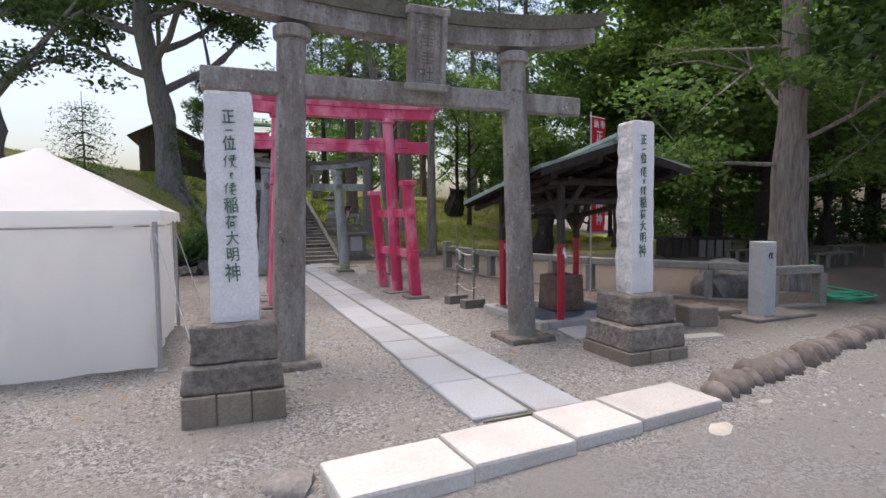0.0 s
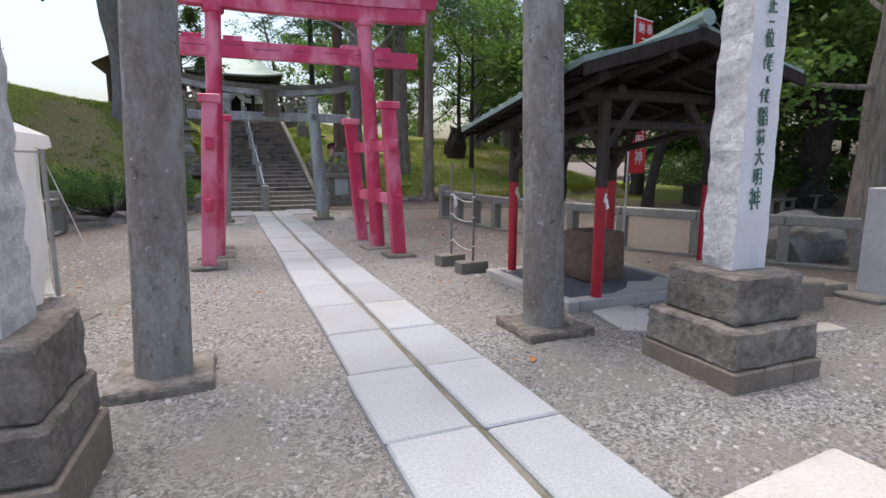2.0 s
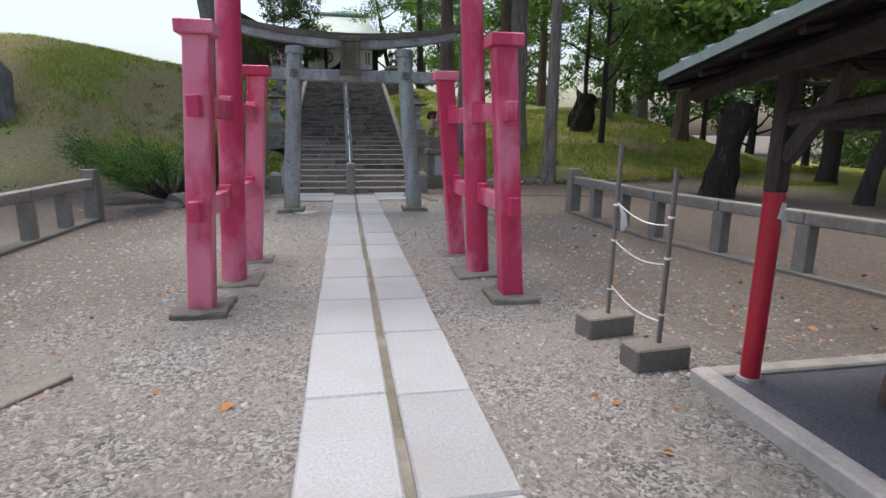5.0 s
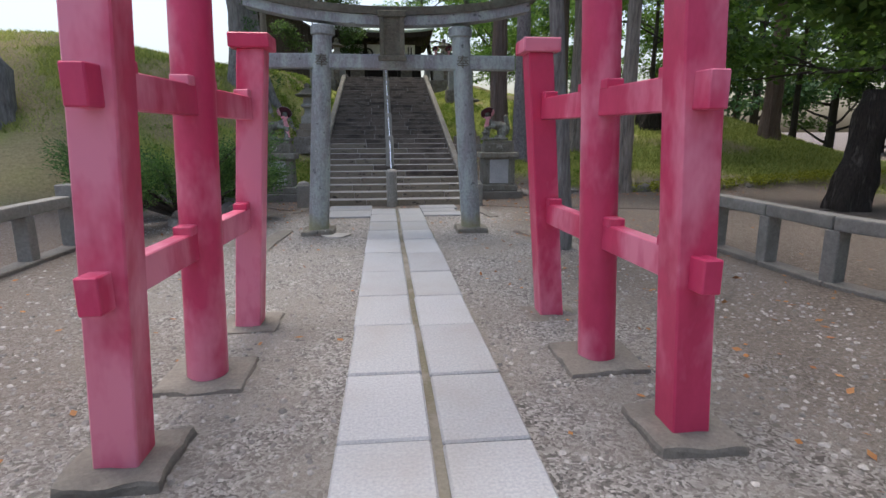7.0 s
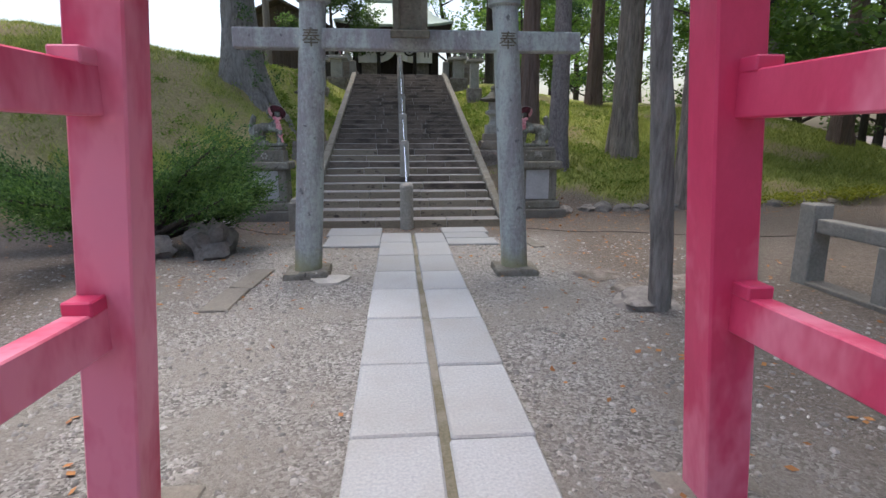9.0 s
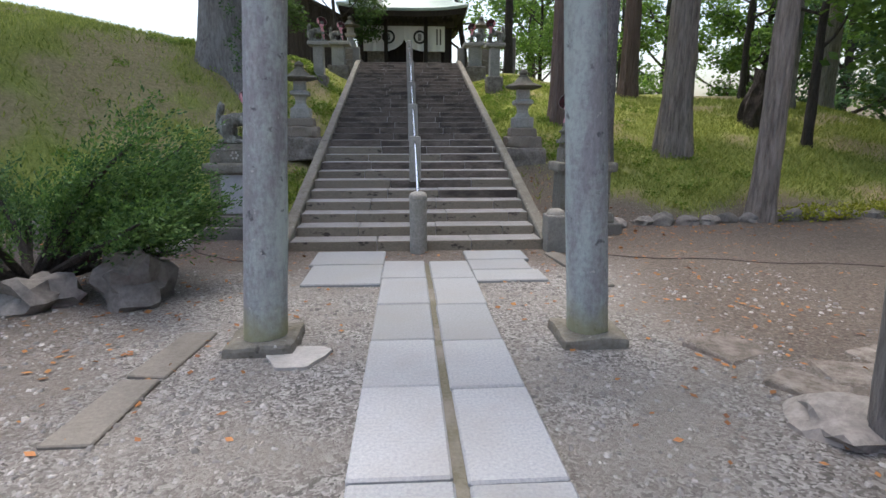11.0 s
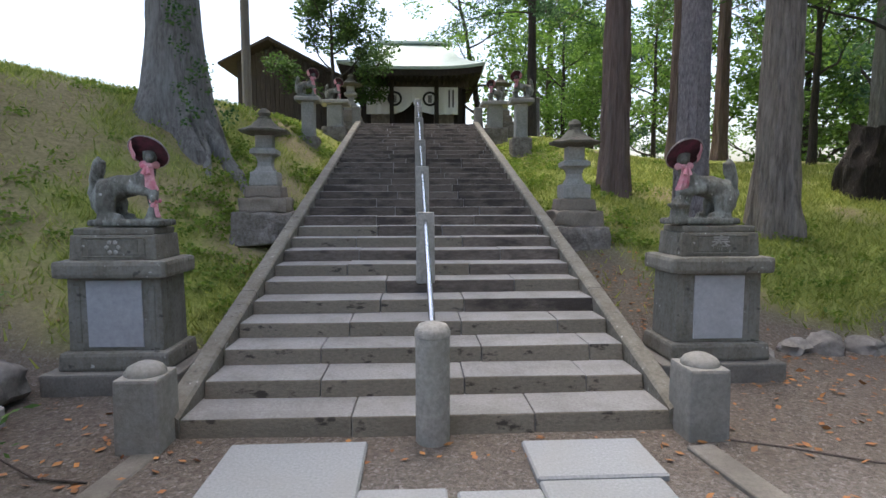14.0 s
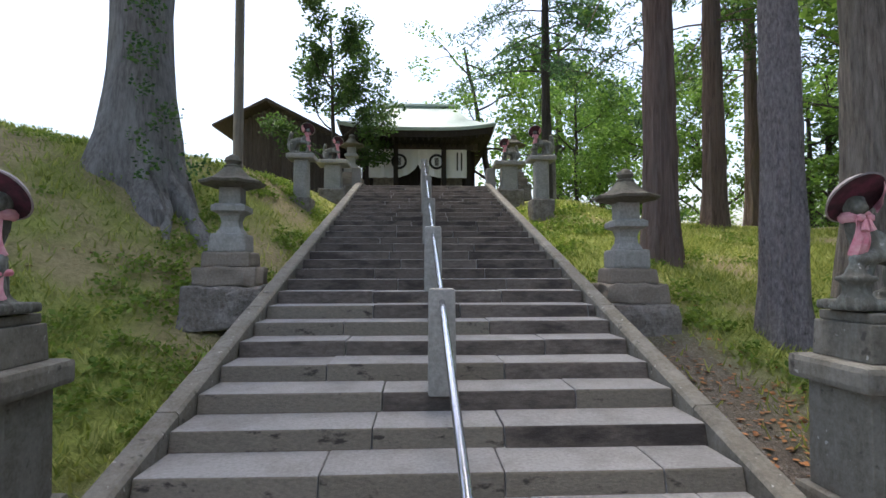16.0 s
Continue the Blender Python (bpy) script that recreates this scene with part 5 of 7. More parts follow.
# ---- stone lanterns ----
def lantern(x, y, z0, s=1.0, rot=0):
    t = thing("stone_lantern", pose(x, y, z0, 0, 0, rot) @ Matrix.Scale(s, 4), "weathered stone lantern with broad cap on stepped base", "stone lantern", "lanterns beside the stairs")
    for w, a, b, mt in ((0.47, -0.3, 0.2, M_PED), (0.37, 0.2, 0.42, M_PEDCUT), (0.28, 0.42, 0.6, M_PEDCUT), (0.215, 0.6, 0.82, M_LANTERN)):
        bm = BM()
        box(bm, -w, w, -w, w, a, b, 0.03, 0.95, 2)
        bmesh.ops.subdivide_edges(bm, edges=[e for e in bm.edges if e.calc_length() > 0.1], cuts=5, use_grid_fill=True)
        rough = 0.045 if w > 0.3 else 0.012
        for v in bm.verts:
            v.co += rough * noise.noise_vector(v.co * 5 + Vector((x, y, 0)))
        part("base_stone", bm, mt, t, "rough base stone")
    bm = BM()
    lathe(bm, [(0.21, 0.82), (0.19, 0.85), (0.15, 0.9), (0.14, 0.97), (0.16, 1.03), (0.19, 1.06)], sides=4)
    part("shaft", bm, M_LANTERN, t)
    bm = BM()
    lathe(bm, [(0.2, 1.06), (0.275, 1.09), (0.275, 1.15), (0.21, 1.18)], sides=4)
    part("platform", bm, M_LANTERN, t)
    bm = BM()
    box(bm, -0.125, 0.125, -0.125, 0.125, 1.18, 1.385, 0.006)
    fb = part("fire_box", bm, M_LANTERN, t)
    bm = BM()
    lathe(bm, [(0.04, -0.1275), (0.04, -0.124)], 14)
    part("fire_hole", bm, M_BLACK, fb, "dark round opening", at=pose(0, 0, 1.28, -90, 0, 0) @ pose(0, 0, -0.0015 + 0.252))
    bm = BM()
    lathe(bm, [(0.15, 1.375), (0.3, 1.39), (0.38, 1.385), (0.395, 1.41), (0.3, 1.47), (0.2, 1.53), (0.13, 1.6), (0.1, 1.64)], sides=8)
    bmesh.ops.subdivide_edges(bm, edges=bm.edges[:], cuts=2, use_grid_fill=True)
    for v in bm.verts:
        rr = math.hypot(v.co.x, v.co.y)
        v.co.z += 0.05 * max(0, rr - 0.25) / 0.17
        v.co += 0.008 * noise.noise_vector(v.co * 6)
    part("cap", bm, M_DARKCAP, t, "mossy dark cap stone", smooth=True)
    bm = BM()
    lathe(bm, [(0.1, 1.62), (0.105, 1.65), (0.07, 1.665), (0.1, 1.71), (0.085, 1.75), (0.03, 1.79)], 16)
    part("finial", bm, M_DARKCAP, t, smooth=True)


lantern(0.0, 23.05, 1.12, 0.89, 3)
lantern(4.38, 23.2, 0.9, 0.96, -2)


# ---- fox statues ----
def melted(name, bm, material, voxel, smooth):
    """One plain mesh in which the overlapping pieces of a carving have run together."""
    tmp = bpy.data.objects.new(name, mesh_of(name, bm, material))
    scene.collection.objects.link(tmp)
    rm = tmp.modifiers.new("melt", "REMESH")
    rm.mode, rm.voxel_size = "VOXEL", voxel
    sm = tmp.modifiers.new("smooth", "SMOOTH")
    sm.factor, sm.iterations = 0.5, smooth
    dg = bpy.context.evaluated_depsgraph_get()
    me = bpy.data.meshes.new_from_object(tmp.evaluated_get(dg))
    bpy.data.objects.remove(tmp)
    me.polygons.foreach_set("use_smooth", [True] * len(me.polygons))
    if not me.materials:
        me.materials.append(material)
    return me


def fox_mesh(lamp):
    bm = BM()
    f = 1 if lamp else -1
    # haunches, arched back, chest and neck
    tube(bm, [(-0.34, 0, 0.06), (-0.35, 0, 0.16), (-0.28, 0, 0.26), (-0.14, 0, 0.31), (0.0, 0, 0.32), (0.11, 0, 0.37), (0.17, 0, 0.45), (0.19, 0, 0.54)],
         [0.06, 0.12, 0.14, 0.115, 0.1, 0.095, 0.075, 0.065], 16)
    # head turned towards the approach
    ball(bm, (0.2, f * 0.01, 0.585), 0.075, 0.075, 0.07)
    tube(bm, [(0.215, f * 0.03, 0.58), (0.24, f * 0.1, 0.56), (0.25, f * 0.14, 0.55)], [0.06, 0.042, 0.026], 12)
    for q in (-1, 1):
        tube(bm, [(0.19 + q * 0.05, 0, 0.63), (0.185 + q * 0.06, 0, 0.7), (0.185 + q * 0.06, 0, 0.74)], [0.036, 0.024, 0.008], 8)
        ball(bm, (-0.26, q * 0.095, 0.15), 0.13, 0.06, 0.15)
        tube(bm, [(-0.32, q * 0.1, 0.03), (-0.2, q * 0.105, 0.03), (-0.08, q * 0.105, 0.022)], [0.05, 0.045, 0.036], 10)
    # a straight forepaw and one that reaches forward
    tube(bm, [(0.06, 0.05, 0.34), (0.15, 0.05, 0.24), (0.17, 0.05, 0.12), (0.18, 0.05, 0.03), (0.23, 0.05, 0.022)], [0.065, 0.048, 0.04, 0.038, 0.03], 10)
    tube(bm, [(-0.02, f * 0.06, 0.3), (0.12, f * 0.08, 0.27), (0.24, f * 0.08, 0.255), (0.31, f * 0.08, 0.25)], [0.06, 0.046, 0.042, 0.034], 10)
    # brush tail with a swollen tip
    tube(bm, [(-0.34, 0, 0.08), (-0.43, 0, 0.13), (-0.46, 0, 0.25), (-0.43, 0, 0.36), (-0.38, 0, 0.46), (-0.36, 0, 0.55), (-0.37, 0, 0.6)], [0.04, 0.05, 0.052, 0.055, 0.07, 0.062, 0.022], 14)
    if lamp:
        box(bm, 0.2, 0.36, f * 0.08 - 0.08, f * 0.08 + 0.08, 0, 0.03, 0.008)
        box(bm, 0.22, 0.34, f * 0.08 - 0.06, f * 0.08 + 0.06, 0.03, 0.115, 0.006)
        box(bm, 0.19, 0.37, f * 0.08 - 0.09, f * 0.08 + 0.09, 0.115, 0.15, 0.006)
        ball(bm, (0.28, f * 0.08, 0.165), 0.065, 0.065, 0.06)
    else:
        tube(bm, [(0.23, f * 0.08, 0.0), (0.255, f * 0.08, 0.08), (0.265, f * 0.08, 0.16)], [0.068, 0.058, 0.04], 12)
        ball(bm, (0.27, f * 0.09, 0.2), 0.05, 0.05, 0.045)
        tube(bm, [(0.275, f * 0.1, 0.195), (0.29, f * 0.155, 0.185)], [0.034, 0.018], 8)
    box(bm, -0.42, 0.36, -0.17, 0.17, -0.06, 0.005, 0.012)
    return melted("fox_statue", bm, M_STATUE, 0.016, 3)


FOX = {k: fox_mesh(k) for k in (False, True)}


def hat_mesh():
    bm = BM()
    lathe(bm, [(0.2, -0.062), (0.212, -0.056), (0.205, -0.048), (0.165, -0.004), (0.1, 0.045), (0.03, 0.068), (0.012, 0.07)], 28)
    low = min(bm.faces, key=lambda f: f.calc_center_median().z)
    bmesh.ops.delete(bm, geom=[low], context="FACES_ONLY")
    return mesh_of("umbrella_hat", bm, M_HAT, True)


def hat_in():
    bm = BM()
    lathe(bm, [(0.199, -0.06), (0.16, -0.012), (0.1, 0.036), (0.02, 0.056), (0.02, 0.05), (0.1, 0.03), (0.155, -0.018), (0.19, -0.063)], 28)
    return mesh_of("lining", bm, M_CRIM, True)


def hood_mesh():
    """A bright cloth that hangs from the brim on one side of the face."""
    bm = BM()
    secs = []
    for i in range(7):
        u = i / 6
        a = radians(150 + 70 * u)
        ca, sa = math.cos(a), math.sin(a)
        row = [(0.195 * ca, 0.195 * sa, -0.06), (0.15 * ca, 0.15 * sa, -0.12 - 0.02 * math.sin(u * 7)), (0.09 * ca + 0.01, 0.09 * sa, -0.19)]
        secs.append(row + [(x * 0.95, y * 0.95, z - 0.004) for x, y, z in row[::-1]])
    loft(bm, secs)
    return mesh_of("hat_cloth", bm, M_PINK, True)


def bib_mesh(f):
    bm = BM()
    secs = []
    for i in range(10):
        u = i / 9
        w = 0.04 + 0.032 * u
        y = f * (0.085 + 0.035 * math.sin(u * 2.6))
        z = 0.5 - 0.23 * u
        x0 = 0.205 + 0.045 * u
        row = [(x0 + k * w, y - f * 0.03 * abs(k) ** 2 + 0.01 * math.sin(k * 7 + u * 5), z - 0.012 * math.sin(k * 4)) for k in (-1, -0.6, -0.2, 0.2, 0.6, 1)]
        secs.append(row + [(a, b - f * 0.008, c) for a, b, c in row[::-1]])
    loft(bm, secs)
    lathe(bm, [(0.08, 0.48), (0.098, 0.5), (0.1, 0.52), (0.08, 0.545)], 16, (0.185, 0, 0))
    for q in (-1, 1):
        ball(bm, (0.215 + q * 0.035, f * 0.105, 0.5), 0.036, 0.018, 0.026, 0.3, 2, q)
        tube(bm, [(0.215 + q * 0.01, f * 0.11, 0.49), (0.215 + q * 0.03, f * 0.125, 0.42)], [0.016, 0.024], 8)
    return mesh_of("bib", bm, M_PINK, True)


HAT, LINING, HOOD = hat_mesh(), hat_in(), hood_mesh()
BIB = {k: bib_mesh(1 if k else -1) for k in (False, True)}


def fox(x, y, z, rot, s, lamp, label="weathered dark stone fox statue sitting on a pedestal"):
    base = pose(x, y, z, 0, 0, rot) @ Matrix.Diagonal((0.8 * s, 0.88 * s, 0.92 * s, 1))
    ob = tagged(new("fox_statue", FOX[lamp]), label, "fox statue", "guardian foxes")
    ob.matrix_basis = base
    h = tagged(new("umbrella_hat", HAT), "worn pale umbrella hat with crimson lining tied on a fox", "hat", "fox hats")
    h.matrix_basis = Matrix.Translation((base @ Vector((0.195, -0.02 if lamp else 0.02, 0.665)))) @ pose(0, 0, 0, -48, 8 if abs(rot) < 90 else -8, 0) @ Matrix.Scale(0.82 * s, 4)
    for nm, me, lb in (("lining", LINING, "dark crimson cloth lining"), ("hat_cloth", HOOD, "pink cloth hanging from the brim")):
        c = new(nm, me)
        c.parent = h
        if nm == "hat_cloth" and abs(rot) > 90:
            c.matrix_basis = Matrix.Diagonal((-1, 1, 1, 1))
        tagged(c, lb)
    b = tagged(new("bib", BIB[lamp]), "faded pink cloth bib round the neck of a fox", "bib", "fox bibs")
    b.matrix_basis = base
    if not lamp:
        b = tagged(new("bib", BIB[lamp]), "small pink cloth bib on a fox cub", "bib", "fox bibs")
        b.matrix_basis = base @ Matrix.Translation((0.145, -0.05, -0.14)) @ Matrix.Scale(0.62, 4)


def fox_pedestal(x, y, flip):
    t = thing("fox_pedestal", (x, y, 0), "stepped grey stone pedestal with carved panels", "pedestal", "fox pedestals")
    def blk(name, w, d, a, b, mt, bev=0.015, taper=1.0, label=""):
        bm = BM()
        box(bm, -w / 2, w / 2, -d / 2, d / 2, a, b, bev, taper, 2)
        return part(name, bm, mt, t, label)
    blk("footing", 1.06, 0.72, GZ - 0.2, 0.09, M_CONCDK, 0.02)
    blk("base", 0.87, 0.58, 0.09, 0.24, M_PEDF, 0.03, 0.97)
    body = blk("body", 0.74, 0.44, 0.24, 0.83, M_PEDF, 0.01, 0.98)
    for rot, half, wide in ((0, 0.217, 0.72), (90, 0.355, 0.44), (-90, 0.355, 0.44)):
        m = pose(0, 0, 0, 0, 0, rot)
        bm = BM()
        box(bm, -wide * 0.3, wide * 0.3, -half - 0.01, -half + 0.02, 0.27, 0.81, 0.004)
        part("panel", bm, M_PANEL if not rot else M_PEDF, body, "smooth pale grey panel" if not rot else "", at=m)
        for sx in (-1, 1):
            bm = BM()
            box(bm, sx * wide * 0.4 - 0.03, sx * wide * 0.4 + 0.03, -half - 0.008, -half + 0.02, 0.3, 0.77, 0.012)
            part("panel", bm, M_PEDF, body, at=m)
    blk("cap", 0.88, 0.58, 0.83, 0.97, M_PEDF, 0.035, 1.0)
    up = blk("upper_block", 0.68, 0.42, 0.97, 1.17, M_PEDF, 0.01, 0.97)
    bm = BM()
    box(bm, -0.2, 0.2, -0.212, -0.19, 1.005, 1.14, 0.012)
    part("panel", bm, M_PEDF, up, "carved crest panel")
    for a, b, c, d in ((-0.235, 0.235, 1.141, 1.153), (-0.235, 0.235, 0.992, 1.004), (-0.25, -0.236, 1.004, 1.141), (0.236, 0.25, 1.004, 1.141)):
        bm = BM()
        box(bm, a, b, -0.214, -0.195, c, d, 0.004)
        part("panel_moulding", bm, M_PEDF, up)
    if flip:
        text_part("crest", "奉", 0.14, M_LANTERN, up, pose(0, -0.213, 1.073, 90, 0, 0), "carved character", 1.2, 0.005, 0.002)
    else:
        bm = BM()
        for k in range(6):
            a = k * math.pi / 3
            ball(bm, (0.045 * math.cos(a), -0.213, 1.073 + 0.045 * math.sin(a)), 0.02, 0.008, 0.02, 0, 1)
        part("crest", bm, M_LANTERN, up, "carved flower crest")
    blk("top_slab", 0.62, 0.38, 1.17, 1.225, M_PEDF, 0.012)


fox_pedestal(-0.33, 19.98, 0)
fox_pedestal(4.62, 19.98, 1)
fox(-0.25, 19.98, 1.285, -4, 0.95, False)
fox(4.52, 19.98, 1.285, 184, 0.95, True)


def pillar_stand(x, y, z0, z1, w, label):
    t = thing("statue_stand", (x, y, z0), label, "pedestal", "upper fox stands")
    bm = BM()
    box(bm, -w / 2, w / 2, -w / 2, w / 2, -0.3, z1 - z0 - 0.1, 0.02, 0.95)
    part("shaft", bm, M_LANTERN, t)
    bm = BM()
    box(bm, -w * 0.95, w * 0.95, -w * 0.8, w * 0.8, z1 - z0 - 0.1, z1 - z0, 0.015)
    part("slab", bm, M_LANTERN, t)
    bm = BM()
    box(bm, -w * 0.8, w * 0.8, -w * 0.8, w * 0.8, -0.4, 0.12, 0.03)
    part("base", bm, M_PED, t)


for xx, flip in ((-0.42, 0), (4.62, 180)):
    pillar_stand(xx, 28.45, 2.85, 3.88, 0.3, "slim stone pillar stand beside the stairs")
    fox(xx, 28.45, 3.93, flip + (-15 if not flip else 15), 0.85, bool(flip))
for xx, flip in ((-0.15, 0), (4.35, 180)):
    pillar_stand(xx, 30.9, 3.4, 4.25, 0.42, "squat stone stand at the head of the stairs")
    fox(xx, 30.9, 4.3, flip + (-20 if not flip else 20), 0.8, bool(flip))
lantern(0.1, 32.6, 3.7, 0.95)
lantern(4.75, 32.4, 3.7, 0.95)
for xx in (0.42, 3.9):
    bm = BM()
    box(bm, -0.12, 0.12, -0.12, 0.12, -0.2, 0.5, 0.02, 0.96)
    solid("stone_post", bm, M_FENCE, "short square stone post at the head of the stairs", "stone post", "head of stair posts", at=(xx, TOP_Y + 0.3, TOP_Z))
bm = BM()
box(bm, -0.18, 0.18, -0.1, 0.1, -0.3, 1.35, 0.03, 0.9)
solid("stone_tablet", bm, M_TORII, "tall grey stone tablet on the upper terrace", "stone tablet", at=(6.0, 33.2, 3.5))

# low rocks, basin and stones by the foot of the bank
r8 = random.Random(8)
for k in range(9):
    boulder("bank_rock", (-1.1 - 0.62 * k + r8.uniform(-0.1, 0.1), 19.25 + 0.06 * k + r8.uniform(-0.15, 0.15), GZ + 0.14), (r8.uniform(0.28, 0.4), r8.uniform(0.22, 0.3), r8.uniform(0.2, 0.3)), M_ROCK, "grey rock edging the foot of the bank", "rock", "rocks along the bank", r8.uniform(0, 90), 0.4, k * 1.7)
for k in range(18):
    boulder("bank_rock", (5.45 + 0.4 * k + r8.uniform(-0.1, 0.1), 20.45 + 0.05 * k + r8.uniform(-0.08, 0.08), GZ + 0.03), (r8.uniform(0.16, 0.25), r8.uniform(0.12, 0.18), r8.uniform(0.1, 0.15)), M_ROCK, "grey rock edging the foot of the bank", "rock", "rocks along the bank", r8.uniform(0, 90), 0.4, 30 + k * 1.7)
t = thing("stone_mortar", (-0.98, 18.9, GZ), "small round stone mortar on a square slab", "stone mortar")
bm = BM()
box(bm, -0.26, 0.26, -0.2, 0.2, -0.05, 0.14, 0.02)
part("slab", bm, M_CONC, t)
bm = BM()
lathe(bm, [(0.17, 0.14), (0.19, 0.2), (0.19, 0.27), (0.15, 0.27), (0.12, 0.2), (0.02, 0.19)], 20)
part("bowl", bm, M_CONC, t, smooth=True)
bm = BM()
tube(bm, [(-0.8, 18.95, 0.1), (-0.5, 18.6, -0.03), (0.0, 18.3, GZ + 0.015), (0.3, 18.25, GZ + 0.012)], [0.006] * 4, 6)
solid("cable", bm, M_DWOOD, "thin black cable lying on the ground", "cable", "ground cables")
bm = BM()
tube(bm, [(4.0 + 0.35 * i, 18.6 - 1.6 * (i / 20) ** 0.7 + 0.06 * math.sin(i * 1.7), ground_height(4.0 + 0.35 * i, 18.6 - 1.6 * (i / 20) ** 0.7) + 0.004) for i in range(21)], [0.007] * 21, 6)
solid("cable", bm, M_DWOOD, "thin black cable lying on the ground", "cable", "ground cables")
boulder("boulder", (-0.36, 16.85, GZ + 0.14), (0.3, 0.28, 0.32), M_ROCK, "grey angular boulder under the evergreen bush", "boulder", "boulders by the bush", 10, 0.6, 2.2)
boulder("boulder", (-1.15, 16.8, GZ + 0.08), (0.3, 0.26, 0.2), M_ROCK, "low grey boulder under the evergreen bush", "boulder", "boulders by the bush", 40, 0.6, 6.1)
bm = BM()
pts = [(1.28 + 0.19 * math.cos(a) * (1 + 0.3 * math.sin(3 * a)), 15.48 + 0.23 * math.sin(a) * (1 + 0.25 * math.cos(2 * a))) for a in [k * math.pi / 8 for k in range(16)]]
loft(bm, [[(x, y, z) for x, y in pts] for z in (GZ - 0.03, GZ + 0.022)])
solid("mortar_patch", bm, M_CONC, "pale spilled mortar on the gravel beside a gate foot", "mortar patch")
for xx, yy, ww, ll, rr in ((4.25, 15.48, 0.5, 0.42, 25), (4.85, 15.0, 0.55, 0.35, -10), (4.4, 14.9, 0.4, 0.4, 35), (5.2, 15.3, 0.4, 0.25, 20)):
    bm = BM()
    box(bm, -ww / 2, ww / 2, -ll / 2, ll / 2, -0.08, 0.018, 0.012, 0.9)
    for v in bm.verts:
        v.co += 0.02 * noise.noise_vector(v.co * 3 + Vector((xx, yy, 0)))
    solid("flat_stone", bm, M_PED, "dark broken flat stone on the bare earth", "flat stone", "broken stones by the gate", at=(xx, yy, GZ, 3, 2, rr))
boulder("boulder", (4.3, 14.45, GZ + 0.02), (0.32, 0.25, 0.12), M_ROCK, "low mossy stone at the foot of a slim tree", "boulder", "", 10, 0.45, 5.2)


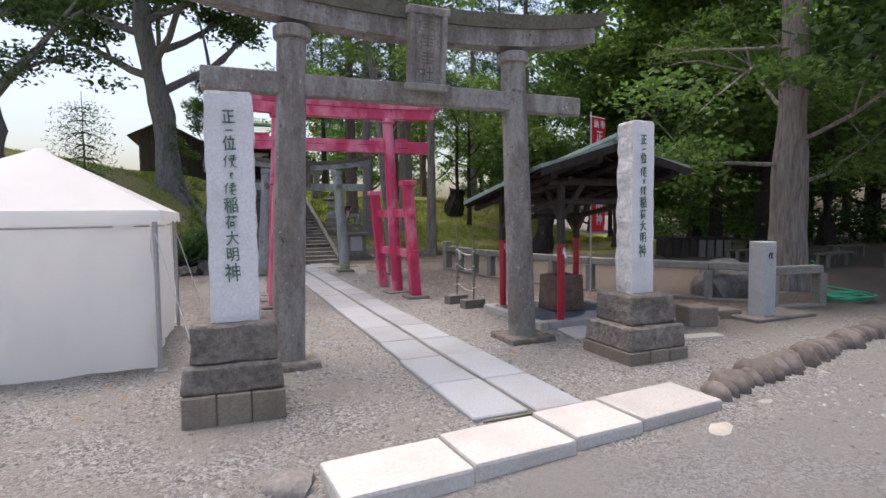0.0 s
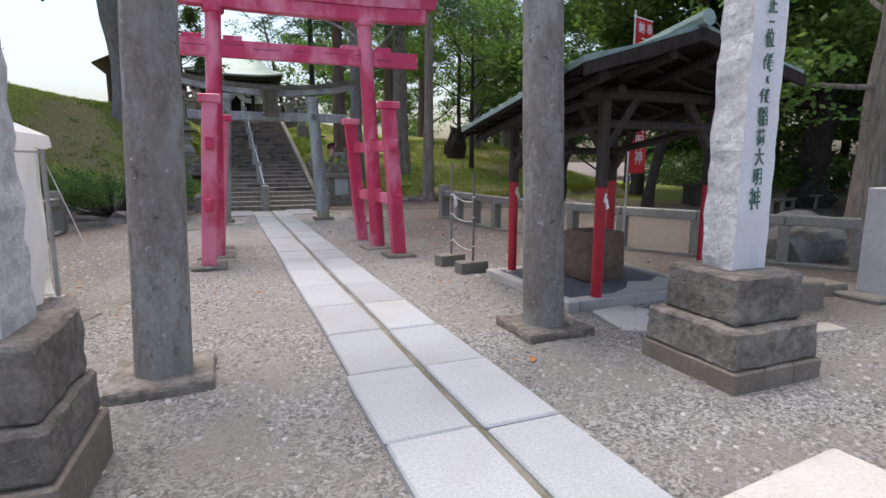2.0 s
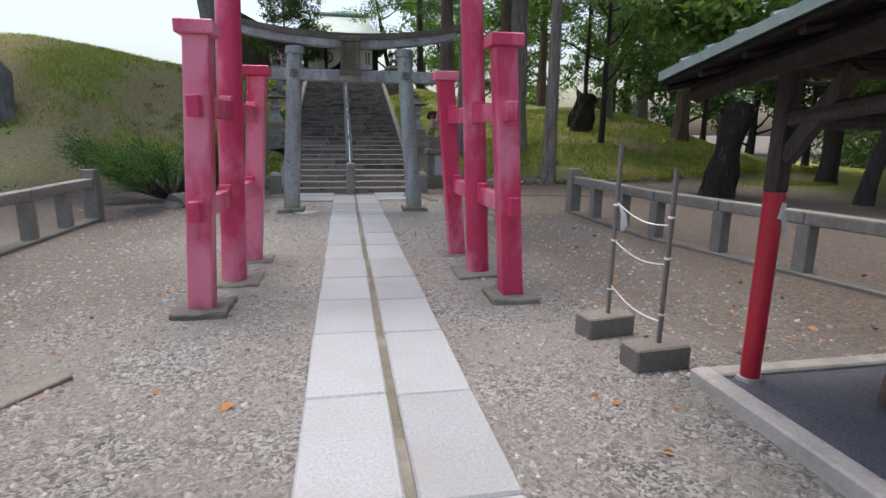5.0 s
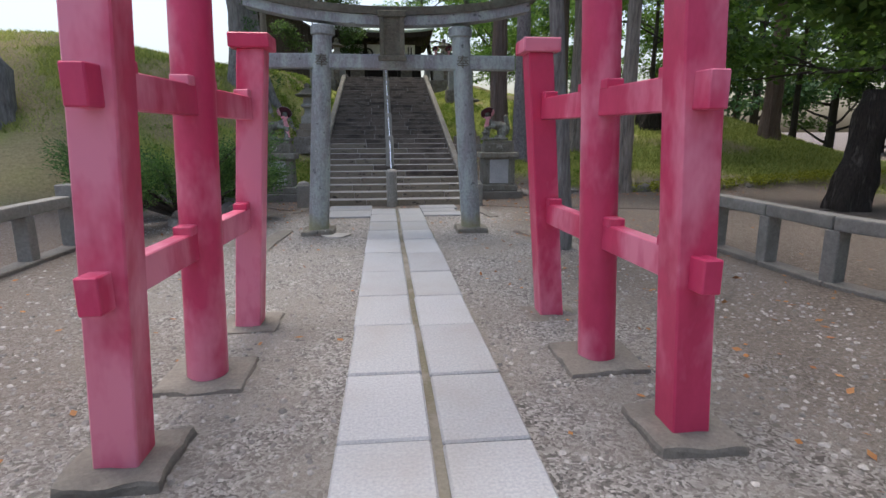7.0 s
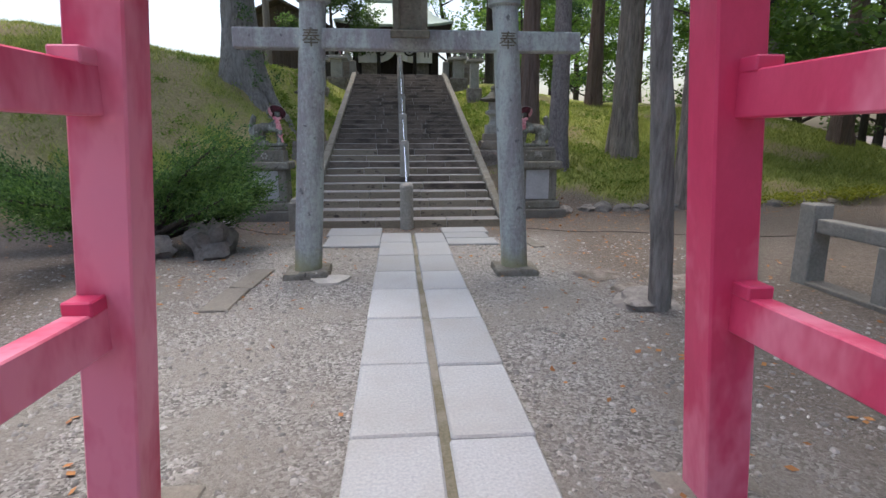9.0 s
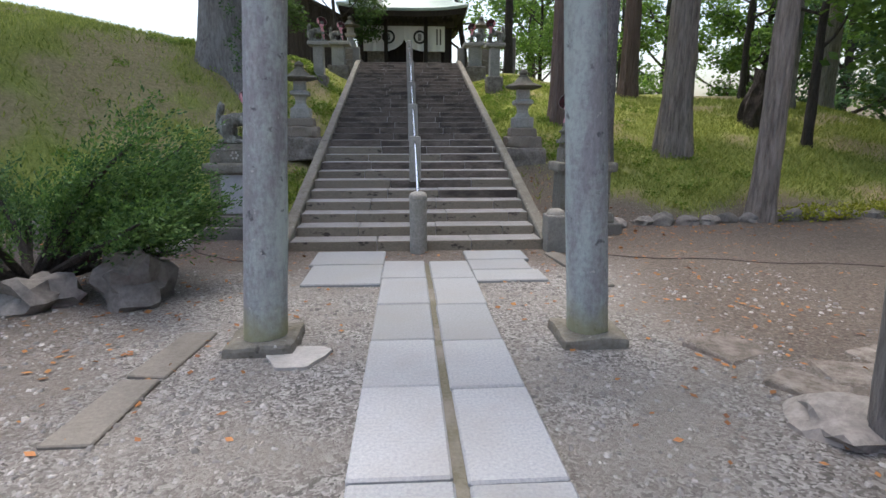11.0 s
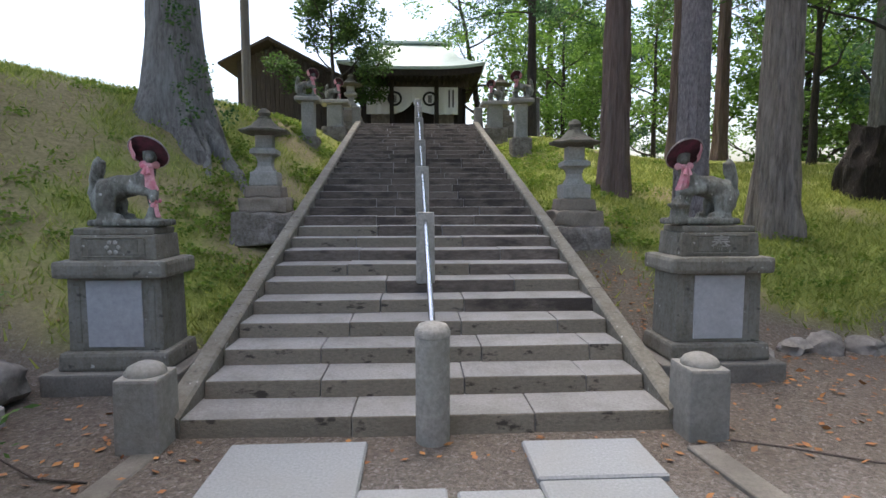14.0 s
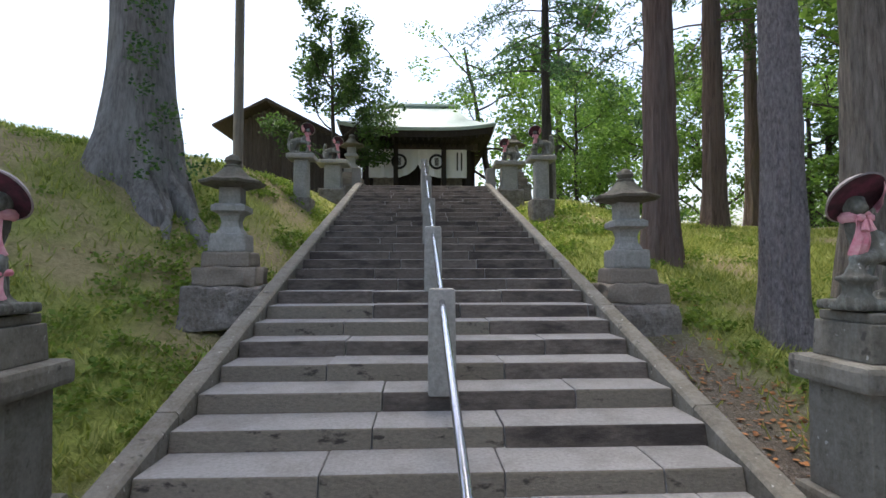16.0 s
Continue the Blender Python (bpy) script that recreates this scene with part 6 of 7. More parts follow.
# ---- worship hall and shed on the terrace ----
def hall():
    t = thing("worship_hall", (2.0, 35.0, TOP_Z), "small dark timber worship hall with pale green copper roof", "shrine hall")
    bm = BM()
    box(bm, -2.3, 2.4, -0.3, 4.2, -0.3, 0.25, 0.02)
    part("platform", bm, M_CONC, t)
    # Walls, pillars and eaves use the darker timber tone, the beam the lighter one.
    for x0, x1 in ((-1.9, 1.95),):
        bm = BM()
        box(bm, x0, x1, 0.45, 3.6, 0.25, 2.2)
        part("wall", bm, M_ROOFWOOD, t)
    for px in (-1.68, -0.72, 0.85, 1.68):
        bm = BM()
        y = 0.0 if abs(px) > 1 else -0.3
        box(bm, px - 0.075, px + 0.075, y - 0.08, y + 0.08, 0.25, 2.1, 0.01)
        part("pillar", bm, M_ROOFWOOD, t, "dark timber pillar")
    bm = BM()
    box(bm, -2.0, 2.0, -0.1, 0.1, 1.85, 2.12, 0.01)
    part("beam", bm, M_DWOOD, t)
    for a, b in ((-1.5, -0.75), (0.78, 1.5)):
        bm = BM()
        box(bm, a, b, 0.3, 0.36, 0.25, 1.0)
        part("lattice_door", bm, M_PED, t, "reddish brown lattice panel")
    # curtains with gathered hem
    for k, (a, b) in enumerate(((-1.62, 0.0), (0.0, 1.62))):
        bm = BM()
        n = 22
        up, lo = [], []
        for i in range(n + 1):
            u = i / n
            xx = a + (b - a) * u
            inner = u if k == 0 else 1 - u
            drop = 0.95 - 0.62 * (1 - math.sqrt(max(0.0, 1 - (max(0, inner - 0.5) / 0.52) ** 2)))
            w = 0.035 * math.sin(u * 34) + 0.02 * math.sin(u * 13)
            up.append((xx, -0.12, 1.86))
            lo.append((xx, -0.13 + w, 1.86 - drop))
        rows = [up, [tuple(Vector(p).lerp(Vector(q), 0.5)) for p, q in zip(up, lo)], lo]
        vs = [[bm.verts.new(p) for p in r] for r in rows] + [[bm.verts.new((p[0], p[1] + 0.006, p[2])) for p in r] for r in rows]
        for r0, r1 in ((vs[0], vs[1]), (vs[1], vs[2]), (vs[3], vs[4]), (vs[4], vs[5])):
            for i in range(n):
                bm.faces.new((r0[i], r0[i + 1], r1[i + 1], r1[i]))
        c = part("curtain", bm, M_WHITE, t, "white gathered shrine curtain", smooth=True)
        bm = BM()
        for k2 in range(24):
            a0, a1 = k2 * math.pi / 12, (k2 + 1) * math.pi / 12
            loft(bm, [[(0.2 * math.cos(v), d, 0.2 * math.sin(v)), (0.14 * math.cos(v), d, 0.14 * math.sin(v))] + [(0.14 * math.cos(v), d - 0.004, 0.14 * math.sin(v)), (0.2 * math.cos(v), d - 0.004, 0.2 * math.sin(v))] for v in (a0, a1) for d in (0,)])
        for k2 in range(4):
            box(bm, -0.05 + 0.026 * k2, -0.032 + 0.026 * k2, -0.004, 0, -0.1, 0.1)
        part("crest", bm, M_BLACK, c, "dark round crest", at=pose(-0.62 if k == 0 else 0.62, -0.175, 1.44) @ Matrix.Scale(1.3, 4))
    for xx in (1.28, 1.42):
        bm = BM()
        box(bm, xx, xx + 0.05, -0.172, -0.168, 1.15, 1.75)
        part("writing_bar", bm, M_BLACK, t, "column of small dark writing")
    # roof: flared hip with a short ridge
    def ring(hx0, hx1, hy0, hy1, z, flare, n=10):
        out = []
        cs = [(hx0, hy0), (hx1, hy0), (hx1, hy1), (hx0, hy1)]
        for c in range(4):
            x0, y0 = cs[c]
            x1, y1 = cs[(c + 1) % 4]
            for i in range(n):
                u = i / n
                out.append((x0 + (x1 - x0) * u, y0 + (y1 - y0) * u, z + flare * abs(2 * u - 1) ** 3))
        return out
    bm = BM()
    prof = [(-2.5, 2.45, -1.2, 4.9, 2.22, 0.17), (-2.52, 2.47, -1.22, 4.92, 2.31, 0.17), (-2.1, 2.05, -0.6, 4.3, 2.58, 0.08), (-1.5, 1.7, 0.3, 3.5, 3.0, 0.02), (-1.32, 1.55, 0.95, 2.9, 3.38, 0.0), (-1.25, 1.5, 1.5, 2.4, 3.72, 0.0)]
    loft(bm, [ring(*p) for p in prof])
    rf = part("roof", bm, M_HALLROOF, t, "pale green copper roof with flared eaves", smooth=True)
    for a, b, w in ((3.70, 3.82, 0.28), (3.823, 3.89, 0.36), (3.893, 3.98, 0.22)):
        bm = BM()
        box(bm, -1.32, 1.55, 1.92 - w, 1.92 + w, a, b, 0.01)
        part("ridge_course", bm, M_HALLROOF, rf)
    bm = BM()
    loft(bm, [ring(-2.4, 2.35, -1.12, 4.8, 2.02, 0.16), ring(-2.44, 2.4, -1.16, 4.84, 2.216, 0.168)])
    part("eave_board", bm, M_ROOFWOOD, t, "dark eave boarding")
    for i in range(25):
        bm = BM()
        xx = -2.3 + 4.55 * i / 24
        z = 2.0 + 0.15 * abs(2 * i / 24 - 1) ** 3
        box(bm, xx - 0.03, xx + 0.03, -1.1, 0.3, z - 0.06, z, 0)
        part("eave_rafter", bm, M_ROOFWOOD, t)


hall()


def shed():
    t = thing("timber_shed", (-3.0, 35.5, 3.7), "old dark board-clad shed with a low gable roof", "shed")
    n = 22
    for i in range(n):
        x0, x1 = -1.25 + 3.6 * i / n, -1.25 + 3.6 * (i + 1) / n
        zt = 3.35 - 0.46 * abs((x0 + x1) / 2 + 0.0)
        bm = BM()
        box(bm, x0 + 0.004, x1 - 0.004, -0.02 - 0.01 * (i % 2), 0.03, 0, zt - 0.05)
        part("wall_board", bm, M_DWOOD, t, "dark vertical board")
    bm = BM()
    box(bm, -1.25, 2.35, 0.04, 3.5, 0, 2.2)
    part("wall", bm, M_DWOOD, t)
    for sx, L in ((-1, 1.75), (1, 3.0)):
        bm = BM()
        loft(bm, [[(0, y, 3.4), (sx * L, y, 3.4 - 0.5 * L), (sx * L, y, 3.47 - 0.5 * L), (0, y, 3.5)] for y in (-0.55, 3.9)])
        part("roof_slope", bm, M_DWOOD, t, "dark sheet roof slope")


shed()


# ---- benches, crate and far things in the grove ----
def bench(x, y, rot, w, h=0.42):
    t = thing("park_bench", (x, y, GZ, 0, 0, rot), "low weathered wooden bench without a back", "bench", "benches in the grove")
    for k in range(3):
        bm = BM()
        box(bm, -w / 2, w / 2, -0.2 + 0.135 * k, -0.08 + 0.135 * k, h - 0.05, h, 0.006)
        part("seat_board", bm, M_GWOOD, t)
    for sx in (-1, 1):
        for sy in (-1, 1):
            bm = BM()
            box(bm, sx * w * 0.38 - 0.04, sx * w * 0.38 + 0.04, sy * 0.13 - 0.04, sy * 0.13 + 0.04, -0.02, h - 0.05, 0.004)
            part("leg", bm, M_GWOOD, t)


for b in ((15.6, 12.6, 20, 1.1), (18.5, 13.5, 8, 1.2), (16.5, 10.2, 12, 1.7), (20.5, 12.2, -5, 1.6), (17.8, 9.2, 10, 1.4)):
    bench(*b)


def crate(x, y, rot):
    t = thing("wooden_enclosure", (x, y, GZ, 0, 0, rot), "dark wooden box enclosure with a dark slatted top", "enclosure")
    for k in range(8):
        bm = BM()
        box(bm, -1.2 + 0.3 * k, -0.98 + 0.3 * k, -0.62, -0.58, 0, 0.62, 0.005)
        part("board", bm, M_GWOOD if k > 3 else M_DWOOD, t)
    bm = BM()
    box(bm, -1.18, 1.18, -0.575, 0.6, 0, 0.62)
    part("body", bm, M_DWOOD, t)
    for k in range(9):
        bm = BM()
        box(bm, -1.25 + 0.29 * k, -1.08 + 0.29 * k, -0.68, 0.66, 0.625, 0.71, 0.01)
        part("slat", bm, M_DWOOD, t)


crate(16.45, 15.2, -28)


# ---- trees ----
NPR = np.random.RandomState(7)


def leaf_quads(centres, per, radius, flat, size, aspect=0.6, droop=0.0, rs=NPR, level=0.45):
    """Leaves as diamond quads, scattered round cluster centres. level: how far they lie level."""
    c = np.repeat(np.asarray(centres, float), per, axis=0)
    n = len(c)
    d = rs.normal(size=(n, 3))
    d /= np.linalg.norm(d, axis=1)[:, None] + 1e-9
    rr = radius * rs.rand(n) ** 0.45
    d *= rr[:, None]
    d[:, 2] *= flat
    d[:, 2] -= droop * (np.hypot(d[:, 0], d[:, 1]) ** 1.3)
    p = c + d
    a = rs.normal(size=(n, 3))
    a[:, 2] *= 1 - level
    a /= np.linalg.norm(a, axis=1)[:, None] + 1e-9
    b = np.cross(a, rs.normal(size=(n, 3)) * np.array([1 - level, 1 - level, 1.0]))
    b /= np.linalg.norm(b, axis=1)[:, None] + 1e-9
    s = size * rs.uniform(0.6, 1.3, n)[:, None]
    return np.stack([p - a * s, p + b * s * aspect, p + a * s, p - b * s * aspect], axis=1)


def wander(r, p, d, length, n, wob, lift=0.0):
    pts = [Vector(p)]
    d = Vector(d).normalized()
    for i in range(n):
        d = (d + Vector((r.uniform(-wob, wob), r.uniform(-wob, wob), r.uniform(-wob, wob) + lift))).normalized()
        pts.append(pts[-1] + d * (length / n))
    return pts


def roughen(bm, amp, scale, z0=0.0, roots=0.0, r0=0.3):
    for v in bm.verts:
        v.co += amp * noise.noise_vector(Vector((v.co.x * scale, v.co.y * scale, v.co.z * scale * 0.35)))
        if roots and v.co.z < r0 * 4:
            a = math.atan2(v.co.y, v.co.x)
            k = (1 - max(0.0, v.co.z) / (r0 * 4)) ** 2.5 * roots * (0.55 + 0.45 * math.sin(a * 5 + 1.3))
            v.co.x *= 1 + k
            v.co.y *= 1 + k


def furrow(bm, axis, deep, freq):
    """Vertical furrows in the bark of a trunk that stands on the given axis."""
    z0, z1 = axis[0].z, axis[-1].z
    for v in bm.verts:
        f = min(0.9999, max(0.0, (v.co.z - z0) / (z1 - z0))) * (len(axis) - 1)
        c = axis[int(f)].lerp(axis[int(f) + 1], f - int(f))
        d = Vector((v.co.x - c.x, v.co.y - c.y, 0))
        a = math.atan2(d.y, d.x)
        q = Vector((math.cos(a) * freq, math.sin(a) * freq, v.co.z * 0.55))
        k = 1 - deep * (1 - abs(noise.noise(q)) * 2.2) - deep * 0.5 * noise.noise(q * 2.3)
        v.co.x, v.co.y = c.x + d.x * k, c.y + d.y * k


def broadleaf(name, x, y, z, h, dia, leaf, bark, label, seed, crown_from=0.45, spread=3.5, clusters=60, per=60, cr=0.8, size=0.12, lean=(0, 0), limbs=7, flat=0.6, group="trees", roots=0.5, fork=None, sub=2, up=0.08, wob=0.22, droop=0.0, limb=0.17, far_off=False):
    r = random.Random(seed)
    t = thing(name, (x, y, z), label, "tree", group)
    bm = BM()
    n = 10
    axis = [Vector((lean[0] * (i / n) ** 1.3 + 0.08 * dia * math.sin(i * 1.9 + seed), lean[1] * (i / n) ** 1.3 + 0.08 * dia * math.cos(i * 1.4 + seed), -1.9 + (h * 0.92 + 1.9) * i / n)) for i in range(n + 1)]
    tube(bm, axis, [dia / 2 * (1.0 - 0.72 * (i / n) ** 1.1) for i in range(n + 1)], 9 if far_off else 44 if dia > 0.4 else 14)
    if not far_off:
        bmesh.ops.subdivide_edges(bm, edges=[e for e in bm.edges if abs(e.verts[0].co.z - e.verts[1].co.z) > 0.3], cuts=2)
    roughen(bm, 0.05 * dia + 0.01, 3.0 / max(dia, 0.3), 0, roots, dia / 2)
    furrow(bm, axis, 0.06 if dia > 0.4 else 0.03, 3.6)
    tips = []
    for k in range(limbs):
        f = crown_from + (0.97 - crown_from) * (k + r.random() * 0.7) / limbs
        i = min(n - 1, int(f * n))
        p = axis[i].lerp(axis[i + 1], f * n - i)
        a = k * 2.4 + r.uniform(-0.5, 0.5)
        L = spread * (1.1 - 0.55 * (f - crown_from) / (1 - crown_from)) * r.uniform(0.75, 1.15)
        pts = wander(r, p, (math.cos(a), math.sin(a), r.uniform(0.15, 0.6)), L, 7, wob, up)
        r0 = dia * limb * (1.2 - 0.6 * f)
        tube(bm, pts, [r0 * (1 - 0.85 * j / 7) for j in range(8)], 4 if far_off else 7, False)
        tips += pts[3:]
        for s in range(sub):
            j = r.randint(2, 5)
            q = wander(r, pts[j], (pts[j + 1] - pts[j]).normalized() + Vector((r.uniform(-0.9, 0.9), r.uniform(-0.9, 0.9), r.uniform(-0.1, 0.5))), L * 0.5, 5, wob, up)
            tube(bm, q, [r0 * 0.45 * (1 - 0.8 * m / 5) for m in range(6)], 3 if far_off else 5, False)
            tips += q[2:]
    part("trunk", bm, bark, t, smooth=True)
    tips.append(axis[-1])
    cs = []
    for k in range(clusters):
        c = r.choice(tips)
        cs.append(c + Vector((r.gauss(0, 1), r.gauss(0, 1), r.gauss(0, 0.6))) * cr * 0.45)
    me = quads("crown", leaf_quads(cs, per, cr, flat, size, 0.55, droop), leaf)
    cob = new("crown", me)
    cob.parent = t
    return t


def conifer(name, x, y, z, h, dia, leaf, bark, label, seed, crown_from=0.35, spread=2.6, whorls=14, per=150, size=0.11, group="trees", lean=(0, 0), roots=0.4, droop=0.35):
    r = random.Random(seed)
    t = thing(name, (x, y, z), label, "tree", group)
    bm = BM()
    n = 12
    axis = [Vector((lean[0] * i / n, lean[1] * i / n, -1.4 + (h + 1.4) * i / n)) for i in range(n + 1)]
    tube(bm, axis, [dia / 2 * (1.06 - 0.96 * i / n) for i in range(n + 1)], 56 if dia > 0.4 else 18)
    bmesh.ops.subdivide_edges(bm, edges=[e for e in bm.edges if abs(e.verts[0].co.z - e.verts[1].co.z) > 0.3], cuts=3)
    roughen(bm, 0.035 * dia + 0.008, 5.0 / max(dia, 0.3), 0, roots, dia / 2)
    furrow(bm, axis, 0.1, 8.0)
    cs = []
    for k in range(whorls):
        f = crown_from + (0.98 - crown_from) * k / whorls
        for b in range(4):
            a = k * 1.1 + b * math.pi / 2 + r.uniform(-0.4, 0.4)
            L = spread * (1.08 - 0.9 * (f - crown_from) / (1 - crown_from)) * r.uniform(0.6, 1.15)
            p = Vector((lean[0] * f, lean[1] * f, h * f))
            pts = [p]
            d = Vector((math.cos(a), math.sin(a), 0.12))
            for j in range(6):
                d = (d + Vector((r.uniform(-0.15, 0.15), r.uniform(-0.15, 0.15), -0.13))).normalized()
                pts.append(pts[-1] + d * L / 6)
            tube(bm, pts, [0.028 * (1.15 - f) * (1 - 0.8 * j / 6) + 0.004 for j in range(7)], 5, False)
            for j in range(2, 7):
                cs.append(pts[j])
    part("trunk", bm, bark, t, smooth=True)
    q = leaf_quads(cs, max(6, per // 5), 0.45, 0.45, size * 0.75, 0.22, droop, level=0.35)
    cob = new("crown", quads("crown", q, leaf))
    cob.parent = t
    return t


gh = ground_height
# left bank
broadleaf("zelkova_tree", -1.64, 24.9, gh(-1.64, 24.9) - 0.35, 17, 1.08, L_DARK, M_BARK_G, "huge grey-barked zelkova with flared roots on the bank", 21, 0.35, 8.0, 480, 100, 0.95, 0.12, (-2.4, 0.5), 22, 0.4, "bank trees", 1.0)
broadleaf("zelkova_tree", -6.0, 20.0, gh(-6.0, 20.0), 14, 1.15, L_DARK, M_BARK_G, "thick old zelkova trunk at the foot of the bank", 22, 0.3, 5.5, 170, 110, 0.85, 0.085, (-1.6, 0), 10, 0.3, "bank trees", 0.35)
conifer("young_conifer", -2.25, 11.5, GZ, 3.9, 0.1, L_DARK, M_BARK_D, "slim young conifer standing behind the white tent", 23, 0.3, 0.75, 12, 90, 0.05, "court trees")
broadleaf("oak_tree", -0.45, 33.2, 3.65, 5.6, 0.2, L_DARK, M_BARK_D, "small spreading leafy tree before the shed", 24, 0.36, 2.5, 300, 44, 0.34, 0.065, (-0.2, 0.3), 13, 0.7, "terrace trees", 0.2, sub=3, wob=0.3, up=0.06)
bm = BM()
tube(bm, [(0, 0, -0.4), (0, 0, 6), (0.05, 0, 12)], [0.13, 0.115, 0.09], 14)
solid("utility_pole", bm, M_GWOOD, "slim grey wooden utility pole on the terrace", "pole", smooth=True, at=(-2.65, 31.2, 3.6))
broadleaf("cherry_tree", 4.9, 36.5, 3.65, 6.5, 0.32, L_BRIGHT, M_BARK_D, "leaning dark-limbed cherry tree with sparse leaves", 25, 0.3, 3.4, 60, 60, 0.6, 0.075, (-1.2, 0), 9, 0.5, "terrace trees", 0.3, wob=0.35)
broadleaf("maple_tree", 8.4, 38.5, 3.4, 6.0, 0.25, L_BRIGHT, M_BARK_D, "bright green spreading maple behind the terrace", 26, 0.25, 3.2, 95, 85, 0.75, 0.08, (0, 0), 8, 0.7, "terrace trees", 0.3)
broadleaf("maple_tree", 11.5, 36.5, 2.8, 6.5, 0.25, L_BRIGHT, M_BARK_D, "bright green spreading maple behind the terrace", 27, 0.2, 3.2, 95, 85, 0.75, 0.08, (0, 0), 8, 0.7, "terrace trees", 0.3)
conifer("cedar_tree", 5.85, 33.0, 3.4, 15, 0.36, L_CEDAR, M_BARK_D, "slim dark cedar with drooping sprays on the terrace", 28, 0.27, 3.2, 17, 260, 0.12, "bank cedars")
# right bank
conifer("cedar_tree", 5.72, 25.2, gh(5.72, 25.2), 17, 0.56, L_CEDAR, M_BARK_R, "tall red-barked cedar on the grassy bank", 31, 0.34, 3.2, 16, 230, 0.12, "bank cedars")
conifer("cedar_tree", 5.82, 22.6, gh(5.82, 22.6), 16, 0.48, L_CEDAR, M_BARK_S, "straight purple-grey-barked cedar behind a fox pedestal", 32, 0.43, 2.8, 14, 210, 0.12, "bank cedars")
conifer("cedar_tree", 8.0, 24.0, gh(8.0, 24.0), 17, 0.72, L_CEDAR, M_BARK_B, "stout furrowed cedar on the grassy bank", 33, 0.4, 3.0, 14, 210, 0.12, "bank cedars", roots=0.5)
conifer("cedar_tree", 8.0, 20.75, gh(8.0, 20.75), 15, 0.44, L_CEDAR, M_BARK_B, "tall straight grey-brown cedar at the foot of the bank", 34, 0.44, 2.8, 13, 190, 0.12, "bank cedars", lean=(0.1, 0))
broadleaf("slim_tree", 4.42, 14.25, GZ, 9.5, 0.24, L_BRIGHT, M_BARK_G, "slim grey lichened tree with light green crown beside the path", 35, 0.5, 3.4, 90, 100, 0.75, 0.07, (-0.9, 0), 9, 0.3, "court trees", 0.25)
for k, (tx, ty, hh, dd, sd) in enumerate(((13.6, 28.4, 16, 0.5, 41), (15.2, 25.2, 16, 0.6, 42), (9.3, 30, 17, 0.6, 43), (16.5, 30.5, 16, 0.6, 45), (12.2, 33, 16, 0.5, 46))):
    conifer("cedar_tree", tx, ty, gh(tx, ty), hh, dd, L_CEDAR if k % 2 else L_DARK, M_BARK_R if k % 3 else M_BARK_G, "tall cedar on the crest of the wooded bank", sd, 0.3, 3.0, 13, 170, 0.15, "bank cedars")
for k, (tx, ty, hh, sp, sd) in enumerate(((11.5, 24.5, 7.5, 3.4, 51), (17.5, 27.0, 8.0, 3.6, 52), (13.5, 30.5, 8.0, 3.6, 53), (19, 23.0, 8, 3.6, 54))):
    broadleaf("maple_tree", tx, ty, gh(tx, ty), hh, 0.28, L_BRIGHT, M_BARK_D, "light green maple on the wooded bank", sd, 0.45, sp, 75, 90, 0.85, 0.08, (0, 0), 9, 0.35, "bank maples", 0.3)


def stump(x, y, z, r, h, label, lean=0.0, seed=1):
    bm = BM()
    pts = [(lean * (i / 6) ** 1.5, 0, -0.3 + (h + 0.3) * i / 6) for i in range(7)]
    tube(bm, pts, [r * (1.0 - 0.12 * i / 6 + 0.12 * math.sin(i * 1.7 + seed)) for i in range(7)], 20)
    bmesh.ops.subdivide_edges(bm, edges=bm.edges[:], cuts=2, use_grid_fill=True)
    roughen(bm, 0.3 * r, 4.0, 0, 0.25, r)
    for v in bm.verts:
        if v.co.z > h * 0.93:
            v.co.z += 0.2 * r * noise.noise(v.co * 6 + Vector((seed, 0, 0)))
    solid("tree_stump", bm, M_ROT, label, "tree stump", "old stumps", smooth=True, at=(x, y, z))


stump(11.4, 26.3, gh(11.4, 26.3), 0.46, 1.35, "dark rotten tree stump on the grassy bank", 0.25, 3)
stump(11.0, 17.2, gh(11.0, 17.2), 0.36, 2.2, "tall dark broken tree trunk behind the fence", 0.45, 5)

# grove to the side
broadleaf("metasequoia_tree", 10.8, 7.6, GZ, 15, 0.8, L_MID, M_BARK_B, "big furrowed tree with low sweeping green boughs", 61, 0.24, 4.7, 300, 120, 0.9, 0.06, (0.2, 0), 22, 0.22, "grove trees", 0.5, up=-0.02, droop=0.35, limb=0.06)
broadleaf("gnarled_tree", 18.3, 13.8, GZ, 10, 1.1, L_MID, M_BARK_D, "gnarled old tree with swollen roots", 62, 0.35, 6, 220, 90, 1.1, 0.13, (0.8, 0), 8, 0.45, "grove trees", 1.0)
broadleaf("leaning_tree", 13.1, 15.6, GZ, 9, 0.38, L_MID, M_BARK_D, "dark leaning tree behind the pavilion", 63, 0.42, 5.5, 260, 90, 1.1, 0.13, (1.6, -1.5), 10, 0.45, "grove trees", 0.4)
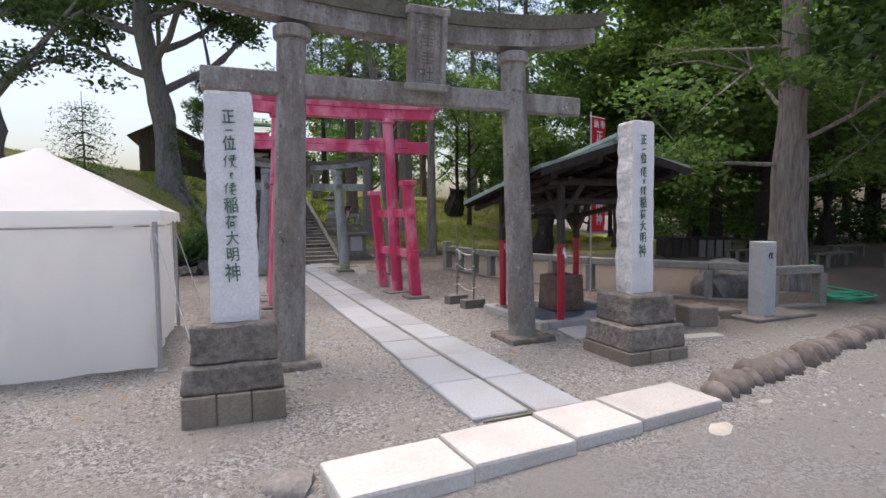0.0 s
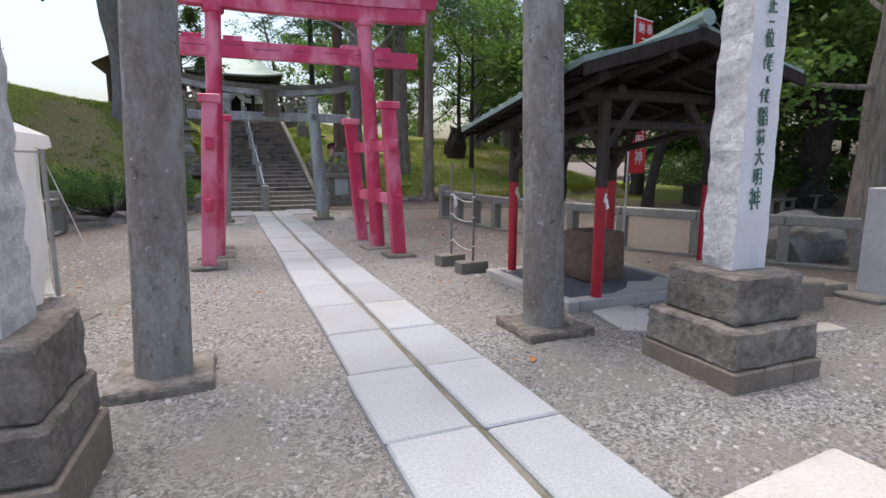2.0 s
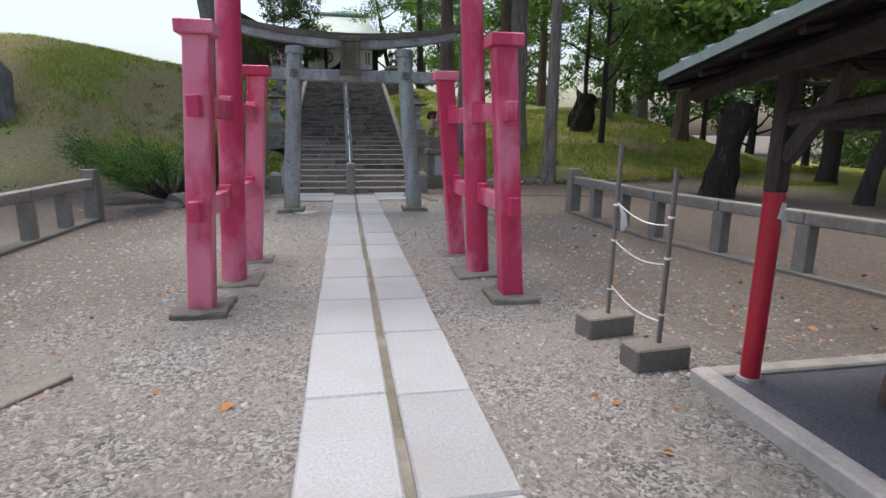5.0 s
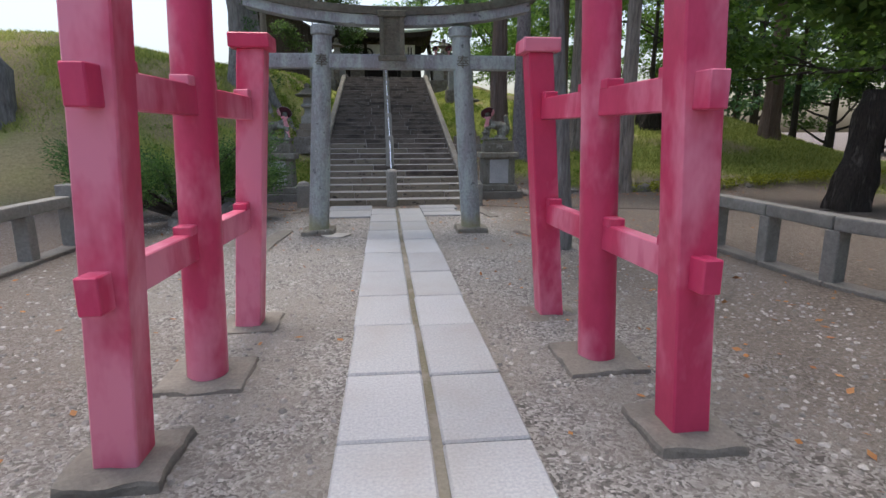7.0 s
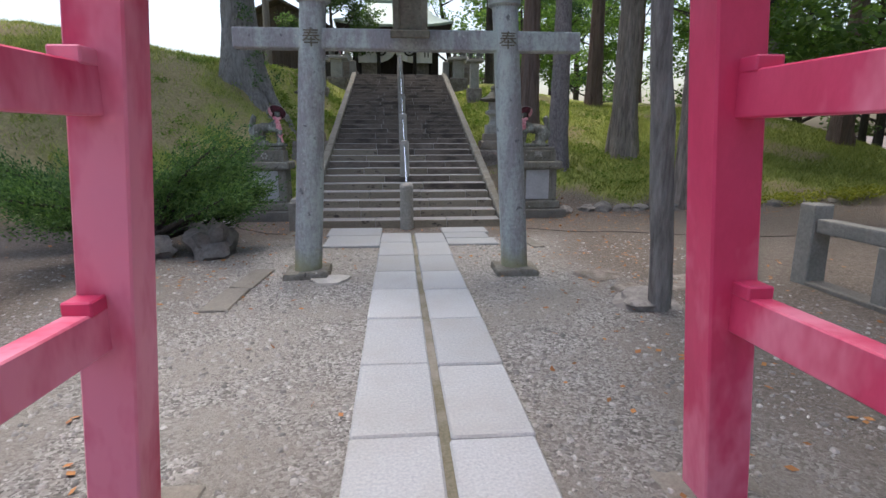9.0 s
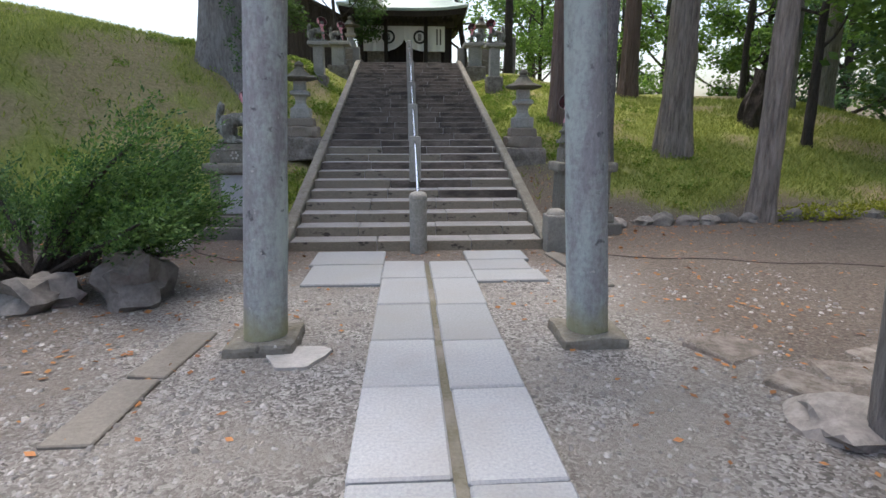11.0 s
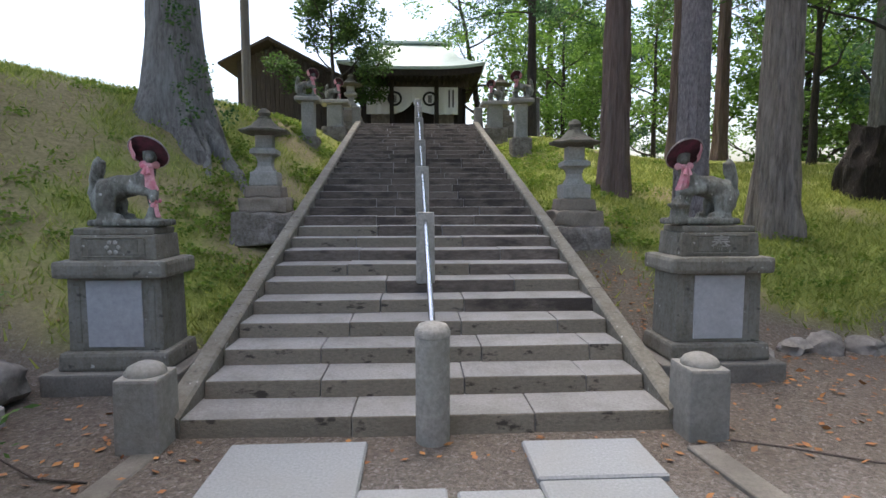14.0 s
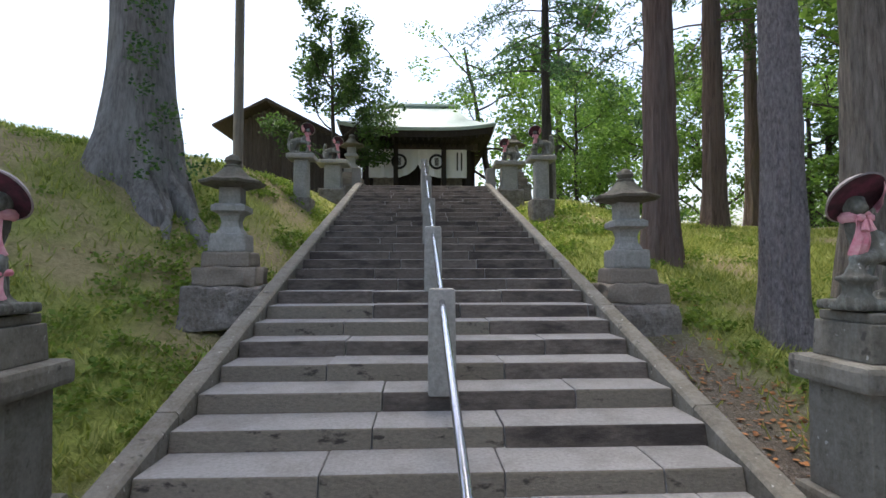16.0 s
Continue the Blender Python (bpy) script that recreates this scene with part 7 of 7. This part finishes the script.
for k, (tx, ty, hh, dd, sp, sd) in enumerate(((24, 12, 13, 0.8, 5.5, 64), (22, 19, 13, 0.7, 5.5, 65), (27, 17, 14, 0.8, 6, 66), (17, 20, 12, 0.6, 5, 67), (14.5, 4.5, 13, 0.7, 5, 68), (26, 24, 14, 0.8, 6, 69), (20.5, 7.5, 13, 0.7, 5, 70))):
    broadleaf("grove_tree", tx, ty, gh(tx, ty), hh, dd, L_MID if k % 2 else L_DARK, M_BARK_D, "dark-trunked tree in the shady grove", sd, 0.27, sp, 170, 90, 1.15, 0.125, (0, 0), 11, 0.3, "grove trees", 0.5, up=0.0)

# far woods: a few kinds, set again and again
far = []
for k in range(4):
    far.append(broadleaf("wood_tree", 34 + 4 * k, 44, 0, 15, 0.7, (L_DARK, L_MID, L_BRIGHT, L_CEDAR)[k], M_BARK_D, "dark tree of the surrounding wood", 80 + k, 0.22 if k != 2 else 0.3, 5.5, 105 if k != 2 else 70, 70, 1.25, 0.17, (0, 0), 10, 0.4, "surrounding wood", 0.3, far_off=True))
rw = random.Random(9)
for k in range(34):
    u = k / 33
    ang = radians(50 + 58 * u + rw.uniform(-2, 2))
    dist = rw.uniform(33, 54)
    tx, ty = 3 + dist * math.sin(ang), 6 + dist * math.cos(ang)
    if ty > 30 and tx < 10:
        ty += 8
    kind = (2, 1, 2, 0)[k % 4] if u < 0.35 else (0, 1, 3, 1)[k % 4]
    copy_thing(far[kind], pose(tx, ty, gh(tx, ty), 0, 0, rw.uniform(0, 360)) @ Matrix.Scale(rw.uniform(0.75, 1.2), 4))
for k in range(14):
    tx, ty = 9 + 2.9 * k + rw.uniform(-1.5, 1.5), 50 - 0.9 * k + rw.uniform(-5, 5)
    copy_thing(far[(1, 2, 3, 2)[k % 4]], pose(tx, ty, gh(tx, ty) - 1.0, 0, 0, rw.uniform(0, 360)) @ Matrix.Scale(rw.uniform(0.65, 1.0), 4))

# shrubs under the wood, too many to count
ru = random.Random(14)
uq = []
for k in range(420):
    ang = radians(ru.uniform(45, 112))
    dist = ru.uniform(27, 36)
    ux, uy = 3 + dist * math.sin(ang), 6 + dist * math.cos(ang)
    uq.append((ux, uy, gh(ux, uy) + ru.uniform(0.2, 1.9)))
tagged(new("undergrowth", quads("undergrowth", leaf_quads(uq, 70, 1.1, 0.6, 0.13, 0.5), L_DARK)), "dark tangled undergrowth below the far trees", "undergrowth", kind="stuff")


# ---- evergreen bush ----
def juniper(x, y):
    t = thing("juniper_bush", (x, y, GZ), "wide dark green juniper bush with feathery tips", "bush")
    r = random.Random(12)
    bm = BM()
    cs, dirs = [], []
    for k in range(34):
        a = r.uniform(0, 2 * math.pi)
        pts = wander(r, (0, 0, 0.1), (math.cos(a), 0.75 * math.sin(a), r.uniform(0.22, 0.95)), r.uniform(1.1, 1.95), 7, 0.12, -0.02)
        tube(bm, pts, [0.05 * (1 - 0.8 * j / 7) for j in range(8)], 6, False)
        cs += [p for p in pts[2:] for _ in range(2)]
    part("stem", bm, M_BARK_D, t, smooth=True)
    rs = np.random.RandomState(8)
    tw, td = [], []
    for p in cs:
        out = Vector((p.x, p.y * 1.2, 0.25)).normalized()
        if p.y > 0.7 or (p.y > 0.25 and p.x > 0.95) or p.z < 0.4:
            continue
        for s in range(13):
            d = (out + Vector((rs.normal() * 0.4, rs.normal() * 0.4, rs.normal() * 0.2 + 0.22))).normalized()
            q0 = p + Vector(rs.normal(size=3) * 0.07)
            for j in range(18):
                tw.append(q0 + d * (0.03 * j))
                td.append(d)
    tw, td = np.array(tw), np.array(td)
    m = len(tw)
    a = td + rs.normal(size=(m, 3)) * 0.4
    a /= np.linalg.norm(a, axis=1)[:, None]
    b = np.cross(a, rs.normal(size=(m, 3)))
    b /= np.linalg.norm(b, axis=1)[:, None]
    L = rs.uniform(0.03, 0.065, m)[:, None]
    c0 = tw + rs.normal(size=(m, 3)) * 0.012
    q = np.stack([c0, c0 + a * L * 0.5 + b * 0.009, c0 + a * L, c0 + a * L * 0.5 - b * 0.009], 1)
    cob = new("foliage", quads("foliage", q, L_BUSH))
    cob.parent = t


juniper(-1.45, 17.15)

# low yellow-green hedge along the foot of the bank, and ivy on the big trunk
hq = [(8.35 + 0.25 * k + 0.1 * math.sin(k), 20.85 + 0.03 * k + 0.22 * math.sin(k * 2.1), gh(8.35 + 0.25 * k, 20.85 + 0.03 * k) + 0.1) for k in range(44)]
tagged(new("clipped_hedge", quads("clipped_hedge", leaf_quads(hq, 170, 0.3, 0.45, 0.035, 0.6), L_YELLOW)), "low yellow-green clipped hedge along the bank", "hedge")

ri = random.Random(17)
iv = []
for k in range(60):
    a, h = radians(ri.uniform(-70, -10)), ri.random() ** 1.6 * 2.6
    rr = 0.58 + 0.5 * (1 - min(1, h / 1.6)) ** 2
    if noise.noise((a * 2.0, h * 0.8, 4.0)) > -0.1:
        iv.append((-1.85 - 0.08 * h + rr * math.cos(a), 24.9 + rr * math.sin(a), gh(-1.85, 24.9) - 0.2 + h))
tagged(new("ivy", quads("ivy", leaf_quads(iv, 20, 0.15, 1.0, 0.03, 0.8), L_BUSH)), "dark ivy climbing the big grey trunk", "ivy", kind="stuff")
for k, (a, L, r0) in enumerate(((-28, 2.4, 0.17), (-46, 1.8, 0.12))):
    bm = BM()
    pts = []
    for i in range(9):
        d = 0.25 + L * i / 8
        b = radians(a + 6 * math.sin(i * 0.9 + k))
        px, py = -1.85 + d * math.cos(b), 24.9 + d * math.sin(b)
        pts.append((px, py, gh(px, py) + 0.4 * (1 - i / 8) ** 3 - 0.12 - 0.08 * (i / 8) ** 2))
    tube(bm, pts, [r0 * (1 - 0.75 * i / 8) for i in range(9)], 12)
    bmesh.ops.subdivide_edges(bm, edges=bm.edges[:], cuts=1, use_grid_fill=True)
    for v in bm.verts:
        v.co += 0.05 * noise.noise_vector(v.co * 4)
    solid("tree_root", bm, M_BARK_G, "thick grey root of the big zelkova on the bank", "tree root", "roots of the big zelkova", smooth=True)

# leafy weeds on the banks
rv = random.Random(31)
wq = []
while len(wq) < 900:
    wx = rv.choice((rv.uniform(-3.5, 0.2), rv.uniform(-1.2, 0.2), rv.uniform(4.1, 9.0), rv.uniform(4.1, 5.4)))
    wy = rv.uniform(20.3, 29.5)
    if noise.noise((wx * 0.9, wy * 0.9, 21.0)) > -0.05 and grass_cover(wx, wy) > 0.4:
        wq.append((wx, wy, gh(wx, wy) + 0.05))
tagged(new("weeds", quads("weeds", leaf_quads(wq, 26, 0.17, 0.45, 0.032, 0.6), L_WEED)), "low leafy green weeds among the grass", "weeds", kind="stuff")


# ---- grass blades ----
def grass():
    rs = np.random.RandomState(3)
    out = []
    n = 170000
    xs, ys = rs.uniform(-9, 17, n), 19.6 + 10.6 * rs.rand(n) ** 1.4
    for x, y in zip(xs, ys):
        if STAIR_L - 0.3 < x < STAIR_R + 0.3:
            continue
        c = grass_cover(x, y)
        if rs.rand() > c * (0.5 + 0.5 * noise.noise((x * 0.9, y * 0.9, 1.0)) + 0.35) * (1 - 0.8 * dryness(x, y)):
            continue
        out.append((x, y, gh(x, y) - 0.01))
    p = np.array(out)
    m = len(p)
    h = rs.uniform(0.045, 0.14, m)[:, None] * (0.7 + 0.3 * rs.rand(m)[:, None])
    a = rs.uniform(0, 2 * np.pi, m)
    w = np.stack([np.cos(a), np.sin(a), 0 * a], 1) * 0.013
    lean = np.stack([rs.normal(size=m) * 0.6, rs.normal(size=m) * 0.6, np.ones(m)], 1) * h
    q = np.stack([p - w, p + w, p + lean + w * 0.25, p + lean - w * 0.25], 1)
    tagged(new("grass", quads("grass", q, L_GRASS)), "short uneven grass on the banks", "grass", kind="stuff")


grass()


# ---- loose gravel and fallen leaves ----
def gravel():
    rs = np.random.RandomState(5)
    ring = [(math.cos(k * 1.2566), math.sin(k * 1.2566)) for k in range(5)]
    base = np.array([(a, b, -0.1) for a, b in ring] + [(0.68 * a, 0.68 * b, 0.42) for a, b in ring])
    faces0 = [f for k in range(5) for f in ((k, (k + 1) % 5, 5 + k), ((k + 1) % 5, 5 + (k + 1) % 5, 5 + k))] + [(5, 6, 7), (5, 7, 8), (5, 8, 9)]
    n = 60000
    y = 0.8 + 17.1 * rs.rand(n)
    x = rs.uniform(-2.2, 6.0, n)
    keep = ((x < 1.74) | (x > 2.73)) & ~((x > 4.0) & (x < 6.0) & (y > 6.3) & (y < 8.15)) & ~((y < 3.6) & (x > 0.45) & (x < 3.8)) & ((y > 2.9) | (rs.rand(n) < 0.45))
    dens = np.array([0.45 + 0.9 * noise.noise((a * 0.8, b * 0.8, 3.0)) for a, b in zip(x, y)])
    earth = np.array([dirt_cover(a, b) for a, b in zip(x, y)])
    keep &= rs.rand(n) < (dens + 0.3) * (1 - 0.72 * earth)
    x, y = x[keep], y[keep]
    n = len(x)
    s = 0.007 + 0.02 * rs.rand(n) ** 2.2
    a = rs.uniform(0, 6.28, n)
    ca, sa = np.cos(a), np.sin(a)
    z = np.array([gh(p, q) for p, q in zip(x, y)]) - 0.002
    v = base[None] * s[:, None, None] * rs.uniform(0.7, 1.3, (n, 10, 1)) * np.stack([np.ones(n), rs.uniform(0.55, 1.0, n), rs.uniform(0.7, 1.1, n)], 1)[:, None, :]
    vx = v[:, :, 0] * ca[:, None] - v[:, :, 1] * sa[:, None] + x[:, None]
    vy = v[:, :, 0] * sa[:, None] + v[:, :, 1] * ca[:, None] + y[:, None]
    vz = v[:, :, 2] * 1.3 + z[:, None]
    verts = np.stack([vx, vy, vz], 2).reshape(-1, 3)
    f = (np.array(faces0)[None] + (np.arange(n) * 10)[:, None, None]).reshape(-1, 3)
    me = bpy.data.meshes.new("loose_gravel")
    me.from_pydata(verts.tolist(), [], f.tolist())
    me.materials.append(M_GRAVEL)
    me.polygons.foreach_set("use_smooth", [True] * len(me.polygons))
    tagged(new("loose_gravel", me), "loose pale grey gravel over the court", "gravel", kind="stuff")


gravel()


def litter():
    rs = np.random.RandomState(6)
    pts = []
    for cx, cy, sx, sy, n in ((5.4, 19.6, 1.2, 0.8, 260), (8.5, 20.2, 2.2, 0.5, 300), (-1.2, 18.2, 1.4, 0.8, 160), (5.6, 5.9, 0.8, 0.15, 30), (4.6, 5.9, 0.15, 0.1, 8), (-0.6, 11, 1.2, 3.5, 170), (4.9, 12, 1.2, 3.0, 320), (6.2, 8.6, 1.2, 1.2, 140), (0.2, 16.2, 0.7, 1.0, 120), (4.6, 16.5, 1.0, 1.2, 160), (-1.6, 22.0, 1.5, 1.4, 160), (4.75, 21.3, 0.45, 0.9, 520), (0.2, 19.3, 0.15, 0.4, 40), (2.2, 18.5, 1.3, 0.12, 60)):
        pts += [(a, b) for a, b in zip(rs.normal(cx, sx, n), rs.normal(cy, sy, n))]
    pts = [(a, b) for a, b in pts if not (1.7 < a < 2.75 and b < 18) and not (STAIR_L - 0.1 < a < STAIR_R + 0.1 and b > STAIR_Y - 0.05)]
    c = np.array([(a, b, gh(a, b) + 0.012) for a, b in pts])
    q = leaf_quads(c, 1, 0.01, 0.1, 0.03, 0.6, level=0.9)
    tagged(new("fallen_leaves", quads("fallen_leaves", q, M_DRYLEAF)), "scattered brown and yellow fallen leaves", "fallen leaves", kind="stuff")


litter()
for lx, ly, rot in ((0.55, 5.9, 30), (0.62, 7.0, 10), (3.05, 5.35, 60), (0.75, 6.2, 130), (1.35, 8.2, 70)):
    bm = BM()
    loft(bm, [[(0.045 * math.cos(a) * (1 - 0.3 * math.cos(a)), 0.03 * math.sin(a), z + 0.02 * abs(math.sin(a))) for a in [k * math.pi / 5 for k in range(10)]] for z in (0.0, 0.002)])
    solid("fallen_leaf", bm, M_DRYLEAF, "curled yellow-orange fallen leaf on the gravel", "fallen leaf", "large fallen leaves", at=(lx, ly, GZ + 0.01, 8, 0, rot))

# ---- paving slabs ----
walkway = paving()
JOINTS = [3.60, 4.52, 5.45, 6.33, 7.22, 8.14, 9.12, 9.92, 10.66, 11.52, 12.29, 13.16, 14.07, 14.93, 15.65, 16.46, 17.29, 18.02]
rp = random.Random(11)
for a, b in zip(JOINTS, JOINTS[1:]):
    for x0, x1 in ((1.725 if a < 5 else 1.76, 2.215), (2.265, 2.725 if a < 6 else 2.7)):
        off = 0.03 if x0 < 2 else -0.01
        me = slab_mesh("paving_slab", x1 - x0, b - a - 0.012, 0.07)
        if a > 15:
            me.materials[0] = M_SLABDK
        piece("paving_slab", me, walkway, pose((x0 + x1) / 2 + rp.uniform(-0.006, 0.006), (a + b) / 2 + off, -0.035 + rp.uniform(-0.004, 0.004), rp.uniform(-0.2, 0.2), rp.uniform(-0.3, 0.3), rp.uniform(-0.3, 0.3)))
for x0, x1, y0, y1 in ((0.98, 1.76, 17.17, 17.95), (0.93, 1.76, 17.96, 18.64), (2.71, 3.44, 17.24, 17.66), (2.71, 3.38, 17.67, 18.12), (2.71, 3.44, 18.13, 18.6)):
    me = slab_mesh("paving_slab", x1 - x0, y1 - y0 - 0.01, 0.09)
    me.materials[0] = M_SLABDK
    piece("paving_slab", me, walkway, pose((x0 + x1) / 2, (y0 + y1) / 2, -0.05 + rp.uniform(-0.004, 0.004)))
